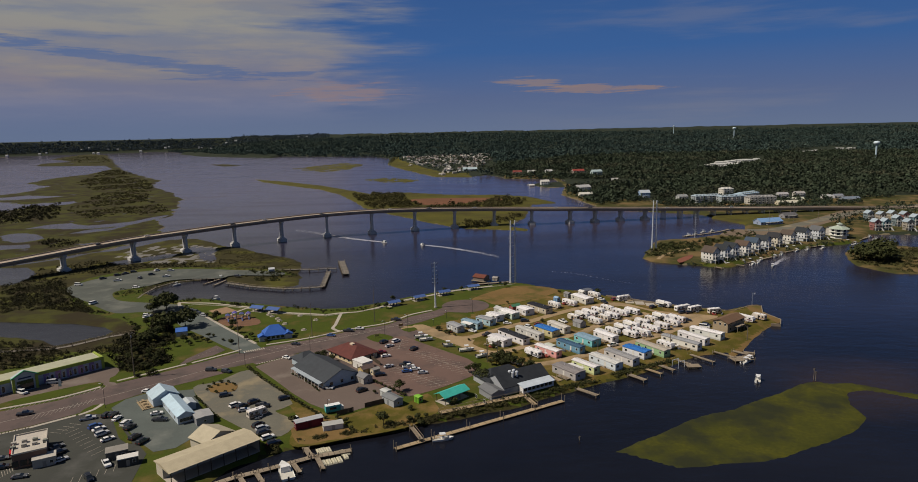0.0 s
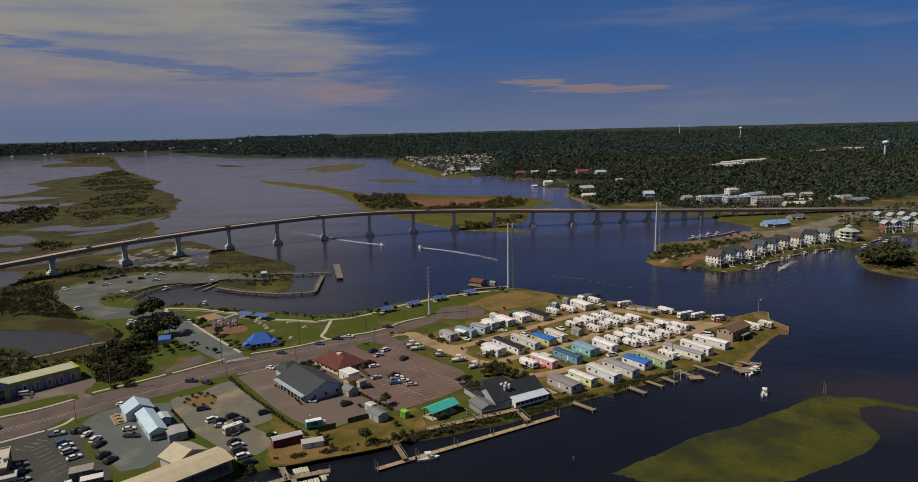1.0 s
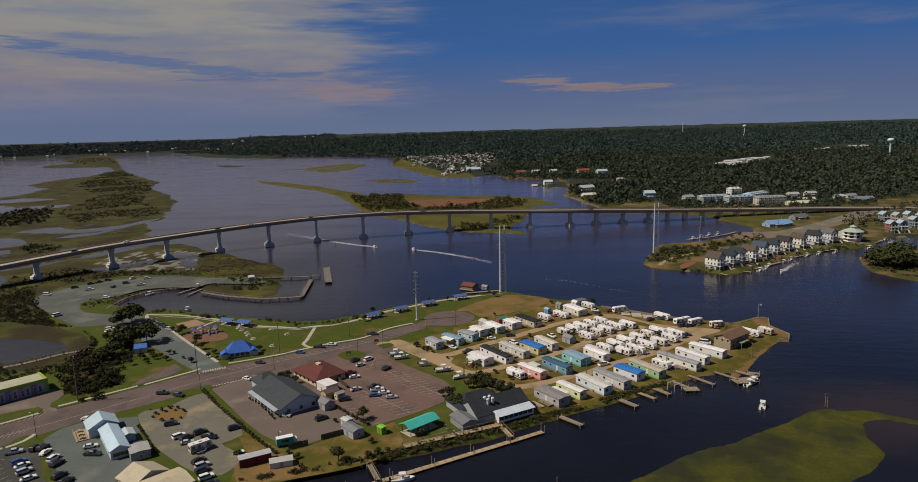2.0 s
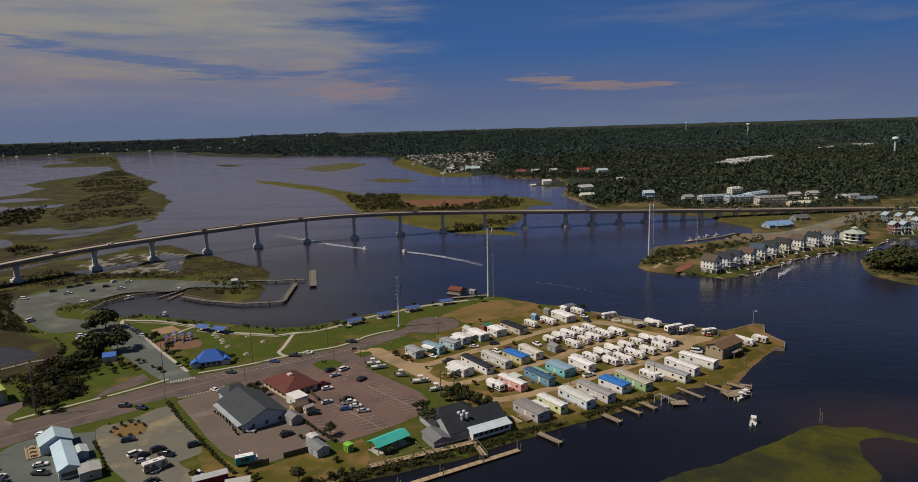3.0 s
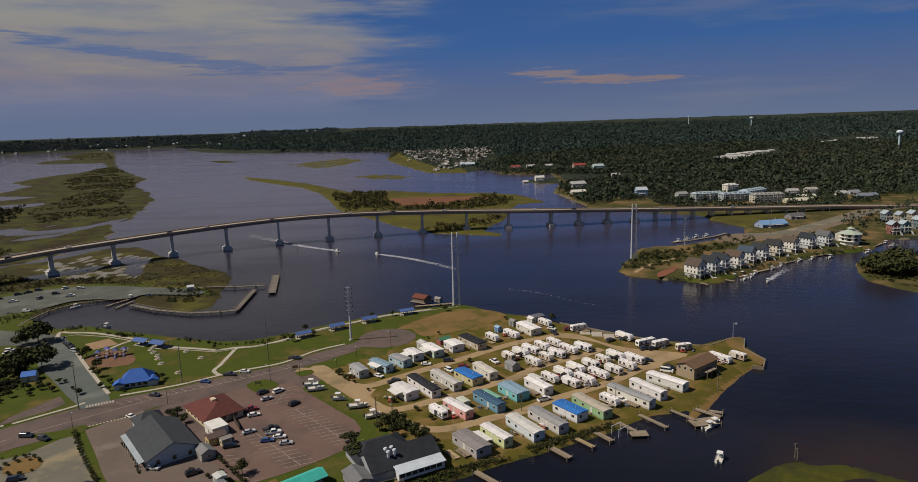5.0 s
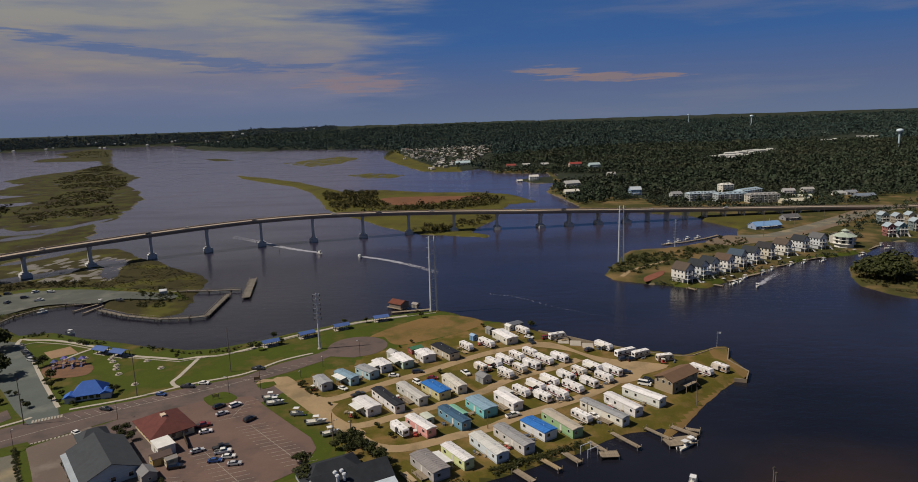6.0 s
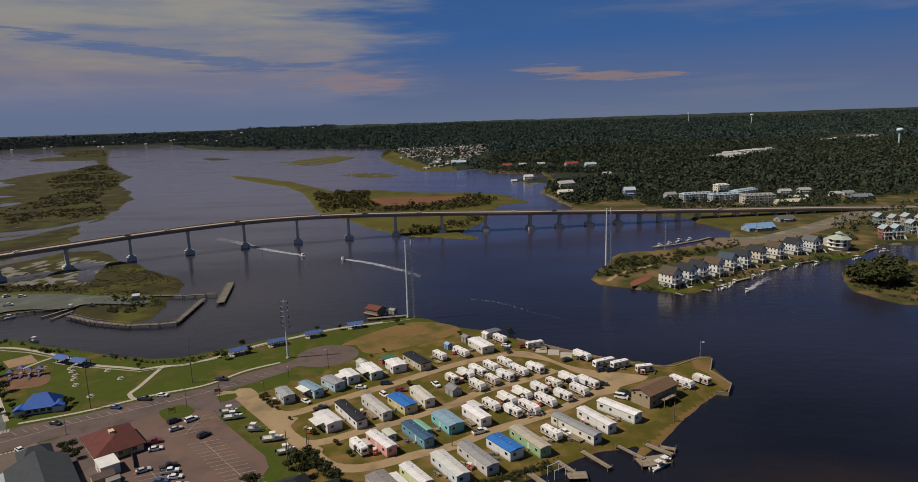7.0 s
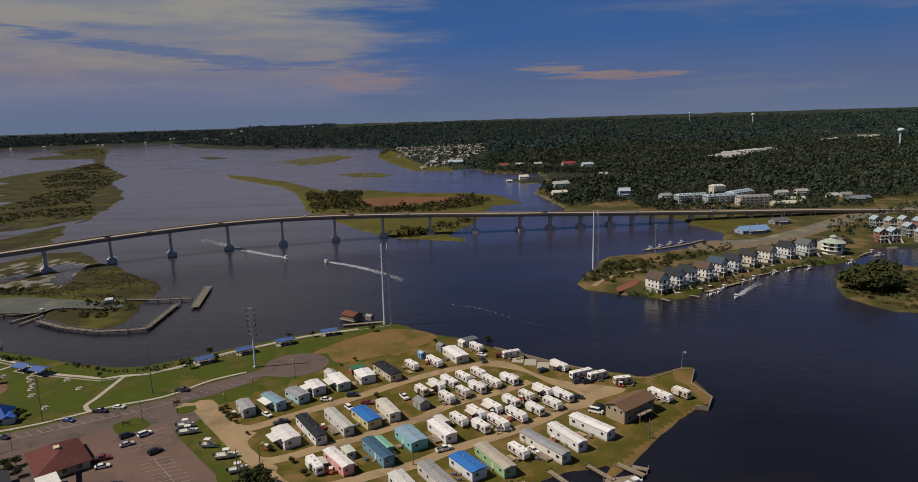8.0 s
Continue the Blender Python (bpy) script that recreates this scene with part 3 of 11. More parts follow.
POINT_LAWN = [(177, 482.1), (195.5, 467.2), (208.9, 463.5), (239.4, 485.5), (271.9, 511.8), (307.8, 533.5), (346.3, 544.1), (366, 554.7), (366.9, 558.9), (331.4, 547.1), (302.1, 535.1), (264.3, 508.6), (230.1, 484.2), (193.5, 479)]
RIM_Z = 78.0
POND_GRASS = [(-296.9, 381.2), (-266.5, 377.2), (-252.0, 387.2), (-221.6, 376.8), (-199.9, 371.2), (-185.1, 354.8), (-165.5, 318.8), (-179.6, 311.0), (-197.3, 302.3), (-237.9, 300.5)]
TRAILER_PARK = [(-12, 324), (-2, 308), (14, 282), (24, 262), (40, 238), (66, 248), (126, 276), (190, 330), (190, 370), (92, 405), (66, 398), (44, 376), (24, 364), (2, 338)]
# outline, height, width of the bank, raggedness, cover (1 marsh, 2 lawn, 3 wood, 4 sea grass, 5 dry grass)
SHORES = [
    (MAIN_SHORE, LAND_Z, 4, 0.5, 2),
    (RAMP_SHORE, LAND_Z, 4, 0.5, 2),
    (POND_SCRUB, LAND_Z + 0.03, 4, 2, 1),
    (SAND_BANK, 0.6, 5, 0.7, 5),
    (NEAR_MARSH, 0.5, 5, 1.6, 11),
    (FAR_MARSH, 0.5, 13, 7, 1),
    (MID_ISLAND, 0.9, 7, 3, 9),
    (GRASS_BANK_A, 0.35, 9, 12, 9),
    (GRASS_BANK_B, 0.3, 9, 10, 9),
    (GRASS_BANK_C, 0.3, 9, 6, 1),
    (MAINLAND, 1.6, 7, 3, 3),
    (POINT_SHORE, 1.9, 6, 1, 8),
    (TOWN_MARSH, 1.7, 8, 4, 9),
    (CREEK_BANK, 1.75, 8, 3, 8),
    (CANAL_BANK, 1.1, 5, 1, 1),
    (OAK_ISLAND, 0.7, 5, 2, 8),
    (GRASS_ISLAND, 0.25, 4, 0.8, 4),
    (GOLD_MARSH, 1.96, 4, 2, 9),
    (POINT_LAWN, 1.97, 4, 0.5, 2),
]
POND = [(-291.6, 371.3), (-264.4, 366.4), (-242.2, 363.2), (-216.1, 358.4), (-195.1, 349.7), (-186.7, 341.4), (-186.9, 332.1), (-195.8, 324.1), (-202.5, 317.2), (-209.8, 321.5), (-217.1, 327.9), (-244.6, 336.2), (-271.0, 342.6)]
ROAD_POOL = [(-384.9, 521.3), (-372.6, 531.2), (-349.3, 530.7), (-327.5, 505.7), (-322.4, 488.5), (-318.3, 461.3), (-342.8, 460.4)]
PAN_A = [(-499.9, 772.0), (-492.1, 799.7), (-474.1, 811.9), (-434.7, 785.2), (-412.2, 796.4), (-395.5, 814.2), (-387.8, 851.7), (-376.2, 873.4), (-368.4, 859.9), (-374.5, 815.9), (-378.8, 785.8), (-396.5, 764.6), (-418.3, 754.3), (-455.4, 760.2)]
PAN_B = [(-830.3, 1137.1), (-753.7, 1111.6), (-683.9, 1062.2), (-653.1, 1081.4), (-615.4, 1091.2), (-599.4, 1044.7), (-640.2, 1020.9), (-648.8, 984.9), (-652.4, 957.2), (-678.3, 922.4)]
PAN_C = [(-493.1, 714.6), (-490.6, 730.7), (-475.5, 732.6), (-450.8, 716.3), (-429.8, 689.5), (-429.7, 671.0), (-440.7, 661.9), (-462.8, 675.8)]
PAN_F = [(-897.4, 1231.9), (-805.3, 1190.2), (-781.1, 1227.0), (-693.7, 1196.2), (-714.1, 1159.8), (-751.7, 1138.9), (-838.1, 1148.1)]
PAN_G = [(-423.9, 716.3), (-415.7, 749.3), (-398.8, 755.7), (-380.4, 786.0), (-384.3, 739.9), (-400.8, 721.0)]
PAN_H = [(-473.5, 649.4), (-444.0, 648.6), (-421.8, 652.3), (-405.5, 623.8), (-427.8, 623.7), (-444.6, 607.7)]
PAN_D = [(-247.5, 599.3), (-243.1, 616.4), (-225, 608.5), (-211.7, 586.9), (-211.7, 573), (-197.1, 543.2), (-201.2, 533.9), (-216.8, 552.1), (-227.5, 579.8)]
PAN_E = [(-291, 541.7), (-279.4, 556.4), (-263.3, 569.1), (-254.3, 579), (-243.8, 577.6), (-242.9, 557.7), (-254.2, 544.8), (-268.6, 531.1)]
POOLS = [(POND, 0.6), (ROAD_POOL, 1), (PAN_A, 1.5), (PAN_B, 2.5), (PAN_C, 1.2), (PAN_F, 2.5), (PAN_G, 1.5), (PAN_H, 1.2), (PAN_D, 1.2), (PAN_E, 1.2)]
CREEK_FLAT = [(-280.5, 528.9), (-189.4, 532.3), (-218.7, 602.5), (-262.9, 630.1), (-303, 595.3)]
FLATS = [(CREEK_FLAT, 0.1, 13), (GRASS_BANK_A, 0.16, 70), (GRASS_BANK_B, 0.16, 60), (FAR_MARSH, 0.035, 70)]



def inside_distance(X, Y, poly):
    """Distance to the outline, positive inside."""
    P = np.array(poly, float)
    d2 = np.full(X.shape, 1e18)
    odd = np.zeros(X.shape, bool)
    for (ax, ay), (bx, by) in zip(P, np.roll(P, -1, 0)):
        ex, ey = bx - ax, by - ay
        t = np.clip(((X - ax) * ex + (Y - ay) * ey) / (ex * ex + ey * ey + 1e-9), 0, 1)
        d2 = np.minimum(d2, (X - ax - t * ex) ** 2 + (Y - ay - t * ey) ** 2)
        if ay != by:
            cross = ((ay > Y) != (by > Y)) & (X < (bx - ax) * (Y - ay) / (by - ay) + ax)
            odd ^= cross
    return np.where(odd, 1, -1) * np.sqrt(d2)


def waves(X, Y, size, seed):
    """A cheap smooth noise in -1..1 from turned sines."""
    rs, out = np.random.RandomState(seed), 0
    for k in range(7):
        a, ph, s = rs.uniform(0, 6.28), rs.uniform(0, 6.28), size * 0.62 ** k * 2
        out = out + 0.72 ** k * np.sin((X * math.cos(a) + Y * math.sin(a)) / s * 6.28 + ph + 1.3 * np.sin((X * math.sin(a) - Y * math.cos(a)) / s * 4.1 + ph))
    return out / 2.2


def steps(a, b, first, grow):
    out, s = [a], first
    while out[-1] < b:
        out.append(out[-1] + s)
        s *= grow
    return out


# ---- the ground: one sheet from under the camera to the horizon ----
side_x = steps(340, 4700, 2.6, 1.035)
marsh_x = steps(340, 4700, 2.6, 1.011)
gx = np.array([-v for v in marsh_x[::-1]] + list(np.arange(-337.6, 339, 2.4)) + side_x)
gy = np.array(list(np.arange(-4700, -100, 400)) + list(np.arange(-100, 150, 12.5)) + list(np.arange(150, 440, 2.2)) + steps(440, 4860, 2.6, 1.0115))
X, Y = np.meshgrid(gx, gy)
RAD = np.hypot(X, Y)
Z = np.full(X.shape, -1.1)
COVER = np.zeros(X.shape, int)
small = waves(X, Y, 14, 3)
large = waves(X, Y, 60, 4)
for poly, top, bank, ragged, cover in SHORES:
    d = inside_distance(X, Y, poly) + ragged * small * 0.5 + ragged * large * 0.6
    h = np.clip((d + bank * 0.45) / bank, 0, 1)
    h = h * h * (3 - 2 * h) * (top + 0.9) - 0.9
    rim = 0.36 if ragged >= 3 else -0.3  # wild shores keep a rim of bare mud
    COVER = np.where((h > Z) & (d > bank * rim), cover, COVER)
    Z = np.maximum(Z, h)
for poly, ragged in POOLS:
    d = inside_distance(X, Y, poly) + ragged * small
    Z = np.where(d > -2.0, np.minimum(Z, np.clip(-0.35 * (d - 0.4), -0.8, 2)), Z)
COVER = np.where((COVER == 2) & (inside_distance(X, Y, TRAILER_PARK) + 2.5 * small > 0), 10, COVER)
# tidal flats: winding creeks and pans in the marsh
for poly, level, size in FLATS:
    d = inside_distance(X, Y, poly)
    pan = np.abs(waves(X, Y * 2.2, size, 11) + 0.35 * waves(X, Y, size * 0.3, 12)) < level
    if poly is CREEK_FLAT:
        Z, COVER = np.where((d > 0) & pan, 0.12, Z), np.where((d > 0) & pan, 12, COVER)
    else:
        Z = np.where((d > 0) & pan, np.minimum(Z, -0.25), Z)
# beyond the sound the western shore lies under water up to its far wooded rim
west = (X < -1450) & (COVER == 3)
Z = np.where(west, -1.0, Z)
COVER = np.where(west & (RAD < 4640), 0, COVER)
land = np.where(COVER == 3, 1.0, 0.0)
start = np.interp(X, [-1500, -1380, -300], [4640, 4300, 2900])
rise = np.clip((RAD - start) / (4860 - start), 0, 1.0)
Z += land * rise ** 1.35 * RIM_Z
Z += land * ~west * np.clip((RAD - 1500) / 600, 0, 1) * 4.0 * (waves(X, Y, 40, 21) * 0.5 + waves(X, Y, 160, 22) + 1.4)
ny, nx = X.shape
gm = bpy.data.meshes.new("ground")
idx = np.arange(ny * nx).reshape(ny, nx)
faces = np.stack([idx[:-1, :-1], idx[:-1, 1:], idx[1:, 1:], idx[1:, :-1]], -1).reshape(-1, 4)
gm.vertices.add(ny * nx)
gm.vertices.foreach_set("co", np.stack([X, Y, Z], -1).astype(np.float32).ravel())
gm.loops.add(faces.size)
gm.loops.foreach_set("vertex_index", faces.ravel().astype(np.int32))
gm.polygons.add(len(faces))
gm.polygons.foreach_set("loop_start", np.arange(0, faces.size, 4, dtype=np.int32))
gm.polygons.foreach_set("loop_total", np.full(len(faces), 4, np.int32))
for m in (MUD, MARSH, LAWN, FLOOR, WEED, DRY, TIDE_FLAT, PALE_MUD, ROUGH_GRASS, GOLD_GRASS, PARK_GRASS, BROWN_MARSH, PALE_MUD):
    gm.materials.append(m)
gm.polygons.foreach_set("material_index", np.maximum(np.maximum(COVER[:-1, :-1], COVER[:-1, 1:]), np.maximum(COVER[1:, 1:], COVER[1:, :-1])).ravel().astype(np.int32))
gm.polygons.foreach_set("use_smooth", np.ones(len(faces), bool))
gm.update(calc_edges=True)
tagged(new("ground", gm), "low coastal ground of lawn, marsh and forest floor", "ground", kind="structure")

wm = Mesh()
rim = [(4870 * math.cos(a), 4870 * math.sin(a), 0.0) for a in (2 * math.pi * i / 96 for i in range(96))]
wm.add([(0, 0, 0)] + rim, [(0, 1 + i, 1 + (i + 1) % 96) for i in range(96)])
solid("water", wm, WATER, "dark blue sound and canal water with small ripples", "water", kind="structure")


def ground_z(x, y):
    """The height of the ground sheet at a place."""
    j = min(max(int(np.searchsorted(gx, x)) - 1, 0), nx - 2)
    i = min(max(int(np.searchsorted(gy, y)) - 1, 0), ny - 2)
    u, v = (x - gx[j]) / (gx[j + 1] - gx[j]), (y - gy[i]) / (gy[i + 1] - gy[i])
    return float((Z[i, j] * (1 - u) + Z[i, j + 1] * u) * (1 - v) + (Z[i + 1, j] * (1 - u) + Z[i + 1, j + 1] * u) * v)


def sheet(name, poly, mat, z, label, category, kind="structure", smooth_line=True):
    """Paving or a plot as a thin slab on the ground."""
    pts = curve_of(poly, 3.0, True) if smooth_line else list(poly)
    me = Mesh().prism([tuple(p) for p in pts], z - 0.25, z)
    return solid(name, me, mat, label, category, kind=kind)


# ---- roads, lots and plots ----
sheet("road", [(-186, 227.3), (-177.3, 234), (-160.2, 243.4), (-149.6, 254.7), (-145, 260.1), (-128.2, 274), (-105.9, 294.8), (-92.9, 304), (-73.1, 313.3), (-54, 326.4), (-36.1, 335.3), (-24.1, 350), (-12.6, 358.6), (-4.2, 352.9), (-16.5, 340.1), (-29.4, 329.4), (-40.4, 315.3), (-54.4, 308), (-72.3, 295.4), (-88.3, 281.3), (-98.7, 271.7), (-112.7, 260.3), (-127.8, 249.3), (-133.2, 243.2), (-140, 235.7), (-145.7, 229.7), (-157.5, 219.9), (-173.7, 210)], ROAD, LAND_Z + 0.05, "broad worn street of pinkish grey pavement", "street", smooth_line=False)
CUL = curve_of([(8.2 + 14.2 * math.cos(a), 370.3 + 14.2 * math.sin(a)) for a in [k * math.pi / 10 for k in range(20)]], 1.5, True)
solid("road_turning_circle", Mesh().prism([tuple(p) for p in CUL], LAND_Z - 0.2, LAND_Z + 0.06), ROAD, "round turning place of reddish worn pavement", "street", kind="structure")
sheet("road_neck", [(-24.1, 350), (-9.3, 362), (-4.1, 369.2), (1.3, 378), (10.1, 375.8), (9.3, 355.2), (-2.5, 357.6), (-16.5, 340.1)], ROAD, LAND_Z + 0.055, "neck of the street before its turning circle", "street", smooth_line=False)
sheet("pavement_forecourt", [(-84.2, 286.5), (-65.6, 297.4), (-51.2, 305.9), (-40.2, 313.3), (-41.2, 283), (-40.7, 258.8), (-56.8, 270.6), (-76.9, 290.7)], ROAD, LAND_Z + 0.045, "worn forecourt between the restaurants and the street", "parking lot", smooth_line=False)
sheet("pavement_apron", [(-80.0, 284.1), (-72.2, 294.4), (-60.2, 307.0), (-46.2, 320.0), (-36.4, 328.0), (-17.5, 330.6), (-12.6, 319.3), (-19.5, 309.0), (-30.7, 298.1), (-52.7, 282.6), (-68.2, 268.9)], ROAD, LAND_Z + 0.035, "worn apron between street and parking lot", "parking lot", smooth_line=False)
sheet("pavement_lot", [(-51.2, 305.9), (-41.5, 313.4), (-25.4, 314.9), (-15.4, 302.8), (-3.8, 289.6), (6.4, 278.3), (9.8, 271.1), (8.6, 258.4), (2.4, 252.2), (-4.5, 246.3), (-10.5, 241.9), (-18.5, 237.1), (-26.2, 240.6), (-33.8, 249.8), (-42, 260.9), (-42.6, 283.1)], LOT, LAND_Z + 0.07, "big parking lot of pinkish brown pavement", "parking lot", smooth_line=False)
sheet("pavement_grey_lot", [(-90.6, 276.2), (-77.1, 291.6), (-45.2, 262.6), (-27.3, 244.9), (-29.6, 231.7), (-40, 224.4), (-48.3, 225.5), (-57, 232.6), (-66.3, 243.6), (-78, 259.7)], GREY_LOT, LAND_Z + 0.06, "grey paved yard round the long building", "parking lot", smooth_line=False)
sheet("gravel_lot", [(-109.9, 253), (-102.2, 258.8), (-93.6, 272), (-86.7, 265.8), (-75.5, 251.7), (-64, 233.1), (-69.3, 227), (-59.3, 217.1), (-61.9, 205.7), (-70.6, 207.6), (-83, 217.8), (-94.6, 229.8)], GRAVEL, LAND_Z + 0.05, "pale gravel yard with tyre marks", "parking lot")
sheet("pavement_shop_lot", [(-133, 242.6), (-127.2, 248.1), (-109.2, 251), (-98.1, 230), (-90.1, 212.1), (-95.9, 199.3), (-102.3, 196.9), (-112.7, 206.8), (-126.5, 224.2), (-134.7, 234.3)], ASPHALT, LAND_Z + 0.06, "grey green asphalt yard beside the blue-roofed shop", "parking lot", smooth_line=False)
sheet("pavement_diner_lot", [(-172.1, 207.7), (-157.1, 219.4), (-150.2, 225.9), (-133.9, 232.6), (-116.5, 210.7), (-104.1, 195.8), (-100.7, 177.9), (-109.7, 169.7), (-142.3, 165.6)], DARK_LOT, LAND_Z + 0.055, "dark asphalt parking lot round the flat-roofed diner", "parking lot", smooth_line=False)
sheet("pavement_strip_lot", [(-189.1, 231.7), (-181.5, 240.3), (-172.9, 249), (-163, 256.9), (-153.8, 262.8), (-146.7, 255.7), (-144.3, 258.8), (-149.8, 266.5), (-151.9, 278.8), (-161.3, 281.8), (-181.3, 262.9), (-199.4, 246.2)], GREY_LOT, LAND_Z + 0.06, "grey forecourt of the colourful strip shop", "parking lot", smooth_line=False)
sheet("bare_earth", [(-60.6, 216.3), (-52.5, 220.6), (-41.9, 215), (-37.2, 204.1), (-44.9, 201.5), (-54.5, 199.6)], DRY, LAND_Z + 0.04, "bare brown earth round the maroon shed", "ground")
sheet("road_ramp_street", [(-152.6, 373.1), (-124.8, 339.1), (-99.5, 309.2), (-94.0, 300.5), (-101.9, 294.5), (-115.6, 307.6), (-133.9, 327.0), (-148.7, 341.3), (-172.5, 372.9), (-168.1, 388.0)], ASPHALT, LAND_Z + 0.06, "grey side street to the boat ramp", "street", smooth_line=False)
sheet("pavement_ramp_lot", [(-269.1, 444.8), (-266.1, 466.1), (-253.6, 484.2), (-233.3, 498.6), (-202.5, 501.4), (-167.6, 492.9), (-129.7, 482), (-126.6, 469.4), (-161.6, 473.5), (-168.2, 464.5), (-188.9, 464.9), (-204.3, 461), (-211, 448.9), (-215, 442.4), (-227, 433.5), (-227.4, 423.8), (-214.4, 405.6), (-193.3, 397.7), (-172.4, 391.4), (-161.9, 384.9), (-152.9, 357.5), (-161.6, 364.3), (-183.3, 375.2), (-200.3, 374.3), (-217.5, 387.7), (-232.9, 403.2), (-251.4, 420)], RAMP_LOT, LAND_Z + 0.045, "grey green parking lot of the boat ramp", "parking lot")
sheet("pavement_bay", [(-130.7, 280.1), (-124.9, 293), (-118.8, 308), (-111.9, 300.4), (-116, 291.5), (-126.1, 282)], ROAD, LAND_Z + 0.05, "small parking bay beside the street", "parking lot", smooth_line=False)
sheet("planted_bed", [(-103.5, 251.9), (-102, 256.9), (-96.9, 257.8), (-91.8, 254.2), (-91.3, 247.9), (-95.9, 245.8), (-100.7, 247.3)], DRY, LAND_Z + 0.11, "oval planted bed in the gravel yard", "ground")
solid("track", strip_mesh(curve_of([(-27.5, 329.8), (-18.1, 328), (-7.6, 318.1), (4.8, 309.1), (17, 316.5), (29.6, 326), (42.4, 334.9), (55.9, 345.9), (68.4, 354.9), (78, 360.2), (84.2, 362.4), (95, 368.2)], 2.5), 4.9, LAND_Z - 0.2, LAND_Z + 0.05), SAND_ROAD, "pale sandy track through the trailer park", "track", kind="structure")
solid("track_entry", strip_mesh(curve_of([(-15.8, 326.7), (-7.6, 318.1), (3.9, 301.7), (11.4, 291.8), (17.6, 286.2), (24.7, 287.5), (35.4, 294.1), (46.9, 300.1), (58.8, 308.4), (67.9, 314.3), (72.7, 320.1), (81.9, 327.4), (98, 336.2), (109.8, 345.1)], 2.5), 4.6, LAND_Z - 0.2, LAND_Z + 0.057), SAND_ROAD, "pale sandy track between rows of mobile homes", "track", kind="structure")
solid("track_south", strip_mesh(curve_of([(11.4, 291.8), (19.1, 282.7), (24.3, 275.9), (29.9, 270.7), (37, 269.1), (44.4, 271), (55.6, 276.6), (67.4, 281.7), (71.6, 284.9), (79.6, 290.9), (93.5, 298.9), (105.5, 306.5), (116.7, 316), (126.4, 325)], 2.5), 4.8, LAND_Z - 0.2, LAND_Z + 0.064), SAND_ROAD, "pale sandy track behind the waterfront homes", "track", kind="structure")
sheet("sandy_entry", [(-22.8, 330.5), (-16.5, 334.6), (-5.3, 320.2), (4.1, 308.5), (10.7, 305.7), (9.2, 299.8), (16.3, 288.8), (24.5, 282.2), (25.1, 276.6), (16.3, 282.6), (5.5, 293.8), (-4.3, 305.9), (-14.1, 318.0)], SAND_ROAD, LAND_Z + 0.04, "wide sandy junction at the trailer park entrance", "track")
sheet("sandy_yard", [(89, 365.3), (97.4, 369), (105.8, 363), (113.2, 352.9), (122.5, 345.1), (134.3, 340.7), (146.2, 334.9), (139.5, 329.2), (132.5, 325.4), (129.1, 319.9), (120.7, 316.9), (116.3, 314.4), (114.1, 317.3), (122.4, 324.6), (126.7, 332.8), (117.7, 341.7), (109, 354.2), (100.8, 359.5)], SAND_ROAD, LAND_Z + 0.08, "wide sandy turning yard of the trailer park", "track")
sheet("dry_plot", [(12, 384.3), (25.4, 402.4), (43.5, 417), (61.9, 412.6), (69.4, 401.2), (58.8, 388), (43, 377.3), (29.5, 370.8), (23.3, 374.3), (18.9, 383.7)], DRY, LAND_Z + 0.04, "vacant plot of dry brown grass", "ground")
sheet("sandy_spit", [(170.4, 354), (178.4, 354.9), (173.3, 339), (176, 326.6), (171.6, 319.4), (171.2, 328.3), (170.8, 337.7), (168.3, 342.2)], DRY, LAND_Z + 0.035, "sandy spit behind the bulkhead", "ground")
sheet("red_plot", [(-53.9, 986.6), (-16.7, 998.9), (34.4, 992.4), (77.9, 980.4), (78.5, 937.2), (42.6, 933.1), (4, 904.1), (-35.8, 920.3)], RED_EARTH, 1.15, "bare red earth on the wooded island", "ground")


# ---- the bridge ----
DECK = [(-470, 290, 4), (-440, 340, 7), (-400, 395, 10), (-362, 442, 12.6), (-324, 490, 14.9), (-300, 520, 16.6), (-271.5, 551, 18.4), (-239.5, 583, 19.2), (-204, 612.5, 20.4), (-164.5, 634, 22.2), (-123.5, 655.5, 23.2), (-79.2, 668, 23.9), (-35, 682, 22.8), (7.5, 693, 21.1), (51, 701, 19.4), (93, 706, 17.8), (136, 709, 16.5), (165, 714, 15.3), (195, 719, 13.9), (224, 723, 12.8), (254, 727, 11.7), (300, 733, 10.1), (350, 739, 8.4), (400, 744, 7.1), (460, 750, 5.3), (520, 754, 3.2), (580, 757, 2.2)]
PIERS = [(-350, 457, 13.4), (-308, 510, 16.1), (-271.5, 551, 18.4), (-239.5, 583, 19.2), (-204, 612.5, 20.4), (-164.5, 634, 22.2), (-123.5, 655.5, 23.2), (-79.2, 668, 23.9), (-35, 682, 22.8), (7.5, 693, 21.1), (51, 701, 19.4), (93, 706, 17.8), (136, 709, 16.5), (165, 714, 15.3), (195, 719, 13.9), (224, 723, 12.8)]
BENTS = [(246, 726, 12), (266, 728.5, 11.3), (286, 731, 10.6), (306, 733.7, 9.9), (326, 736, 9.2), (346, 738.5, 8.5), (366, 740.6, 8), (386, 742.6, 7.4), (406, 744.5, 6.9), (426, 746.6, 6.3)]
deck_line = [np.array(p) for p in curve_of(DECK, 9.0)]
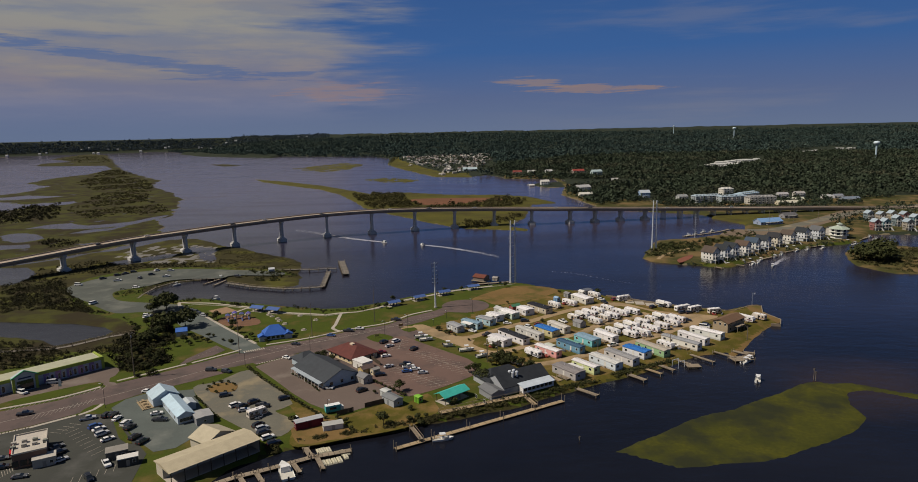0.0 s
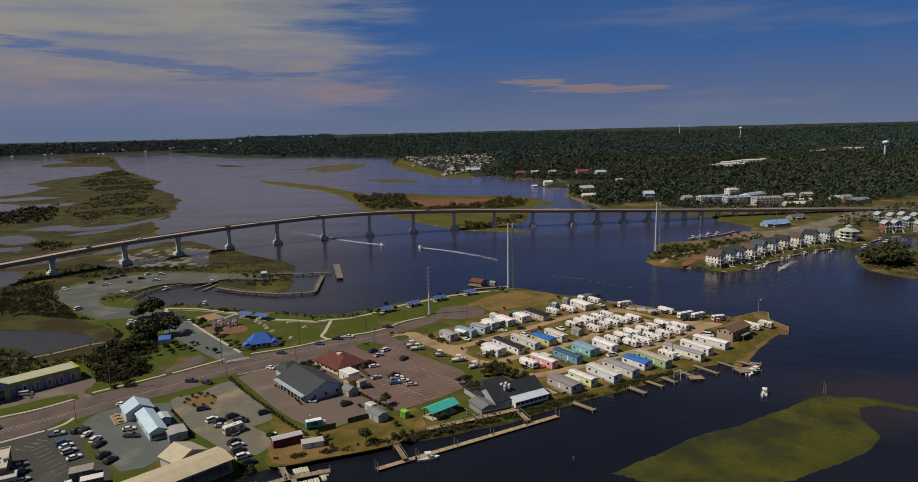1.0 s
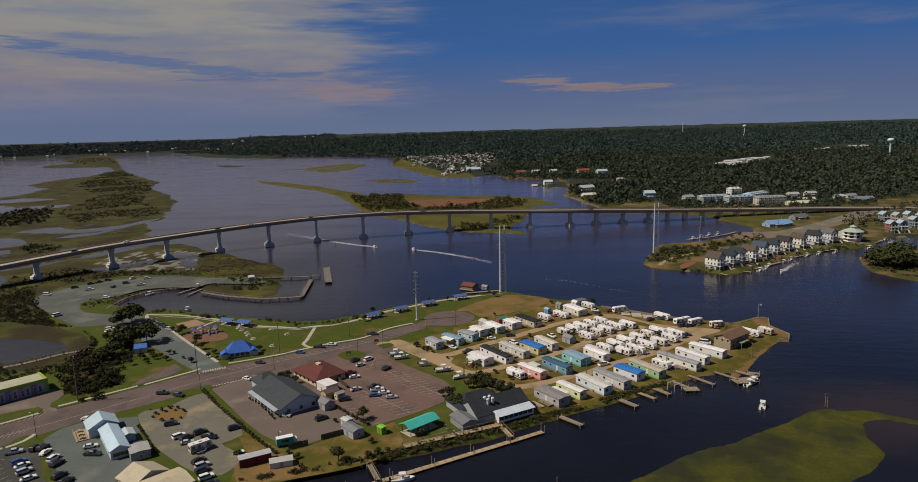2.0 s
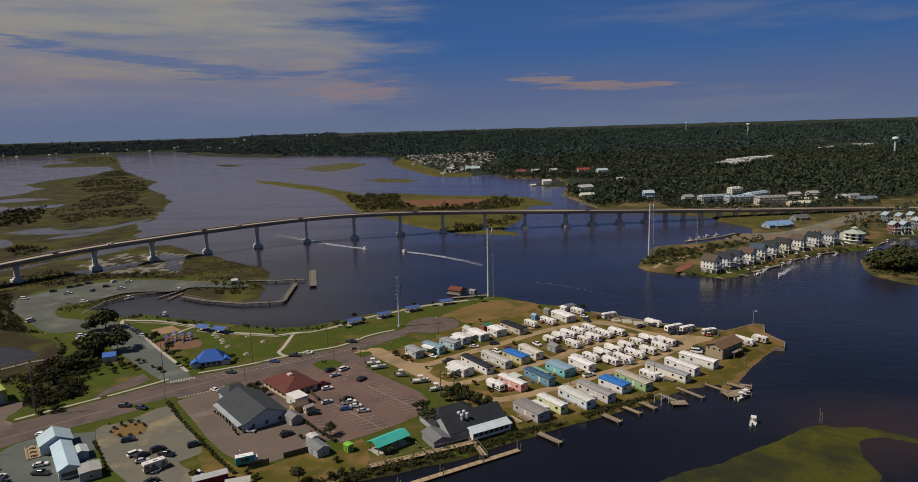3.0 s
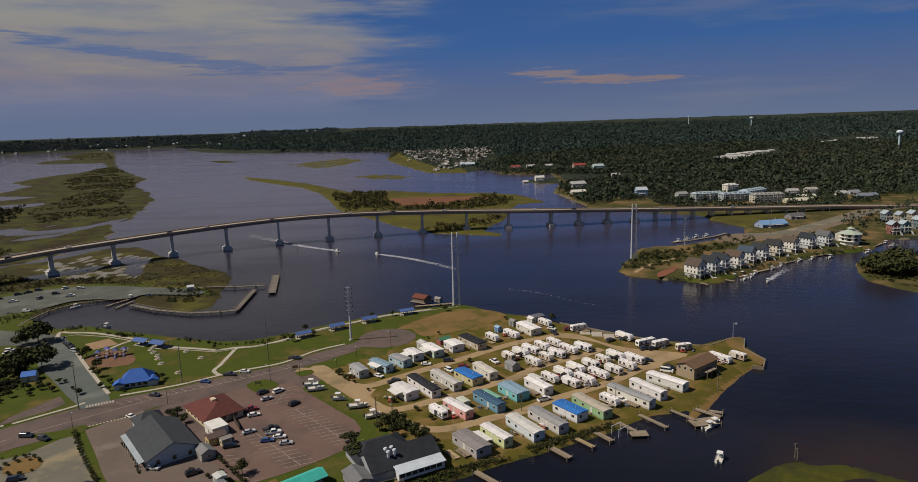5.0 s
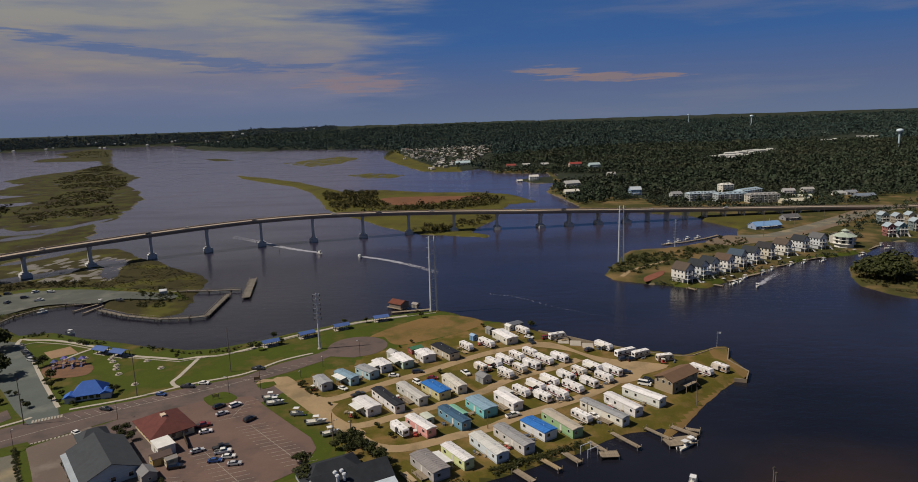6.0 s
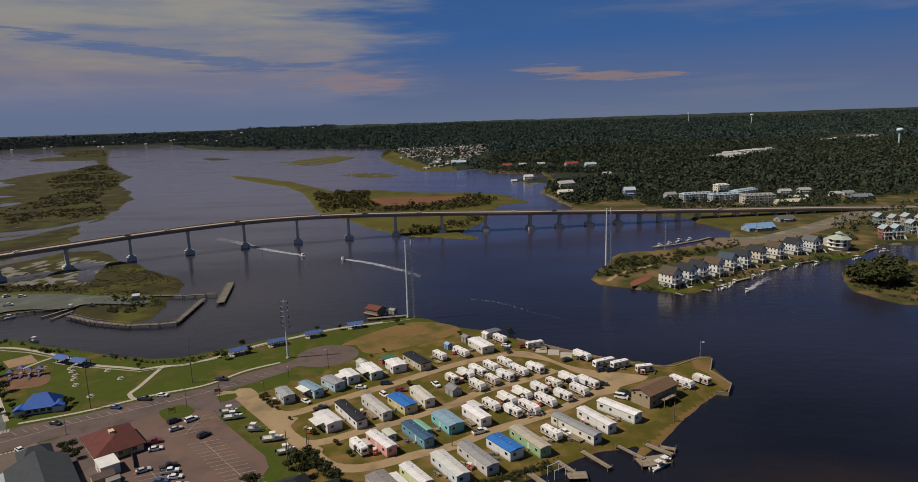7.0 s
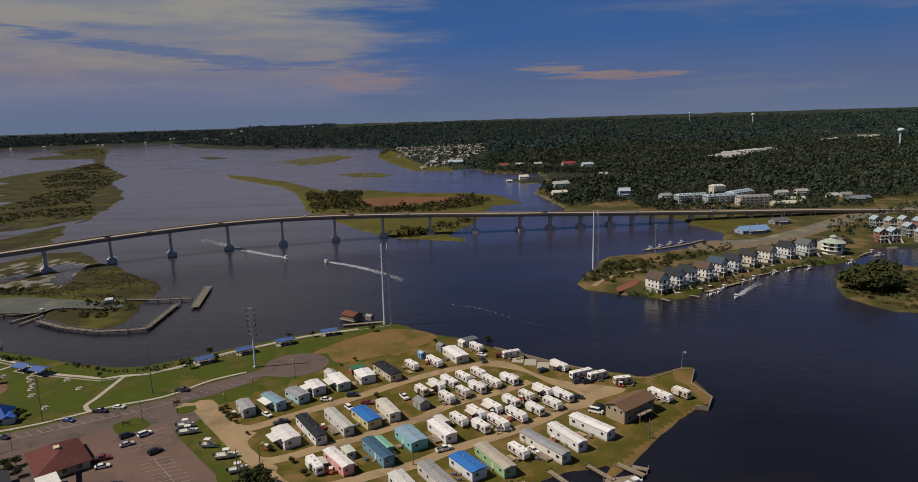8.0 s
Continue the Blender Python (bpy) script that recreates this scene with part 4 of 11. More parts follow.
deck_xy = [tuple(p[:2]) for p in deck_line]
bridge = thing("bridge", "long curved concrete road bridge on tall twin-column piers over the sound", "bridge")
part("deck", strip_mesh(deck_xy, 13.6, lambda i: deck_line[i][2] - 0.35, lambda i: deck_line[i][2]), DECK_CONC, bridge, "pale tan concrete roadway")
for off in (-6.6, 6.6):
    left, right = ribbon(deck_xy, abs(off) * 2)
    edge = left if off > 0 else right
    part("parapet", strip_mesh(edge, 0.35, lambda i: deck_line[i][2] - 0.3, lambda i: deck_line[i][2] + 1.0), DECK_CONC, bridge, "solid concrete parapet")
for off in (-5.2, -2.6, 0.01, 2.6, 5.2):
    left, right = ribbon(deck_xy, abs(off) * 2)
    edge = left if off > 0 else right
    part("girder", strip_mesh(edge, 0.9, lambda i: deck_line[i][2] - 2.3, lambda i: deck_line[i][2] - 0.3), GIRDER, bridge, "grey concrete girder")
for off in (-4.1, 4.1):
    left, right = ribbon(deck_xy, abs(off) * 2)
    part("edge_line", strip_mesh(left if off > 0 else right, 0.3, lambda i: deck_line[i][2], lambda i: deck_line[i][2] + 0.02), LINE, bridge, "worn white edge line")


def pier(x, y, top, deg, low):
    p = part("pier", Mesh().box(-1.1, -6.4, top - 3.9, 1.1, 6.4, top - 2.3).box(-1.0, -4.6, top - 4.6, 1.0, 4.6, top - 3.88), PIER_CONC, bridge, m=pose(x, y, 0, 0, 0, deg))
    for s in (-1, 1):
        part("column", Mesh().add([(k * a, s * 3.1 + j * b - s * 0.7 * (z < 9), z) for z, a, b in ((low, 1.15, 1.25), (top - 4.5, 0.85, 0.95)) for k, j in ((-1, -1), (1, -1), (1, 1), (-1, 1))],
                                  [(0, 1, 5, 4), (1, 2, 6, 5), (2, 3, 7, 6), (3, 0, 4, 7)]), PIER_CONC, p)
    part("footing", Mesh().prism([(-3.6, -5.2), (-2.6, -6.2), (2.6, -6.2), (3.6, -5.2), (3.6, 5.2), (2.6, 6.2), (-2.6, 6.2), (-3.6, 5.2)], -1.0, low + 0.1).prism([(-2.2, -4.6), (2.2, -4.6), (2.2, 4.6), (-2.2, 4.6)], low + 0.05, low + 1.3), PIER_CONC, p, "pale concrete pile cap at the waterline")


for (x, y, top), (x1, y1, _) in zip(PIERS, PIERS[1:] + PIERS[-1:]):
    deg = math.degrees(math.atan2(y1 - y, x1 - x)) if x1 != x else 8.0
    pier(x, y, top, deg, 2.4)
for x, y, top in BENTS:
    p = part("bent", Mesh().box(-0.6, -6.6, top - 3.2, 0.6, 6.6, top - 2.28), PIER_CONC, bridge, m=pose(x, y, 0, 0, 0, 7))
    for k in range(5):
        part("piling", Mesh().box(-0.35, -5.6 + 2.8 * k - 0.35, -1.0, 0.35, -5.6 + 2.8 * k + 0.35, top - 3.15), PIER_CONC, p)


# ---- pylons, poles and masts ----
def arm_pole(name, x, y, z, h, arms, r, label):
    """A tapered steel pole with short crossarms and insulators."""
    t = thing(name, label, "power pole", at(x, y, 20, z))
    part("shaft", Mesh().rod((0, 0, 0), (0, 0, h), r, r * 0.45, 12), STEEL, t)
    part("base", Mesh().rod((0, 0, 0), (0, 0, 0.5), r * 1.9, r * 1.9, 12), CONCRETE, t)
    for k in range(arms):
        zz = h - 0.8 - k * 2.3
        for s in (-1, 1):
            a = part("crossarm", Mesh().beam((0, 0, zz), (s * 1.6, 0, zz + 0.25), 0.24, 0.24), STEEL, t)
            part("insulator", Mesh().rod((s * 1.6, 0, zz + 0.2), (s * 1.6, 0, zz - 0.9), 0.2, 0.16, 6), DARK_STEEL, a)


def twin_pylon(x, y, z, h, deg):
    """A tall crossing structure of two slender steel poles tied by rungs."""
    t = thing("crossing_pylon", "tall pale steel pylon of two slender poles tied with rungs", "pylon", at(x, y, deg, z))
    for s in (-1.7, 1.7):
        part("pole", Mesh().rod((s, 0, 0), (s * 0.85, 0, h), 0.72, 0.42, 10), STEEL, t)
        part("base", Mesh().rod((s, 0, -1.5), (s, 0, 0.6), 1.0, 1.0, 10), CONCRETE, t)
    n = 12
    for k in range(1, n):
        zz = h * k / n
        part("tie", Mesh().beam((-1.6, 0, zz), (1.6, 0, zz + (1.4 if k % 2 else -1.4)), 0.26, 0.26), STEEL, t)
    for zz in (h - 1.0, h - 6.5, h - 12):
        for s in (-1, 1):
            part("crossarm", Mesh().beam((s * 1.5, 0, zz), (s * 3.1, 0, zz + 0.2), 0.16, 0.16), STEEL, t)


def wood_pole(x, y, h, cross=True, deg=70.0):
    t = thing("utility_pole", "tall plain grey utility pole" if not cross else "weathered wooden utility pole with a crossarm", "utility pole", at(x, y, deg, ground_z(x, y)), "utility poles")
    part("shaft", Mesh().rod((0, 0, -0.3), (0, 0, h), 0.2, 0.12, 8), POLE_WOOD, t)
    if cross:
        a = part("crossarm", Mesh().beam((-1.1, 0, h - 0.5), (1.1, 0, h - 0.5), 0.1, 0.13), POLE_WOOD, t)
        for s in (-1, 0.0, 1):
            part("insulator", Mesh().rod((s, 0, h - 0.45), (s, 0, h - 0.2), 0.06, 0.05, 6), STEEL, a)
        part("transformer", Mesh().rod((0.32, 0, h - 2.3), (0.32, 0, h - 1.4), 0.22, 0.22, 10), STEEL, t)


def lamp_pole(x, y, h, deg=0.0, z=None):
    t = thing("street_lamp", "slender dark street lamp with a short arm", "street lamp", at(x, y, deg, ground_z(x, y) if z is None else z), "street lamps")
    part("shaft", Mesh().rod((0, 0, -0.2), (0, 0, h), 0.1, 0.06, 8), DARK_STEEL, t)
    part("arm", Mesh().beam((0, 0, h - 0.1), (1.0, 0, h), 0.07, 0.07), DARK_STEEL, t)
    part("head", Mesh().prism([(0.8, -0.14), (1.5, -0.1), (1.5, 0.1), (0.8, 0.14)], h - 0.06, h + 0.08), STEEL, t)


arm_pole("power_pole", -9.7, 368.3, LAND_Z, 27.5, 6, 0.55, "tall pale steel power pole with many short crossarms")
twin_pylon(42.6, 425.9, LAND_Z, 43.0, 10)
twin_pylon(171.8, 527.0, 1.5, 42.5, 8)
arm_pole("power_pole", 228.8, 585.2, 0.0, 23.7, 9, 0.4, "slim steel power pole standing in the water")
wood_pole(-140.4, 266.5, 20.5, True)
wood_pole(-103.3, 294.5, 18.3, False)
wood_pole(-73.1, 318.4, 18.0, False)
wood_pole(-43.2, 341.9, 19.9, False)
wood_pole(14.9, 274.0, 10.9, False)
wood_pole(19.9, 279.6, 8.4, False)
wood_pole(102.3, 285.0, 7.3, False)
wood_pole(312.4, 614.6, 22.7, False)
wood_pole(362.0, 661.4, 21.1, False)
wood_pole(398.8, 680.1, 18.9, False)
wood_pole(426.8, 694.0, 19.3, False)
wood_pole(144.7, 297.0, 7.2, False)
wood_pole(67.1, 281.7, 7.0, False)
lamp_pole(-137.0, 234.4, 10.1, 180, LAND_Z)
lamp_pole(-95.3, 276.9, 6.2, 103, LAND_Z)
lamp_pole(-69.9, 297.2, 6.7, 108, LAND_Z)
lamp_pole(-23.6, 320.6, 9.9, 194, LAND_Z)
lamp_pole(-35.4, 317.5, 7.7, 208, LAND_Z)
lamp_pole(-3.3, 344.9, 4.3, 118, LAND_Z)
lamp_pole(-10.3, 333.1, 3.3, 254, LAND_Z)
lamp_pole(11.7, 354.4, 8.3, 157, LAND_Z)
lamp_pole(-48.7, 224.0, 5.4, 320, LAND_Z)
lamp_pole(20.1, 281.3, 4.7, 234, LAND_Z)
lamp_pole(14.6, 277.1, 6.7, 45, LAND_Z)


# ---- trees and shrubs ----
def leaf_crown(rs, lobes, leaves, size, flat=0.75):
    """Leaf clumps scattered over lobes (centre, radius), with gaps between them."""
    v, f = [], []
    for (cx, cy, cz, r) in lobes:
        for _ in range(leaves):
            d = rs.normal(size=3)
            d /= np.linalg.norm(d)
            k = r * rs.uniform(0.62, 1.08)
            c = np.array((cx + d[0] * k, cy + d[1] * k, cz + d[2] * k * flat))
            a = rs.normal(size=3)
            a /= np.linalg.norm(a)
            n = d * 0.8 + a * 0.6 + np.array((0, 0, 0.35))
            n /= np.linalg.norm(n)
            u = np.cross(n, a)
            u /= np.linalg.norm(u) + 1e-6
            w = np.cross(n, u)
            s = size * rs.uniform(0.6, 1.3)
            o = len(v)
            v += [tuple(c + u * s), tuple(c + w * s * 0.8 + n * s * 0.25), tuple(c - u * s * 0.9), tuple(c - w * s * 0.85 + n * s * 0.2)]
            f += [(o, o + 1, o + 2), (o, o + 2, o + 3)]
    return Mesh().add(v, f)


def limb_mesh(rs, height, spread, lobes, r):
    """A tapered, bent trunk that forks towards the lobes."""
    m = Mesh()
    fork = Vector((rs.uniform(-0.3, 0.3), rs.uniform(-0.3, 0.3), height))
    mid = Vector((fork.x * 0.5 + rs.uniform(-0.2, 0.2), fork.y * 0.5, height * 0.5))
    m.rod((0, 0, -0.3), mid, r, r * 0.8, 8).rod(mid, fork, r * 0.8, r * 0.65, 8)
    for cx, cy, cz, rr in lobes:
        e = Vector((cx, cy, cz))
        h = fork.lerp(e, 0.5) + Vector((0, 0, -0.2 * rr))
        m.rod(fork, h, r * 0.5, r * 0.3, 6).rod(h, e, r * 0.3, r * 0.08, 5)
    return m


def make_tree(seed, name, label, height, width, kind="oak"):
    rs = np.random.RandomState(seed)
    lobes = []
    if kind == "oak":
        n = 9
        for i in range(n):
            a = 2 * math.pi * i / n + rs.uniform(-0.3, 0.3)
            q = rs.uniform(0.28, 0.72) * width / 2
            lobes.append((q * math.cos(a), q * math.sin(a), height * rs.uniform(0.55, 0.78), width * rs.uniform(0.16, 0.24)))
        lobes.append((0, 0, height * 0.82, width * 0.22))
        leaves, size = 75, width * 0.052
    elif kind == "pine":
        for i in range(7):
            q = width / 2 * (1 - i / 8) * 0.5
            a = rs.uniform(0, 6.28)
            lobes.append((q * math.cos(a), q * math.sin(a), height * (0.42 + 0.085 * i), width * (0.3 - 0.028 * i)))
        leaves, size = 55, width * 0.07
    else:
        for i in range(5):
            a = rs.uniform(0, 6.28)
            q = rs.uniform(0.1, 0.5) * width / 2
            lobes.append((q * math.cos(a), q * math.sin(a), height * rs.uniform(0.4, 0.7), width * rs.uniform(0.2, 0.3)))
        leaves, size = 55, width * 0.075
    t = thing(name, label, "tree" if kind != "shrub" else "shrub")
    part("trunk", limb_mesh(rs, height * (0.3 if kind != "shrub" else 0.12), width, lobes, max(0.08, height * 0.028)), BARK, t)
    part("crown", leaf_crown(rs, lobes, leaves, size), LEAF if kind != "shrub" else LEAF_LIGHT, t)
    return t


OAKS = [make_tree(s, "oak_tree", "spreading dark green live oak with a broad crown", 8.5, 13.0) for s in (1, 2, 3)]
ROUND = [make_tree(s, "broadleaf_tree", "dark green round-headed broadleaf tree", 7.0, 6.5) for s in (4, 5)]
SHRUBS = [make_tree(s, "shrub", "low olive green shrub with gaps", 2.4, 3.0, "shrub") for s in (6, 7, 8)]
USED = {}


def plant(kinds, x, y, scale=1.0, squash=1.0, z=None, group=""):
    """Puts a tree: the first of each kind is the model itself, later ones are copies."""
    k = random.choice(kinds)
    m = pose(x, y, ground_z(x, y) if z is None else z, 0, 0, random.uniform(0, 360)) @ Matrix.Diagonal((scale, scale, scale * squash, 1))
    if k.name not in USED:
        USED[k.name] = True
        k.matrix_basis = m
        return tagged(k, group=group)
    c = copy_thing(k, Matrix.Identity(4))
    c.matrix_basis = m
    return tagged(c, group=group)


def thicket(name, poly, count, lo, hi, mat, label, seed, tall=0.8, leaves=26, clear=()):
    """Undergrowth that nobody could count, as one mesh of leafy clumps of varied size."""
    rs = np.random.RandomState(seed)
    P = np.array(poly)
    (x0, y0), (x1, y1) = P.min(0), P.max(0)
    pts = []
    while len(pts) < count:
        xs, ys = rs.uniform(x0, x1, 4000), rs.uniform(y0, y1, 4000)
        ok = (inside_distance(xs, ys, poly) > 0.5) & (waves(xs, ys, (x1 - x0) * 0.16 + 8, seed) > -0.35)
        for c in clear:
            ok &= inside_distance(xs, ys, c) < -1.0
        pts += list(zip(xs[ok], ys[ok]))
        if not ok.any():
            break
    m = Mesh()
    for x, y in pts[:count]:
        s = rs.uniform(lo, hi) * (0.6 + 0.8 * rs.rand() ** 3)
        z = ground_z(x, y)
        if z < 0.1:
            continue
        lob = [(x + rs.uniform(-0.5, 0.5) * s, y + rs.uniform(-0.5, 0.5) * s, z + s * tall * rs.uniform(0.35, 0.65), s * rs.uniform(0.35, 0.55)) for _ in range(2)]
        c = leaf_crown(rs, lob, leaves, s * 0.17)
        m.add(c.v, c.f)
    return solid(name, m, mat, label, "undergrowth", kind="stuff")


def woods(name, xs, ys, size, label, seed, fine=True, tall=1.35, mat=None):
    """Far woods: ragged tree heads of uneven height, joined into one mesh."""
    rs = np.random.RandomState(seed)
    n, k = len(xs), 18 if fine else 10
    zs = np.array([ground_z(x, y) for x, y in zip(xs, ys)])
    s = size * rs.uniform(0.5, 1.15, n) * (1 + 0.45 * (rs.rand(n) < 0.15))
    up = tall * rs.uniform(0.75, 1.25, n)
    # leafy sprays over the upper side of each head
    d = rs.normal(size=(n, k, 3))
    d[..., 2] = np.abs(d[..., 2]) * 0.9 - 0.35
    d /= np.linalg.norm(d, axis=2, keepdims=True)
    q = d * 0.55 + rs.normal(size=(n, k, 3)) * 0.42
    q /= np.linalg.norm(q, axis=2, keepdims=True)
    u = np.cross(q, rs.normal(size=(n, k, 3)))
    u /= np.linalg.norm(u, axis=2, keepdims=True) + 1e-6
    w = np.cross(q, u)
    c = d * rs.uniform(0.55, 1.1, (n, k, 1)) * s[:, None, None]
    c[..., 2] *= up[:, None]
    c += np.stack([xs, ys, zs + s * up * 0.95], -1)[:, None]
    h = (s[:, None] * rs.uniform(0.3, 0.62, (n, k)) * (0.8 if fine else 1.0))[..., None]
    co = np.stack([c + u * h, c + w * h * 0.8 + q * h * 0.3, c - u * h * 0.9, c - w * h + q * h * 0.2], 2)
    fs = np.arange(n * k * 4).reshape(-1, 4)
    me = bpy.data.meshes.new(name)
    me.vertices.add(n * k * 4)
    me.vertices.foreach_set("co", co.astype(np.float32).ravel())
    me.loops.add(fs.size)
    me.loops.foreach_set("vertex_index", fs.ravel().astype(np.int32))
    me.polygons.add(len(fs))
    me.polygons.foreach_set("loop_start", np.arange(0, fs.size, 4, dtype=np.int32))
    me.polygons.foreach_set("loop_total", np.full(len(fs), 4, np.int32))
    me.materials.append(mat or LEAF_FAR)
    me.update(calc_edges=True)
    return tagged(new(name, me), label, "woods", kind="stuff")


def scatter(poly, count, seed, gap=None, clear=(), thin=-9.0, size=100):
    """Random places inside an outline of the plan."""
    rs = np.random.RandomState(seed)
    P = np.array(poly)
    (x0, y0), (x1, y1) = P.min(0), P.max(0)
    X2, Y2 = rs.uniform(x0, x1, count * 6), rs.uniform(y0, y1, count * 6)
    ok = (inside_distance(X2, Y2, poly) > 2) & (waves(X2, Y2, size, seed + 5) > thin)
    for c in clear:
        ok &= inside_distance(X2, Y2, c) < -2
    return X2[ok][:count], Y2[ok][:count]


ROUGH_OAKS = OAKS + ROUND
for i, (x, y) in enumerate([(-172.9, 379.4), (-153.9, 334.7), (-146.9, 341.1)]):
    plant([OAKS[i % len(OAKS)]], x, y, random.uniform(1.05, 1.3), random.uniform(0.85, 1.1), group="live oaks by the side street")
for i, (x, y) in enumerate([(-179.1, 375.6), (-154.7, 324.7), (-155.3, 314.5)]):
    plant([OAKS[i % len(OAKS)]], x, y, random.uniform(0.6, 0.8), random.uniform(0.85, 1.1), group="live oaks by the side street")
for i, (x, y) in enumerate([(-149.6, 289.4), (-141.4, 277.2), (-143.9, 288.9), (-133.6, 269.4), (-142.6, 270.1), (-151, 278)]):
    plant([ROUND[i % len(ROUND)]], x, y, random.uniform(0.4, 0.55), random.uniform(0.85, 1.1))
for i, (x, y) in enumerate([(-168.7, 331.9), (-169.9, 345.3), (-152.6, 316.3), (-143.9, 305.1), (-147.3, 297.1), (-146.4, 284.6), (-145.9, 275.8), (-138.7, 284.0), (-155.6, 307.7), (-154.5, 297.6), (-149.2, 320.6), (-141.3, 293.4), (-139.8, 308.2), (-134.5, 319.4), (-127.3, 321.7), (-138.0, 315.1), (-153.4, 289.6), (-137.9, 275.3)]):
    plant([ROUND[i % len(ROUND)]], x, y, random.uniform(0.42, 0.7), random.uniform(0.8, 1.05), group="thicket trees by the side street")
for i, (x, y) in enumerate([(8.6, 258.4), (10.3, 251.6), (12.5, 248.2), (18.7, 270.4), (21.6, 273.2), (24.1, 271.5), (26.2, 266.9), (29.2, 265.2), (21.8, 264.4), (32.5, 260.7), (34.4, 256.4), (-26.8, 212.5), (-134.9, 355.8), (-119.9, 337.6), (-22.8, 242.8)]):
    plant([ROUND[i % len(ROUND)]], x, y, random.uniform(0.7, 1), random.uniform(0.85, 1.1))
for i, (x, y) in enumerate([(-129.8, 318.3), (-125, 313.1), (-125.3, 322.7), (-137.4, 317), (-132.3, 309.2), (-131.8, 315.6), (-111.9, 309.3), (-117.7, 315.3), (-88.3, 327.5), (-105, 320.9), (-106.6, 316.3), (-39.2, 244.6), (-32.9, 241.1), (-29.5, 243.3), (-26.7, 238.3), (-17.4, 214.3), (-14.9, 216.6), (-13.1, 213), (-11.5, 217.8), (-44.6, 218.6), (-40.8, 214.9), (-37.8, 208.6), (-17.9, 224.4), (-1.2, 228.6), (-60.4, 217.2)]):
    plant([SHRUBS[i % len(SHRUBS)]], x, y, random.uniform(0.7, 1.3), random.uniform(0.85, 1.1))
for i, (x, y) in enumerate([(-38.9, 368.7), (-43.4, 371), (-36.4, 384.9), (-30, 376.4), (-74.8, 360.3), (-131.3, 383.9), (-4.4, 405.5), (6.9, 407.7), (33.3, 420.6), (36.1, 414.2)]):
    plant([ROUND[i % len(ROUND)]], x, y, random.uniform(0.35, 0.6), random.uniform(0.85, 1.1), group="young park trees")
for i, (x, y) in enumerate([(-84.6, 320.3), (-84.0, 323.8), (-113.9, 328.2), (-119.6, 334.2), (-135.5, 353.5), (-142.2, 361.4), (-100.9, 312.4), (-94.9, 310.9)]):
    plant([ROUND[i % len(ROUND)]], x, y, (0.62, 0.5, 0.66, 0.5, 0.6, 0.45, 0.35, 0.35)[i], 0.85, group="bushy trees round the pavilion")
for i, (x, y) in enumerate([(-63.8, 284.8), (-60.7, 282.0), (-61.3, 286.4), (-56.4, 280.1)]):
    plant([ROUND[i % len(ROUND)]], x, y, 0.55, 0.95, group="dark bushes between the restaurants")
for i, (x, y) in enumerate([(-7.9, 322.6), (-4.3, 317.9), (-2.3, 315.5), (0.6, 313.2), (-7.4, 326.1), (-2.2, 318.8), (7.6, 304.4), (18.8, 292.3), (28.4, 284.7), (34, 277), (48.4, 333.2), (69, 395), (33.7, 373.3), (28.8, 367.2)]):
    plant([SHRUBS[i % len(SHRUBS)]], x, y, random.uniform(0.6, 1.1), random.uniform(0.85, 1.1))
for i, (x, y) in enumerate([(17.6, 274.7), (19.1, 273.1), (20.8, 272.2), (22.9, 271.3), (24.7, 269.7), (16.4, 269.4), (5.8, 261.4), (94.1, 397.8)]):
    plant([ROUND[i % len(ROUND)]], x, y, random.uniform(0.5, 0.8), random.uniform(0.85, 1.1))
for i, (x, y) in enumerate([(172.6, 525.2), (168.3, 523.7), (161.6, 514.5), (210, 501.8), (200.8, 490), (215, 488), (233.3, 498.5), (254.5, 509.2), (262.7, 598.7), (275.2, 611), (180.7, 536.9)]):
    plant([SHRUBS[i % len(SHRUBS)]], x, y, random.uniform(0.9, 1.6), random.uniform(0.85, 1.1))
for i, (x, y) in enumerate(curve_of([(-92.7, 273.4), (-80.6, 257.2), (-68.3, 242), (-58.8, 230), (-48.9, 218.9)], 2.2)):
    plant([SHRUBS[i % 3]], x, y, random.uniform(0.6375, 0.9), 0.8, group="hedge between the lots")
for i, (x, y) in enumerate(curve_of([(-107.1, 256.7), (-99.8, 259.2)], 3)):
    plant([SHRUBS[i % 3]], x, y, random.uniform(0.34, 0.48), 0.8, group="hedge between the lots")
for i, (x, y) in enumerate(curve_of([(-104.7, 242), (-89.6, 222.1)], 2.6)):
    plant([SHRUBS[i % 3]], x, y, random.uniform(0.51, 0.72), 0.8, group="hedge between the lots")
for i, (x, y) in enumerate(curve_of([(-34.1, 253.3), (-27.4, 245.4), (-20.7, 238.1)], 2.4)):
    plant([SHRUBS[i % 3]], x, y, random.uniform(0.595, 0.84), 0.8, group="hedge between the lots")
for i, (x, y) in enumerate(curve_of([(-103, 249.8), (-100.1, 254.3), (-94.1, 255.8)], 2.4)):
    plant([SHRUBS[i % 3]], x, y, random.uniform(0.3825, 0.54), 0.8, group="hedge between the lots")
for i, (x, y) in enumerate(curve_of([(-71.1, 264.6), (-64.4, 257.3), (-56, 245.2)], 2.4)):
    plant([SHRUBS[i % 3]], x, y, random.uniform(0.425, 0.6), 0.8, group="hedge between the lots")
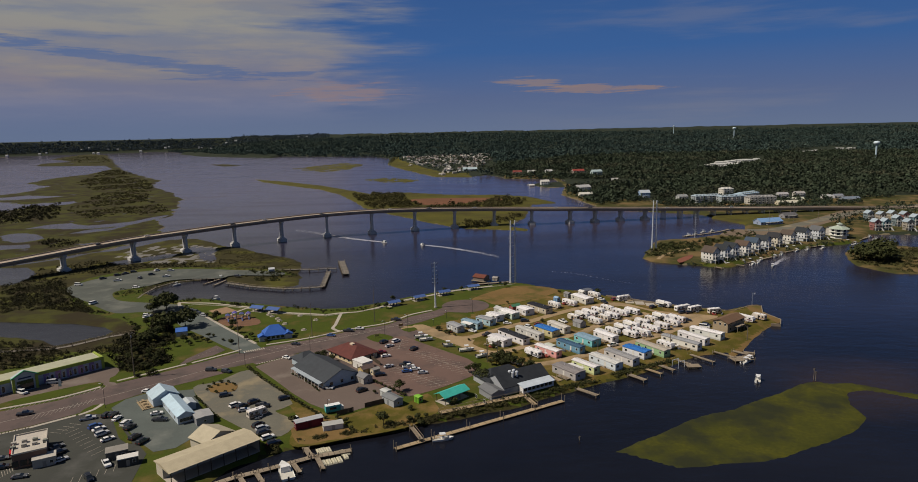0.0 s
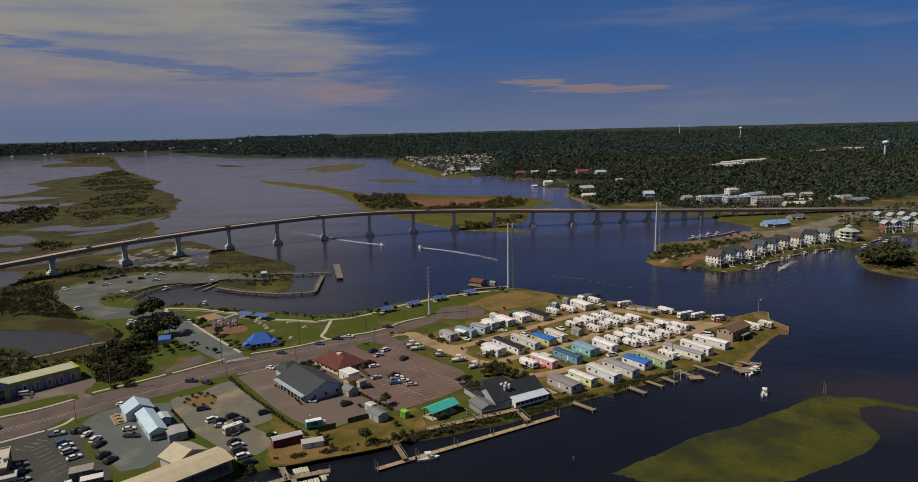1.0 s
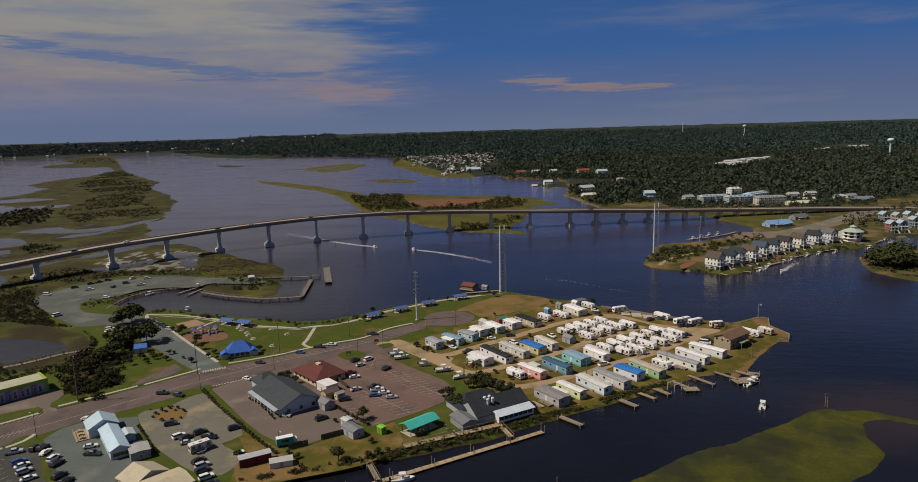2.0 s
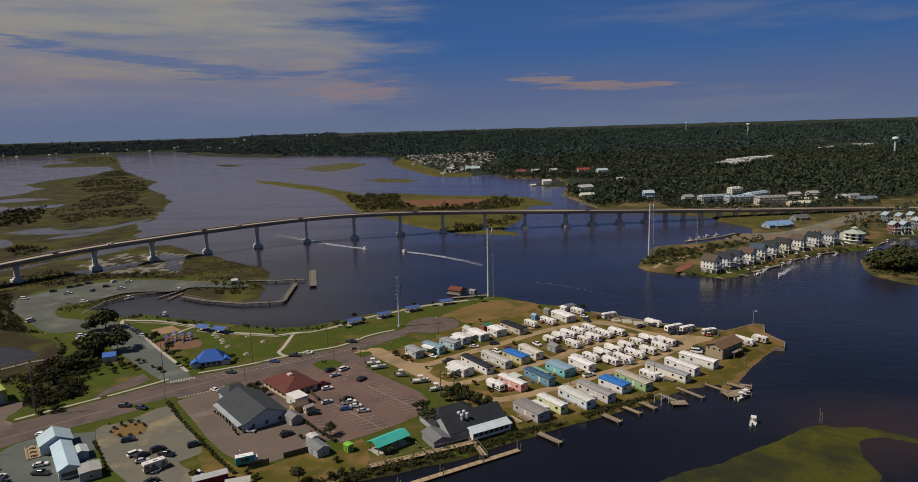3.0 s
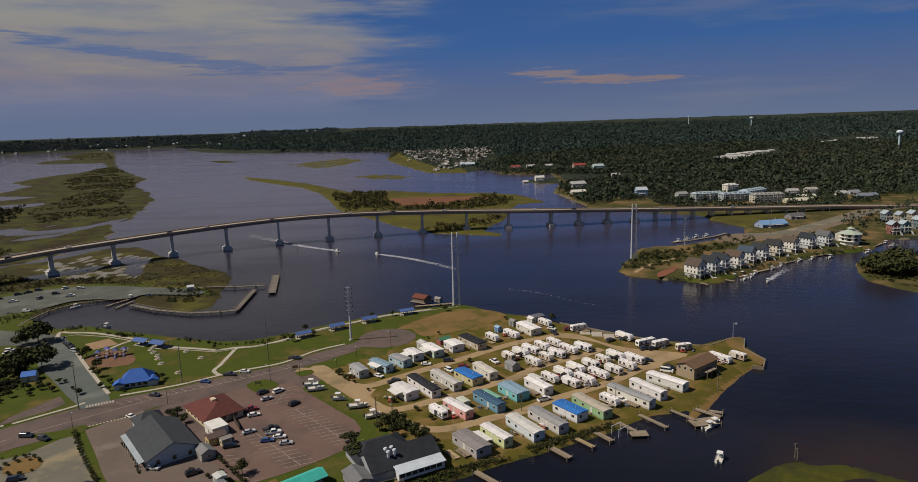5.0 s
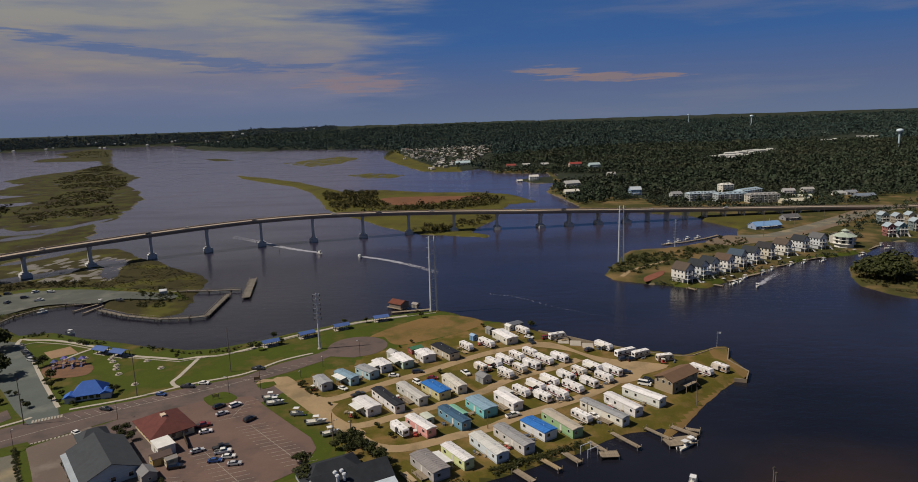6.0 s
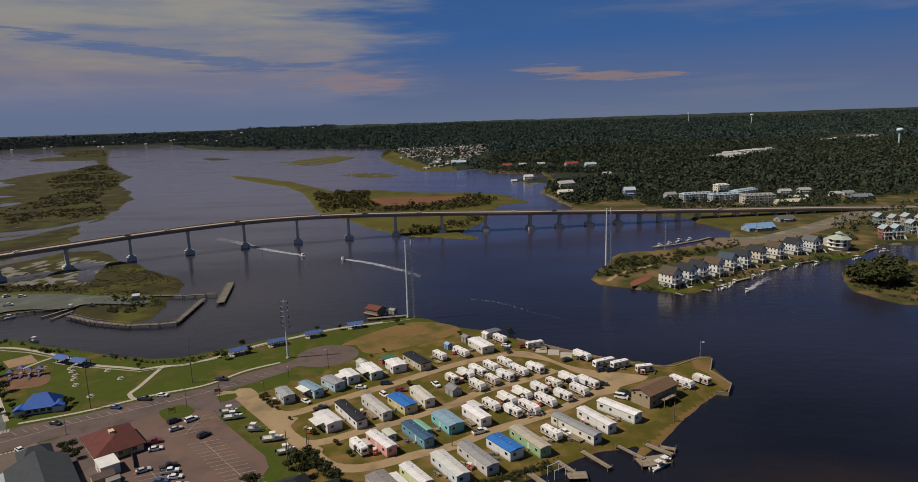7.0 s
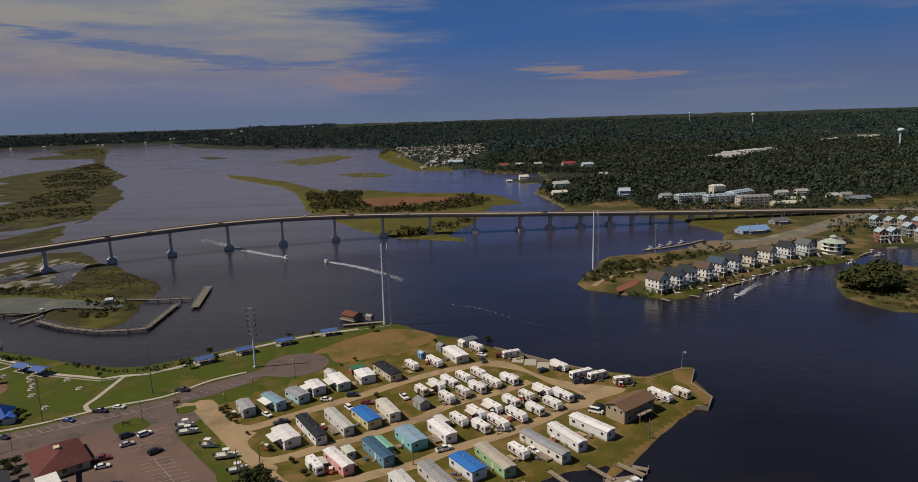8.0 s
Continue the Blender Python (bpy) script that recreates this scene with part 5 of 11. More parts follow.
thicket("street_woods", [(-171.6, 306), (-174, 329.5), (-162.8, 328.5), (-176.4, 368.5), (-166.4, 367.5), (-144.8, 322), (-142.6, 303.5), (-130.5, 286.1), (-133, 267.9), (-138.5, 265), (-149.9, 272.7)], 900, 1.2, 3.0, BRUSH, "dense dark scrub beside the street", 31, 0.75, 14)
thicket("marsh_brush", [(-312.1, 439.1), (-299.8, 458.5), (-286.4, 471.8), (-254.2, 425), (-220.1, 385.5), (-190.2, 363.7), (-173.3, 345.1), (-163.9, 314.2), (-164.9, 301.1), (-187.7, 301.3), (-184.4, 322.6), (-183.7, 333.4), (-196.5, 352.7), (-224, 366.9), (-271.7, 377.6)], 1500, 0.7, 2.1, BRUSH, "dark brush in the marsh by the pond", 44, 0.6, 10, (POND_GRASS,))
thicket("marsh_scrub", [(-312.1, 439.1), (-299.8, 458.5), (-286.4, 471.8), (-254.2, 425), (-220.1, 385.5), (-190.2, 363.7), (-173.3, 345.1), (-178.9, 329.9), (-196.5, 352.7), (-224, 366.9), (-271.7, 377.6)], 600, 0.9, 2.4, BRUSH, "dark scrub in the marsh", 32, 0.7, 12, (POND_GRASS,))
thicket("causeway_scrub", [(-387.5, 554), (-333.5, 514.2), (-323.3, 529), (-306.2, 551.3), (-263, 533.5), (-214, 532.2), (-200, 507.1), (-244, 512.4), (-267.2, 493.5), (-284.1, 475.3), (-299.8, 458.5), (-314.5, 442.7)], 1100, 0.9, 2.2, BRUSH, "dark scrub below the bridge", 33, 0.7, 11)
thicket("point_scrub", [(-155.7, 475.5), (-153.1, 508.2), (-128.9, 488.2), (-112.7, 470.4), (-126.2, 450.2), (-143.6, 456.4)], 150, 1, 2.4, LEAF_LIGHT, "scrub on the marsh point", 34, 0.8, 22)
thicket("marsh_tussocks", [(-212.4, 588.4), (-183.6, 584.2), (-132.2, 533.7), (-119.1, 507.5), (-141.6, 489.7), (-167.4, 492.9), (-207, 506.2), (-265, 504.7), (-264.5, 531.7), (-202.9, 523.7)], 1800, 0.5, 1.3, BRUSH, "brown green marsh tussocks", 35, 0.4, 8)
thicket("far_marsh_scrub", [(-860.9, 1541.5), (-948.9, 1804.4), (-865.0, 1777.5), (-729.2, 1611.2), (-612.6, 1380.0), (-502.9, 1098.7), (-431.8, 997.9), (-384.1, 902.5), (-401.1, 868.0), (-439.2, 851.4), (-466.0, 844.7), (-549.6, 947.5), (-596.5, 1048.0), (-612.9, 1122.9), (-644.6, 1234.6), (-736.2, 1356.6)], 2600, 1.8, 4.2, SCRUB, "brown green scrub on the far marsh", 36, 0.35, 18)
thicket("far_marsh_trees", [(-712.2, 1007.9), (-684.1, 1033.3), (-665.2, 1062.3), (-630.4, 1063.5), (-578.2, 981.6), (-516.8, 865.2), (-526.6, 833.2), (-553.3, 806.4), (-569.8, 799.2)], 520, 3.0, 6.5, BRUSH, "dark belt of low trees on the far marsh", 37, 0.8, 16)
thicket("outer_marsh_scrub", [(-1055.1, 2045.2), (-1035.6, 2097.3), (-870.1, 1849.4), (-883.5, 1783.4), (-978.0, 1860.8)], 260, 3, 6, SCRUB, "brown green scrub on the outer marsh", 38, 0.45, 12)
thicket("outer_marsh_scrub", [(-1850.8, 3229.3), (-1996.6, 3654.3), (-1771.1, 3459.4), (-1390.5, 2789.2), (-1394.7, 2647.7), (-1601.9, 2833.5)], 320, 3.5, 7, SCRUB, "brown green scrub on the outer marsh", 39, 0.45, 12)
thicket("marsh_bushes", [(-424.0, 663.7), (-413.7, 676.7), (-377.7, 660.5), (-370.9, 632.3), (-387.4, 621.7)], 90, 2, 4, BRUSH, "dark bushes by the marsh pools", 40, 0.7, 14)
thicket("island_wood", [(-160.3, 1106.8), (-122.7, 1078.2), (-72.3, 1081), (-53.7, 958.9), (-34.8, 908.3), (-2.9, 888.3), (50.4, 925.2), (86, 1010), (115.3, 949.2), (102.5, 886.5), (49.4, 852.7), (-7.9, 844.2), (-97.2, 864.7), (-124.5, 943.3)], 1100, 2.5, 6, SCRUB, "scrub wood on the island under the bridge", 38, 1, 16)
thicket("island_wood", [(8.8, 706.4), (23, 738.9), (47.8, 729.8), (55.9, 761.9), (82.1, 793.3), (90.7, 772.5), (71.9, 721), (47.1, 684.7), (24.1, 685.5)], 220, 1.8, 4.2, SCRUB, "dark scrub under the bridge piers", 39, 1, 18)
thicket("point_wood", [(158.8, 503.2), (185.6, 554.4), (224.6, 567.7), (260.6, 593.4), (293, 616.9), (299.6, 598), (250.2, 561.1), (208.8, 522), (179.5, 496.6)], 380, 1.2, 3.2, LEAF, "dark olive scrub on the sandy point", 40, 0.7, 20)
thicket("oak_island_wood", [(317.8, 496), (352.8, 532.5), (371.4, 534.1), (368.9, 512.6), (396.1, 508.5), (328.3, 417.9), (313.8, 436.4), (309.7, 452), (305.1, 465.5)], 420, 1.2, 3, SCRUB, "olive scrub on the small island", 41, 0.8, 20)
for i, (x, y) in enumerate([(314.1, 474.2), (325.8, 482), (329.7, 475.3), (318.4, 464.8), (329.4, 466.4), (338.8, 486.7)]):
    plant([OAKS[i % len(OAKS)]], x, y, random.uniform(1.25, 1.7), random.uniform(0.85, 1.1), group="live oaks on the small island")
thicket("shore_reeds", [(-63.8, 193.6), (-44.8, 200.5), (-27.2, 205.5), (-17.2, 209.8), (-4.6, 217.1), (-4.6, 221.1), (-17.4, 215), (-37.8, 208), (-57.2, 202.6), (-66.4, 199.4)], 900, 0.6, 1.3, SCRUB, "green reeds along the canal bank", 42, 0.9, 14)
thicket("shore_reeds", [(-4.6, 216.1), (10.9, 223.1), (24.8, 228.5), (25.4, 233), (8.9, 227.5), (-4.6, 221.1)], 420, 0.7, 1.5, SCRUB, "green reeds below the boardwalk", 43, 0.9, 14)
thicket("shore_reeds", [(24.8, 228.8), (42.6, 238.8), (64.4, 250.2), (91.2, 264), (105, 272), (104.2, 275.2), (90, 267.4), (63, 253.6), (41.4, 242.4), (24.2, 232.4)], 900, 0.6, 1.3, LEAF_LIGHT, "green reeds and weeds below the homes", 49, 0.7, 12)
thicket("marsh_brush", [(-241.7, 322.7), (-219.4, 325.6), (-201.3, 310.2), (-187.1, 301.2), (-173.4, 307.9), (-165.7, 300.3), (-165.5, 295.3), (-186.3, 289), (-205.7, 277.1), (-211.2, 277.5)], 700, 0.8, 2.2, BRUSH, "dark brush behind the colourful shops", 46, 0.8, 11)
for i, (x, y) in enumerate([(-103.2, 252.5), (-102.3, 255.6), (-99.9, 257.4), (-96.6, 257.1), (-92.8, 254.2), (-92, 248.5), (-94.4, 246.3), (-98, 246.5)]):
    plant([SHRUBS[i % len(SHRUBS)]], x, y, random.uniform(0.45, 0.7), random.uniform(0.85, 1.1))
thicket("shore_bushes", [(-176.7, 401.7), (-167.6, 406.5), (-139.7, 391.4), (-104.4, 380.9), (-70.4, 368.6), (-54.8, 371.3), (-42, 383.3), (-40.6, 379), (-53, 366.5), (-68.3, 363.9), (-101.8, 375.8), (-135.8, 385.1), (-163.6, 400.6), (-172.6, 395.9)], 90, 0.9, 2, LEAF, "dark bushes along the park shore", 47, 0.8, 20)
thicket("lot_bushes", [(-227.4, 423.8), (-227.9, 435.2), (-215.9, 444.2), (-211.8, 450.8), (-200.7, 462.4), (-195.1, 452.6), (-206.7, 428), (-212.6, 411.4)], 80, 0.8, 1.8, LEAF, "dark bushes round the boat ramp lot", 48, 0.8, 18)
YARDS = [[(x - w, y - front), (x + w, y - front), (x + w, y + back), (x - w, y + back)] for x, y, w, back, front in [(182, 1189, 18, 34, 55), (157, 1185, 18, 34, 55), (225, 1065, 17, 31, 50), (211, 978, 15, 28, 46), (289, 940, 15, 27, 44), (300, 1469, 23, 42, 69), (330, 1419, 22, 41, 66), (167, 1505, 23, 43, 70), (200, 1511, 24, 44, 71), (241, 1514, 24, 44, 71), (61, 1612, 25, 47, 75), (330, 899, 14, 26, 42), (323, 1231, 19, 36, 57), (499, 906, 14, 26, 42), (472, 898, 14, 26, 42), (519, 871, 14, 25, 41), (536, 873, 14, 25, 41), (531, 839, 13, 24, 39), (340, 860, 13, 16, 24), (384, 849, 13, 16, 24), (409, 831, 13, 16, 24)]]
CLEARINGS = YARDS + [[(-153.4, 2333.3), (-13.3, 2416), (158.6, 2297.6), (134.4, 1652.6), (57.3, 1437.7), (-23.8, 1454.5), (-87, 1714)], [(294.3, 851.3), (357.1, 949.5), (423.3, 994.4), (499.9, 970.3), (506.1, 870.8), (650.4, 923), (427.4, 597.9), (304.8, 620.3), (317.8, 816.6)], [(608.1, 1594.1), (713, 1719.5), (936, 1907.9), (842.7, 1697.5), (633.9, 1489.6)], [(1269, 2408.5), (1625.1, 2562.6), (1351.2, 2125.6), (1114.6, 2026)], [(175.6, 1328.3), (276.3, 1288.7), (326.8, 1268.8), (310.2, 1197.2), (203.4, 1102)]]
WOOD_NEAR = [(199.6, 845.7), (183.5, 1000.3), (217.3, 1160.5), (177.1, 1342.4), (127.5, 1377.3), (108.3, 1467.1), (142.8, 1849.2), (431.6, 2109.7), (1023, 2209.2), (1448.3, 2086), (1400, 1250), (1100, 850), (780, 830), (637.2, 903.8), (476.4, 914.5), (357.1, 927), (242.9, 876.9)]
WOOD_FAR = [(108.3, 1467.1), (-29.4, 1582.4), (-216.4, 2555.8), (-512.1, 2813.5), (-1000.5, 3095.6), (-1767.6, 4246.8), (-1683.3, 4280.9), (87.9, 4599.2), (2611.8, 3786.6), (2600, 2600), (1700, 1500), (1424.8, 2051.8), (1005.6, 2170.8), (425, 2074.6), (141.3, 1822.3)]
xs, ys = scatter(WOOD_NEAR, 29000, 51, clear=CLEARINGS)
woods("wood", xs, ys, 3.6, "dense dark green mixed wood behind the shore", 52, fine=False, tall=1.25, mat=LEAF_FAR)
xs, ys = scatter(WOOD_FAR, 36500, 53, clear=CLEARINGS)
woods("far_wood", xs, ys, 5.6, "far dark green wood reaching to the horizon, haze blue put into its colour", 54, fine=False, tall=1.05, mat=LEAF_HAZE)
rs = np.random.RandomState(61)
az = rs.uniform(-0.75, -0.17, 7000)
rr = np.where(az < -0.33, 4695, 4560) + rs.rand(7000) * np.where(az < -0.33, 150, 285)
woods("shore_wood", rr * np.sin(az), rr * np.cos(az), 5.0, "thin line of far woods beyond the sound, coloured blue for haze", 62, fine=False, tall=1.0, mat=SHORE_HAZE_LEAF)
xs, ys = scatter([(242.3, 868.3), (338, 894.5), (323.3, 812.8), (411.8, 791), (423.9, 815.7), (486.4, 811.1), (606.9, 859.6), (648.7, 920.5), (528.5, 911.1), (509.7, 998.8), (434.8, 1023.3), (361.1, 961), (254.3, 917.5)], 900, 63, clear=YARDS)
woods("edge_wood", xs, ys, 2.6, "low olive trees round the apartments", 64, tall=1.3, mat=LEAF_FAR)
xs, ys = scatter([(226.1, 528.2), (251.5, 542.1), (276.2, 557.3), (309.5, 582.8), (346.4, 601.9), (372.3, 612.3), (395.7, 617.4), (388.4, 597.3), (349.7, 581.4), (306.4, 562.3), (267.3, 537.4), (231.6, 514.7)], 420, 65)
woods("garden_trees", xs, ys, 1.7, "low garden trees behind the raised houses", 66, tall=1.1, mat=LEAF_FAR)
xs, ys = scatter([(-125.4, 2229.9), (-13.2, 2409.2), (158.3, 2291.1), (134.1, 1648), (57.8, 1467.2), (-15.4, 1571.9)], 560, 67)
woods("town_trees", xs, ys, 3.2, "trees between the far roofs", 68, fine=False, tall=1.2, mat=LEAF_FAR)
xs, ys = scatter([(202.9, 1099), (238.2, 1087.5), (299.3, 1150.8), (253.9, 938.9), (200, 885.5), (193.1, 956)], 260, 69, clear=YARDS)
woods("creek_trees", xs, ys, 3.0, "trees round the creek houses", 70, tall=1.3, mat=LEAF_FAR)
xs, ys = scatter([(285.3, 881.8), (338.2, 868.3), (320.6, 821.1), (406, 783.3), (422, 815), (538.6, 823.9), (521.2, 796.8), (391.3, 754), (302.1, 790.4), (273.7, 832.3)], 420, 73)
woods("ramp_trees", xs, ys, 2.4, "low olive trees below the apartments", 74, tall=1.1, mat=LEAF_FAR)
xs, ys = scatter([(182.4, 480), (201.1, 477.5), (228.9, 488), (269.1, 513.4), (311.5, 537.4), (359.8, 558.6), (351.6, 545.1), (307, 529), (264.5, 503.9), (225.2, 474.3), (196.4, 464.7), (179.7, 471.8)], 330, 75)
woods("garden_bushes", xs, ys, 1.1, "dark bushes along the bulkhead of the raised houses", 76, tall=1.0, mat=LEAF_FAR)
xs, ys = scatter([(421.8, 698.7), (492.7, 752.2), (576.6, 807.8), (619.4, 797), (527.5, 676.6), (465.2, 672.2), (413, 627.4), (399.1, 622.8), (395.2, 653.5)], 200, 77)
woods("roadside_trees", xs, ys, 2.0, "dark trees between road and creek houses", 78, tall=1.2, mat=LEAF_FAR)


# ---- mobile homes and trailers ----
def window(parent, x, y, z, w, h, side, trim=(0.75, 0.74, 0.7)):
    """A framed window on a wall. side: which way it faces, as +y, -y, +x or -x."""
    d = 0.05
    ax, s = side[1], 1 if side[0] == "+" else -1
    if ax == "y":
        fr = Mesh().box(x - w / 2 - 0.08, y, z - 0.08, x + w / 2 + 0.08, y + s * d, z + h + 0.08)
        gl = Mesh().box(x - w / 2, y + s * d * 0.4, z, x + w / 2, y + s * (d + 0.02), z + h)
    else:
        fr = Mesh().box(x, y - w / 2 - 0.08, z - 0.08, x + s * d, y + w / 2 + 0.08, z + h + 0.08)
        gl = Mesh().box(x + s * d * 0.4, y - w / 2, z, x + s * (d + 0.02), y + w / 2, z + h)
    f = part("window", fr, paint(trim, "trim"), parent)
    part("pane", gl, GLASS, f)


def steps_mesh(x, y, top, w, s=-1, n=3):
    m = Mesh()
    for k in range(n):
        m.box(x - w / 2, y + s * 0.28 * k, 0, x + w / 2, y + s * 0.28 * (k + 1), top * (n - k) / n)
    return m


def mobile_home(x, y, deg, L, W, wall, roof, label, deck=0, awning=0, flat=0.35, tall=2.7, name="mobile_home"):
    """A single-wide home: x along its length. deck, awning: 0 none, else +1 or -1 for the side that has it."""
    t = thing(name, label, "mobile home", at(x, y, deg, LAND_Z), "mobile homes of the park")
    h0, h1 = 0.62, 0.62 + tall
    part("body", Mesh().box(-L / 2, -W / 2, h0, L / 2, W / 2, h1), paint(wall), t)
    part("skirting", Mesh().box(-L / 2 + 0.04, -W / 2 + 0.04, 0, L / 2 - 0.04, W / 2 - 0.04, h0), paint(tuple(c * 0.75 for c in wall), "skirting"), t)
    o = 0.22
    rm = Mesh()
    for k in range(int(L / 1.1) + 1):
        x0 = -L / 2 + L * k / int(L / 1.1)
        for q in (-1, 1):
            rm.beam((x0, q * (W / 2 + o), h1 + 0.12), (x0, 0, h1 + 0.12 + flat), 0.07, 0.06)
    part("roof", rm.profile([(-W / 2 - o, h1 - 0.06), (W / 2 + o, h1 - 0.06), (W / 2 + o, h1 + 0.1), (0, h1 + 0.1 + flat), (-W / 2 - o, h1 + 0.1)], -L / 2 - o, L / 2 + o), paint(roof, "roof"), t)
    part("ridge_cap", Mesh().beam((-L / 2 - o, 0, h1 + 0.12 + flat), (L / 2 + o, 0, h1 + 0.12 + flat), 0.3, 0.05), paint(tuple(c * 0.85 for c in roof), "roof"), t)
    for k in range(2):
        vx = L * (-0.22 + 0.4 * k)
        part("roof_vent", Mesh().rod((vx, 0.5, h1 + flat * 0.6), (vx, 0.5, h1 + flat + 0.4), 0.13, 0.13, 8), STEEL, t)
    n = max(3, int(L / 3.6))
    for k in range(n):
        wx = -L / 2 + L * (k + 0.5) / n
        for s in (-1, 1):
            if k == n // 2:
                d = part("door", Mesh().box(wx - 0.45, s * W / 2, h0 + 0.05, wx + 0.45, s * (W / 2 + 0.05), h0 + 2.05), paint((0.7, 0.69, 0.65), "door"), t)
                part("steps", steps_mesh(wx, s * (W / 2 + 0.05), h0, 1.1, s), TIMBER, t)
            else:
                window(t, wx, s * W / 2, h0 + 0.95, 0.95 if k % 2 else 1.3, 0.95, "+y" if s > 0 else "-y")
    for s in (-1, 1):
        window(t, s * L / 2, -W * 0.18, h0 + 0.95, 1.1, 1.0, "+x" if s > 0 else "-x")
    if deck:
        s = deck
        dm = Mesh().box(-L * 0.12, min(s * W / 2, s * (W / 2 + 2.6)), h0 - 0.15, L * 0.3, max(s * W / 2, s * (W / 2 + 2.6)), h0 - 0.02)
        dk = part("porch", dm, TIMBER, t, "weathered timber porch deck")
        for px in (-L * 0.12, L * 0.09, L * 0.3):
            part("post", Mesh().box(px - 0.07, s * (W / 2 + 2.5) - 0.07, 0, px + 0.07, s * (W / 2 + 2.5) + 0.07, h0 + 0.95), TIMBER, dk)
        part("railing", Mesh().beam((-L * 0.12, s * (W / 2 + 2.5), h0 + 0.9), (L * 0.3, s * (W / 2 + 2.5), h0 + 0.9), 0.08, 0.1), TIMBER, dk)
    if awning:
        s = awning
        ya, yb = s * (W / 2 + 0.1), s * (W / 2 + 3.0)
        aw = part("awning", Mesh().add([(-L * 0.3, ya, h1 - 0.1), (L * 0.28, ya, h1 - 0.1), (L * 0.28, yb, h1 - 0.45), (-L * 0.3, yb, h1 - 0.45), (-L * 0.3, ya, h1 - 0.02), (L * 0.28, ya, h1 - 0.02), (L * 0.28, yb, h1 - 0.37), (-L * 0.3, yb, h1 - 0.37)],
                                       [(0, 1, 2, 3), (7, 6, 5, 4), (0, 4, 5, 1), (1, 5, 6, 2), (2, 6, 7, 3), (3, 7, 4, 0)]), paint((0.72, 0.72, 0.7), "roof"), t, "pale metal carport awning")
        for px in (-L * 0.28, 0, L * 0.26):
            part("post", Mesh().rod((px, yb * 0.98, 0), (px, yb * 0.98, h1 - 0.4), 0.05, 0.05, 6), STEEL, aw)
    clutter(x, y, deg, W / 2 + (3.0 if -1 in (deck, awning) else 1.1))
    return t


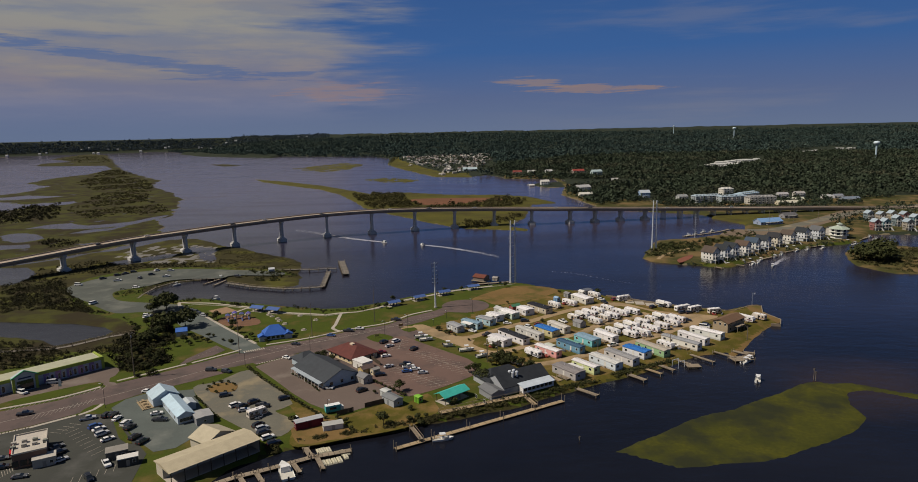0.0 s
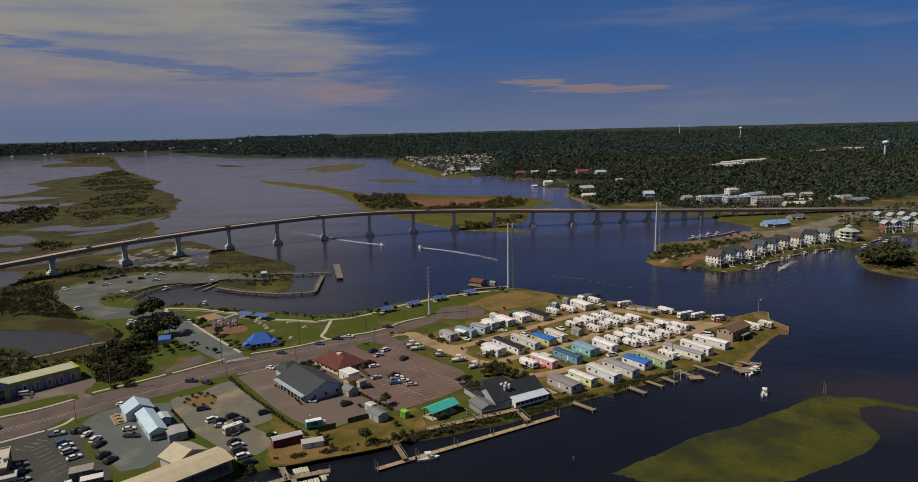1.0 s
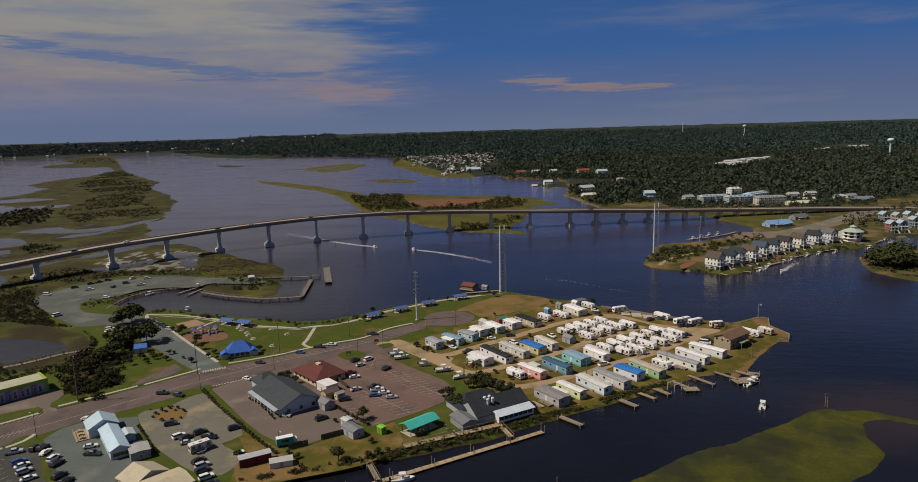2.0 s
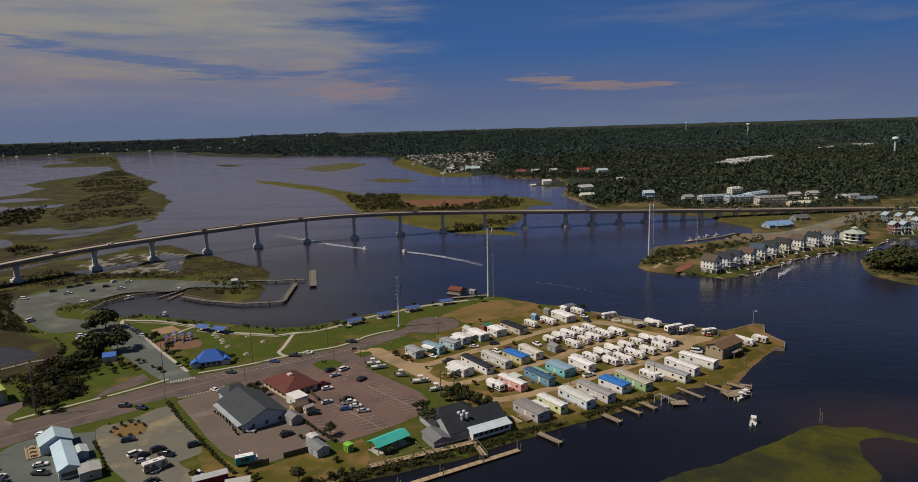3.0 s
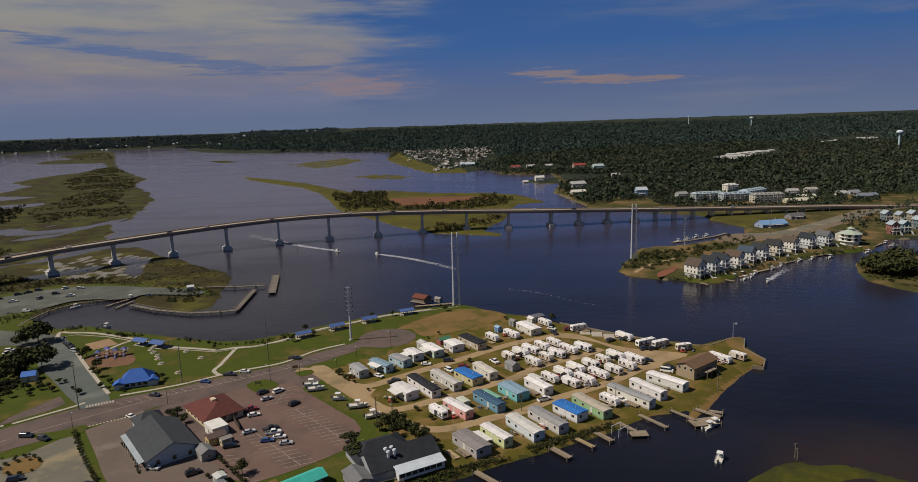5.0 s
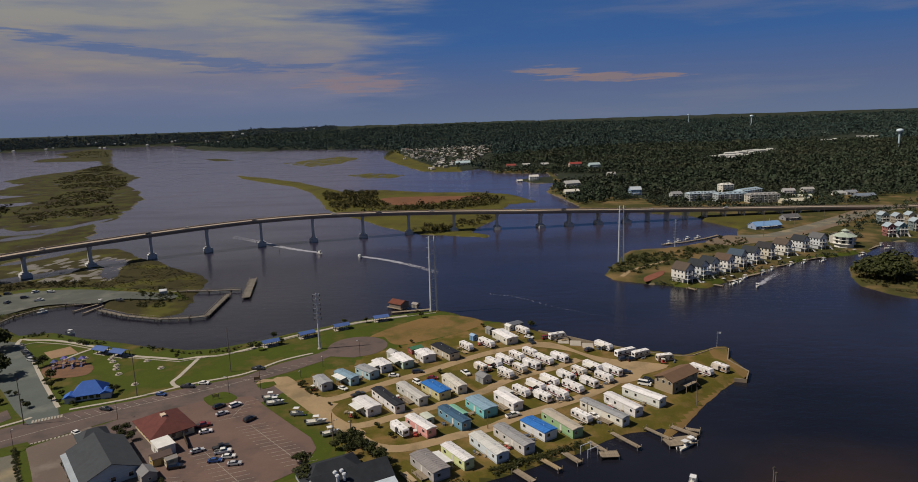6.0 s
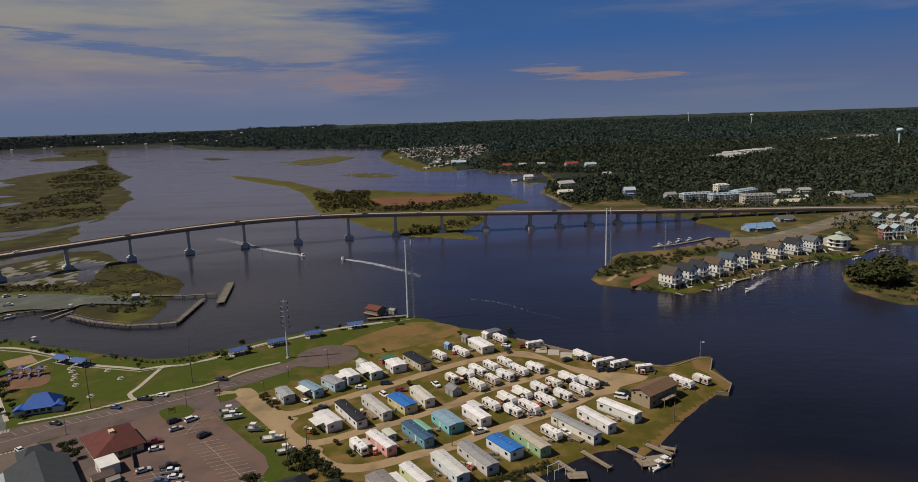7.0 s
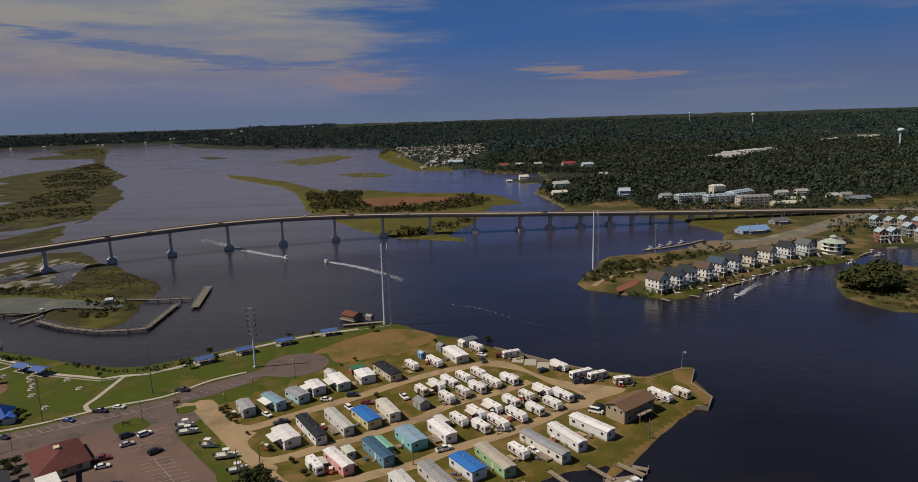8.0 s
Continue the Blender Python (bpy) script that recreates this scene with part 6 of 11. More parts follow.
def travel_trailer(L, tone, stripe, label, awning):
    """A camping trailer with rounded nose: x along its length."""
    t = thing("travel_trailer", label, "travel trailer", None, "trailers of the park")
    W, z0, z1 = 2.5, 0.65, 3.15
    prof = [(-L / 2, z0), (L / 2 - 0.5, z0), (L / 2, z0 + 0.7), (L / 2 - 0.1, z0 + 1.6), (L / 2 - 0.7, z1), (-L / 2 + 0.25, z1), (-L / 2, z1 - 0.3)]
    n = len(prof)
    vs = [(x, -W / 2, z) for x, z in prof] + [(x, W / 2, z) for x, z in prof]
    part("body", Mesh().add(vs, [tuple(range(n)), tuple(range(n, 2 * n))[::-1]] + [(i, n + i, n + (i + 1) % n, (i + 1) % n) for i in range(n)]), paint(tone, "siding", 0.4), t)
    part("roof_skin", Mesh().box(-L / 2 + 0.3, -W / 2 + 0.06, z1, L / 2 - 0.75, W / 2 - 0.06, z1 + 0.05), paint((0.78, 0.765, 0.775), "roof"), t, "off-white membrane roof")
    part("air_conditioner", Mesh().box(-0.6, -0.4, z1 + 0.05, 0.5, 0.4, z1 + 0.38), paint((0.75, 0.74, 0.71), "trim"), t)
    for k in (-0.3, 0.28):
        part("roof_vent", Mesh().box(L * k - 0.25, -0.25, z1 + 0.05, L * k + 0.25, 0.25, z1 + 0.2), paint((0.6, 0.6, 0.58), "trim"), t)
    for s in (-1, 1):
        part("stripe", Mesh().box(-L / 2 + 0.1, s * W / 2, 0.95, L / 2 - 0.45, s * (W / 2 + 0.02), 1.55), paint(stripe, "trim"), t)
        for k in (-0.36, -0.1, 0.3):
            window(t, L * k, s * W / 2, 1.75, 0.9, 0.65, "+y" if s > 0 else "-y", (0.1, 0.1, 0.1))
        for wx in (-0.75, 0.15):
            w = part("wheel", Mesh().rod((wx - 0.3, s * (W / 2 - 0.22), 0.35), (wx - 0.3, s * (W / 2 + 0.02), 0.35), 0.35, 0.35, 12), RUBBER, t)
    part("door", Mesh().box(L * 0.12 - 0.33, -W / 2 - 0.03, z0 + 0.1, L * 0.12 + 0.33, -W / 2, z0 + 2.0), paint((0.66, 0.65, 0.6), "door"), t)
    part("slide_out", Mesh().box(-L * 0.05, W / 2, z0 + 0.3, L * 0.3, W / 2 + 0.75, z1 - 0.35), paint(tone, "siding", 0.4), t)
    window(t, -L / 2, 0, 1.7, 1.3, 0.7, "-x", (0.1, 0.1, 0.1))
    part("drawbar", Mesh().beam((L / 2 - 0.4, 0.5, 0.5), (L / 2 + 1.1, 0, 0.5), 0.09, 0.1).beam((L / 2 - 0.4, -0.5, 0.5), (L / 2 + 1.1, 0, 0.5), 0.09, 0.1).rod((L / 2 + 0.9, 0, 0), (L / 2 + 0.9, 0, 0.5), 0.05, 0.05, 6), DARK_STEEL, t)
    if awning:
        a = part("awning", Mesh().add([(-L * 0.3, -W / 2 - 0.03, 2.85), (L * 0.22, -W / 2 - 0.03, 2.85), (L * 0.22, -W / 2 - 2.3, 2.4), (-L * 0.3, -W / 2 - 2.3, 2.4), (-L * 0.3, -W / 2 - 0.03, 2.88), (L * 0.22, -W / 2 - 0.03, 2.88), (L * 0.22, -W / 2 - 2.3, 2.43), (-L * 0.3, -W / 2 - 2.3, 2.43)],
                                      [(3, 2, 1, 0), (4, 5, 6, 7), (0, 1, 5, 4), (2, 3, 7, 6), (1, 2, 6, 5), (3, 0, 4, 7)]), paint(awning, "canvas"), t, "open canvas awning")
        for px in (-L * 0.29, L * 0.21):
            part("strut", Mesh().rod((px, -W / 2 - 2.25, 0), (px, -W / 2 - 2.25, 2.4), 0.03, 0.03, 5), STEEL, a)
    return t


RV_KINDS = [
    travel_trailer(8.6, (0.77, 0.755, 0.76), (0.35, 0.3, 0.25), "off-white travel trailer with tan stripe and slide-out", None),
    travel_trailer(9.6, (0.8, 0.79, 0.81), (0.12, 0.13, 0.16), "white travel trailer with dark stripe and open awning", (0.62, 0.6, 0.55)),
    travel_trailer(7.4, (0.6, 0.55, 0.49), (0.3, 0.2, 0.14), "beige travel trailer with brown stripe", None),
    travel_trailer(10.4, (0.78, 0.77, 0.785), (0.2, 0.12, 0.14), "long white travel trailer with dark red stripe", None),
]
RV_USED = set()


def put_trailer(kind, x, y, deg):
    k = RV_KINDS[kind]
    m = at(x, y, deg, LAND_Z)
    clutter(x, y, deg, 1.5)
    if kind not in RV_USED:
        RV_USED.add(kind)
        k.matrix_basis = m
        return k
    return copy_thing(k, m)


def shed(x, y, deg, L, W, h, wall, roof, label, z=None, name="shed", pitch=0.5, door=True):
    """A small gabled outbuilding."""
    t = thing(name, label, "shed", at(x, y, deg, LAND_Z if z is None else z))
    part("wall", Mesh().profile([(-W / 2, 0), (W / 2, 0), (W / 2, h), (0, h + pitch * W / 2), (-W / 2, h)], -L / 2, L / 2), paint(wall), t)
    o, q = 0.2, pitch * (W / 2 + 0.2)
    part("roof", Mesh().profile([(-W / 2 - o, h - pitch * o), (0, h + pitch * W / 2), (W / 2 + o, h - pitch * o), (W / 2 + o, h - pitch * o + 0.14), (0, h + pitch * W / 2 + 0.14), (-W / 2 - o, h - pitch * o + 0.14)], -L / 2 - o, L / 2 + o), paint(roof, "roof"), t)
    if door:
        part("door", Mesh().box(-0.6, -W / 2 - 0.05, 0.02, 0.6, -W / 2, min(2.1, h - 0.2)), paint(tuple(c * 0.6 for c in wall), "door"), t)
        window(t, L / 2, 0, 1.0, 0.8, 0.7, "+x")
        window(t, -L / 2, 0, 1.0, 0.8, 0.7, "-x")
    return t


# ---- what lies about in the yards ----
def yard_kinds():
    tb = Mesh().box(-0.9, -0.38, 0.7, 0.9, 0.38, 0.76).box(-0.9, -0.8, 0.42, 0.9, -0.55, 0.47).box(-0.9, 0.55, 0.42, 0.9, 0.8, 0.47)
    for x in (-0.6, 0.6):
        tb.beam((x, -0.7, 0), (x, 0.3, 0.72), 0.08, 0.08).beam((x, 0.7, 0), (x, -0.3, 0.72), 0.08, 0.08)
    bins = Mesh().box(-0.5, -0.3, 0, 0.5, 0.3, 0.55).box(-0.53, -0.33, 0.55, 0.53, 0.33, 0.65).rod((0.95, 0.1, 0), (0.95, 0.1, 0.9), 0.26, 0.3, 10).rod((0.95, 0.1, 0.9), (0.95, 0.1, 0.98), 0.32, 0.2, 10)
    deck = Mesh()
    for k in range(9):
        deck.box(-1.8, -1.1 + 0.25 * k, 0.25, 1.8, -0.87 + 0.25 * k, 0.31)
    for x in (-1.7, 0, 1.7):
        deck.box(x - 0.06, -1.1, 0.0, x + 0.06, 1.1, 0.25).box(x - 0.05, -1.1, 0.3, x + 0.05, -1.0, 1.1)
    deck.box(-1.8, -1.1, 1.05, 1.8, -1.0, 1.13)
    cart = Mesh().box(-1.1, -0.55, 0.3, 1.1, 0.55, 0.55, 0).box(-0.9, -0.5, 0.55, -0.3, 0.5, 1.05, 0).box(0.6, -0.5, 0.55, 1.05, 0.5, 0.9, 0).box(-1.0, -0.6, 1.85, 0.7, 0.6, 1.92, 1)
    for x, y in ((-0.95, -0.5), (-0.95, 0.5), (0.65, -0.5), (0.65, 0.5)):
        cart.rod((x, y, 0.5), (x, y, 1.86), 0.03, 0.03, 5, 1).rod((x, y - 0.1, 0.22), (x, y + 0.1, 0.22), 0.22, 0.22, 10, 2)
    stack = Mesh()
    for k in range(5):
        stack.beam((-0.9 + 0.02 * k, -0.3 + 0.15 * k, 0.09), (0.9 + 0.05 * k, -0.3 + 0.15 * k, 0.09), 0.14, 0.16).beam((-0.7, -0.25 + 0.14 * k, 0.26), (0.8, -0.28 + 0.14 * k, 0.26), 0.13, 0.14)
    return [("picnic_table", tb, [TIMBER], "weathered timber picnic table on the grass", "table"),
            ("storage_bin", bins, [paint((0.14, 0.16, 0.2), "plastic")], "dark storage box and bin beside a trailer", "bin"),
            ("small_deck", deck, [NEW_TIMBER], "low timber deck with a rail beside a trailer", "deck"),
            ("golf_cart", cart, [paint((0.55, 0.1, 0.08), "car"), paint((0.7, 0.69, 0.66), "trim"), RUBBER], "red golf cart with a pale roof", "golf cart"),
            ("lumber_pile", stack, [TIMBER], "pile of old timber on the grass", "lumber")]


YARD, YARD_RS = yard_kinds(), np.random.RandomState(17)
YARD_MESH = [m.data(n, mats) for n, m, mats, lab, cat in YARD]


def clutter(x, y, deg, reach, count=2):
    """A few loose things in the yard along one side of a home."""
    for k in range(count):
        j = int(YARD_RS.choice(5, p=[0.3, 0.27, 0.2, 0.08, 0.15]))
        n, _, _, lab, cat = YARD[j]
        u, q = YARD_RS.uniform(-3.2, 3.2), reach + YARD_RS.uniform(0.5, 1.5) * (1.6 if j == 2 else 1.0)
        c, s2 = math.cos(radians(deg)), math.sin(radians(deg))
        if j == 2:
            q = reach + 1.5
        o = new(n, YARD_MESH[j])
        o.matrix_basis = at(x + u * c + q * s2, y + u * s2 - q * c, deg + (0 if j == 2 else YARD_RS.uniform(-40, 40)), LAND_Z + (0.09 if j != 2 else 0.02))
        tagged(o, lab, cat, "loose things in the yards")


mobile_home(1.3, 322.4, -56.4, 10.0, 4.5, (0.46, 0.48, 0.5), (0.34, 0.35, 0.37), "grey mobile home with shrubs in front", 0, 0)
mobile_home(10.2, 327.7, -46.1, 12.0, 4.1, (0.42, 0.6, 0.68), (0.24, 0.36, 0.46), "light blue mobile home with grey blue roof", 0, -1)
mobile_home(18.0, 333.0, -45.9, 10.3, 4.9, (0.42, 0.6, 0.68), (0.34, 0.35, 0.37), "pale blue mobile home with ribbed grey roof", 0, 0)
mobile_home(23.5, 339.9, -55.2, 9.0, 5.3, (0.77, 0.755, 0.77), (0.78, 0.765, 0.775), "white mobile home with wide metal awning", 0, -1)
mobile_home(31.9, 345.2, -58.1, 12.0, 5.3, (0.55, 0.68, 0.58), (0.78, 0.765, 0.775), "pale green and white mobile home", 0, -1)
mobile_home(41.7, 350.6, -61.3, 9.0, 6.2, (0.77, 0.755, 0.77), (0.78, 0.765, 0.775), "white cabin with broad pale roof", 0, 0)
mobile_home(50.5, 355.2, -56.3, 16.2, 5.2, (0.5, 0.45, 0.36), (0.035, 0.037, 0.045), "dark-roofed mobile home with tan walls", 0, 0)
mobile_home(79.1, 373.3, -62.5, 14.1, 6.2, (0.66, 0.64, 0.58), (0.78, 0.765, 0.775), "long off-white mobile home with white roof", 0, 0)
mobile_home(22.7, 299.0, -52.6, 11.5, 5.7, (0.77, 0.755, 0.77), (0.78, 0.765, 0.775), "white mobile home with wide flat carport", 0, -1)
mobile_home(30.0, 304.1, -56.8, 19.8, 4.0, (0.77, 0.755, 0.77), (0.035, 0.037, 0.045), "white mobile home with black roof", 0, 0)
mobile_home(38.7, 309.2, -56.7, 18.2, 3.7, (0.6, 0.6, 0.58), (0.52, 0.51, 0.49), "pale grey mobile home with grey roof", -1, 0)
mobile_home(48.0, 312.2, -54.7, 13.1, 5.4, (0.62, 0.56, 0.32), (0.04, 0.17, 0.5), "pale yellow mobile home with bright blue roof", 0, 0)
mobile_home(55.1, 317.8, -61.3, 14.0, 4.1, (0.66, 0.64, 0.58), (0.6, 0.57, 0.52), "off-white mobile home with weathered white roof", -1, 0)
mobile_home(43.8, 281.8, -52.6, 13.7, 3.7, (0.72, 0.36, 0.34), (0.78, 0.765, 0.775), "pink mobile home with white roof", 1, 0)
mobile_home(55.4, 287.4, -56.3, 15.5, 3.7, (0.16, 0.32, 0.45), (0.06, 0.12, 0.2), "slate blue mobile home with dark blue roof", 1, 0)
mobile_home(65.3, 296.1, -58.3, 12.5, 6.0, (0.2, 0.52, 0.55), (0.24, 0.36, 0.46), "turquoise mobile home with blue grey roof", 0, 0)
mobile_home(75.5, 300.5, -58.7, 12.9, 4.3, (0.77, 0.755, 0.77), (0.78, 0.765, 0.775), "white mobile home with small blue awning", -1, 0)
mobile_home(56.7, 260.3, -55.1, 13.0, 3.7, (0.62, 0.68, 0.36), (0.78, 0.765, 0.775), "lime green mobile home with white roof", 0, 0)
mobile_home(66.7, 265.5, -59.0, 16.3, 4.5, (0.6, 0.66, 0.72), (0.62, 0.62, 0.6), "pale blue white mobile home by the water", 1, 0)
mobile_home(75.2, 270.7, -58.1, 17.2, 4.3, (0.6, 0.58, 0.57), (0.3, 0.3, 0.31), "pale mobile home with grey roof and deck", 0, 0)
mobile_home(84.1, 277.2, -54.5, 12.3, 5.4, (0.68, 0.7, 0.74), (0.04, 0.17, 0.5), "white mobile home with bright blue roof", 1, 0)
mobile_home(92.5, 280.8, -60.2, 17.4, 4.2, (0.3, 0.47, 0.26), (0.5, 0.45, 0.38), "green mobile home with weathered pale roof", 0, 0)
mobile_home(108.8, 288.7, -53.9, 19.9, 3.7, (0.66, 0.64, 0.58), (0.34, 0.35, 0.37), "long beige mobile home with dark grey roof", -1, 0)
mobile_home(116.9, 294.5, -59.5, 16.0, 3.7, (0.77, 0.755, 0.77), (0.78, 0.765, 0.775), "white mobile home with white roof by the bank", 0, 0)
mobile_home(126.4, 301.4, -50.5, 16.4, 4.3, (0.66, 0.68, 0.66), (0.78, 0.765, 0.775), "long pale mobile home with white roof", 0, 0)
mobile_home(48.3, 255.0, -55.8, 13.9, 5.9, (0.42, 0.4, 0.4), (0.27, 0.25, 0.25), "weathered grey brown mobile home at the park's end", -1, 1)
put_trailer(1, 36.6, 280.3, 123.6)
put_trailer(0, 60.4, 361.9, -56.4)
put_trailer(3, 70.0, 365.9, -56.4)
put_trailer(2, 66.2, 335.4, 123.6)
put_trailer(0, 81.2, 309.0, -56.4)
put_trailer(1, 87.5, 314.2, -56.4)
put_trailer(0, 88.7, 304.1, 123.6)
put_trailer(3, 95.0, 306.4, -56.4)
put_trailer(1, 93.5, 318.9, -56.4)
put_trailer(0, 100.5, 323.6, 123.6)
put_trailer(3, 101.7, 312.1, -56.4)
put_trailer(2, 106.8, 327.6, -56.4)
put_trailer(0, 108.7, 316.4, 123.6)
put_trailer(1, 113.4, 332.5, -56.4)
put_trailer(0, 115.7, 320.7, -56.4)
put_trailer(3, 120.3, 328.0, 123.6)
put_trailer(1, 72.1, 339.6, -56.4)
put_trailer(0, 76.5, 327.9, -56.4)
put_trailer(3, 76.9, 343.5, 123.6)
put_trailer(2, 82.7, 332.7, -56.4)
put_trailer(0, 82.7, 347.4, -56.4)
put_trailer(1, 88.0, 337.3, 123.6)
put_trailer(0, 89.0, 351.5, -56.4)
put_trailer(3, 94.2, 342.2, -56.4)
put_trailer(1, 101.1, 344.6, 123.6)
put_trailer(0, 100.4, 285.9, -56.4)
put_trailer(3, 156.7, 325.4, -56.4)
put_trailer(2, 165.1, 327.4, 123.6)
put_trailer(0, 88.6, 382.9, -56.4)
put_trailer(1, 123.4, 357.4, -56.4)
put_trailer(0, 104.3, 372.9, 20.0)
put_trailer(3, 131.1, 348.2, 25.0)
put_trailer(0, 137.3, 345.9, 25.0)
put_trailer(2, 146.2, 340.3, 10.0)
shed(67.0, 323.4, -56.4, 5.5, 4.2, 2.7, (0.36, 0.37, 0.38), (0.25, 0.25, 0.26), "grey garden shed with dark doors", name="shed", pitch=0.5, door=True)
shed(27.0, 352.9, -56.4, 5, 4, 3, (0.5, 0.5, 0.48), (0.4, 0.4, 0.4), "small pale grey shed", name="shed", pitch=0.5, door=True)
shed(36.7, 359.8, 33.6, 6, 3.5, 2.3, (0.34, 0.1, 0.09), (0.07, 0.2, 0.12), "red shed with green roof", name="shed", pitch=0.5, door=True)
shed(63.9, 374.8, -56.4, 3.2, 2.6, 2.5, (0.2, 0.36, 0.6), (0.3, 0.45, 0.65), "small bright blue shed", name="shed", pitch=0.5, door=True)
shed(72.3, 384.2, -56.4, 4, 3.2, 2.6, (0.3, 0.31, 0.32), (0.2, 0.2, 0.2), "small dark grey shed", name="shed", pitch=0.5, door=True)
shed(84.9, 391.8, 33.6, 8, 5, 2.5, (0.3, 0.31, 0.33), (0.14, 0.15, 0.18), "dark metal-roofed open shed", name="shed", pitch=0.15, door=True)
shed(82.3, 389.0, -56.4, 4, 3, 2.3, (0.7, 0.7, 0.68), (0.72, 0.71, 0.69), "white lean-to by the trailers", name="shed", pitch=0.5, door=True)
shed(56.5, 291.9, -56.4, 9, 3.2, 2.5, (0.2, 0.4, 0.35), (0.24, 0.5, 0.38), "green-roofed annex of the blue home", name="shed", pitch=0.2, door=True)
shed(45.7, 288.1, -56.4, 5, 3, 2.4, (0.55, 0.6, 0.5), (0.6, 0.64, 0.56), "pale green carport roof", name="shed", pitch=0.1, door=True)
shed(75.1, 308.0, -56.4, 6, 3, 2.6, (0.6, 0.6, 0.58), (0.6, 0.6, 0.58), "pale annex with white roof", name="shed", pitch=0.12, door=True)


# ---- cars, boats ----
def car_model(kind, col, label):
    """x forward. Body from side outlines, glass house, wheels, lamps."""
    t = thing("car" if kind not in ("pickup",) else "pickup_truck", label, "car" if kind != "pickup" else "pickup truck", None, "parked cars")
    dims = {"sedan": (4.6, 1.8, 0.95, 1.45), "suv": (4.8, 1.92, 1.08, 1.78), "pickup": (5.6, 1.95, 1.12, 1.85), "van": (5.3, 2.0, 1.2, 2.1)}[kind]
    L, W, hb, hr = dims
    x0, x1 = -L / 2, L / 2
    lower = [(x0, 0.35), (x1 - 0.1, 0.35), (x1, 0.6), (x1 - 0.15, hb - 0.12), (x1 - 1.0, hb), (x0 + 0.15, hb), (x0, hb - 0.25)]
    n = len(lower)

    def hull(prof, w0, w1):
        vs = []
        for s in (-1, 1):
            vs += [(x, s * (w0 if z < hb - 0.05 else w1), z) for x, z in prof]
        k = len(prof)
        return Mesh().add(vs, [tuple(range(k)), tuple(range(k, 2 * k))[::-1]] + [(i, k + i, k + (i + 1) % k, (i + 1) % k) for i in range(k)])

    part("body", hull(lower, W / 2, W / 2 - 0.06), paint(col, "car"), t)
    ca, cb, ra, rb = {"sedan": (x0 + 0.55, x1 - 1.15, x0 + 1.15, x1 - 2.0), "suv": (x0 + 0.1, x1 - 1.15, x0 + 0.4, x1 - 1.85), "pickup": (x0 + 1.95, x1 - 1.35, x0 + 2.15, x1 - 2.0), "van": (x0 + 0.05, x1 - 0.75, x0 + 0.2, x1 - 1.5)}[kind]
    w1, w2 = W / 2 - 0.08, W / 2 - 0.26
    vs = [(ca, -w1, hb), (cb, -w1, hb), (cb, w1, hb), (ca, w1, hb), (ra, -w2, hr - 0.08), (rb, -w2, hr - 0.08), (rb, w2, hr - 0.08), (ra, w2, hr - 0.08)]
    part("glasshouse", Mesh().add(vs, [(0, 1, 5, 4), (1, 2, 6, 5), (2, 3, 7, 6), (3, 0, 4, 7)]), GLASS, t)
    part("roof", Mesh().add([(ra - 0.06, -w2 - 0.03, hr - 0.09), (rb + 0.06, -w2 - 0.03, hr - 0.09), (rb + 0.06, w2 + 0.03, hr - 0.09), (ra - 0.06, w2 + 0.03, hr - 0.09), (ra + 0.1, -w2 + 0.1, hr), (rb - 0.1, -w2 + 0.1, hr), (rb - 0.1, w2 - 0.1, hr), (ra + 0.1, w2 - 0.1, hr)],
                            [(3, 2, 1, 0), (4, 5, 6, 7), (0, 1, 5, 4), (1, 2, 6, 5), (2, 3, 7, 6), (3, 0, 4, 7)]), paint(col, "car"), t)
    if kind == "pickup":
        part("cargo_bed", Mesh().box(x0 + 0.12, -W / 2 + 0.16, hb, x0 + 1.85, W / 2 - 0.16, hb + 0.02), DARK_STEEL, t, "dark open cargo bed")
    for s in (-1, 1):
        for wx in (x0 + 0.85, x1 - 0.9):
            w = part("wheel", Mesh().rod((wx, s * (W / 2 - 0.22), 0.34), (wx, s * (W / 2 + 0.01), 0.34), 0.34, 0.34, 12), RUBBER, t)
        part("headlight", Mesh().box(x1 - 0.2, s * W * 0.36 - 0.2, 0.66, x1 - 0.04, s * W * 0.36 + 0.2, 0.82), paint((0.75, 0.75, 0.72), "lens", 0.2), t)
        part("tail_light", Mesh().box(x0 - 0.02, s * W * 0.4 - 0.12, 0.65, x0 + 0.1, s * W * 0.4 + 0.12, 0.9), paint((0.35, 0.02, 0.02), "lens", 0.3), t)
    return t


CAR_COL = {"white": (0.78, 0.78, 0.77), "black": (0.012, 0.012, 0.014), "silver": (0.45, 0.46, 0.48), "grey": (0.13, 0.135, 0.145), "red": (0.22, 0.02, 0.02), "blue": (0.03, 0.08, 0.26), "dark": (0.03, 0.034, 0.045)}
CARS = {}


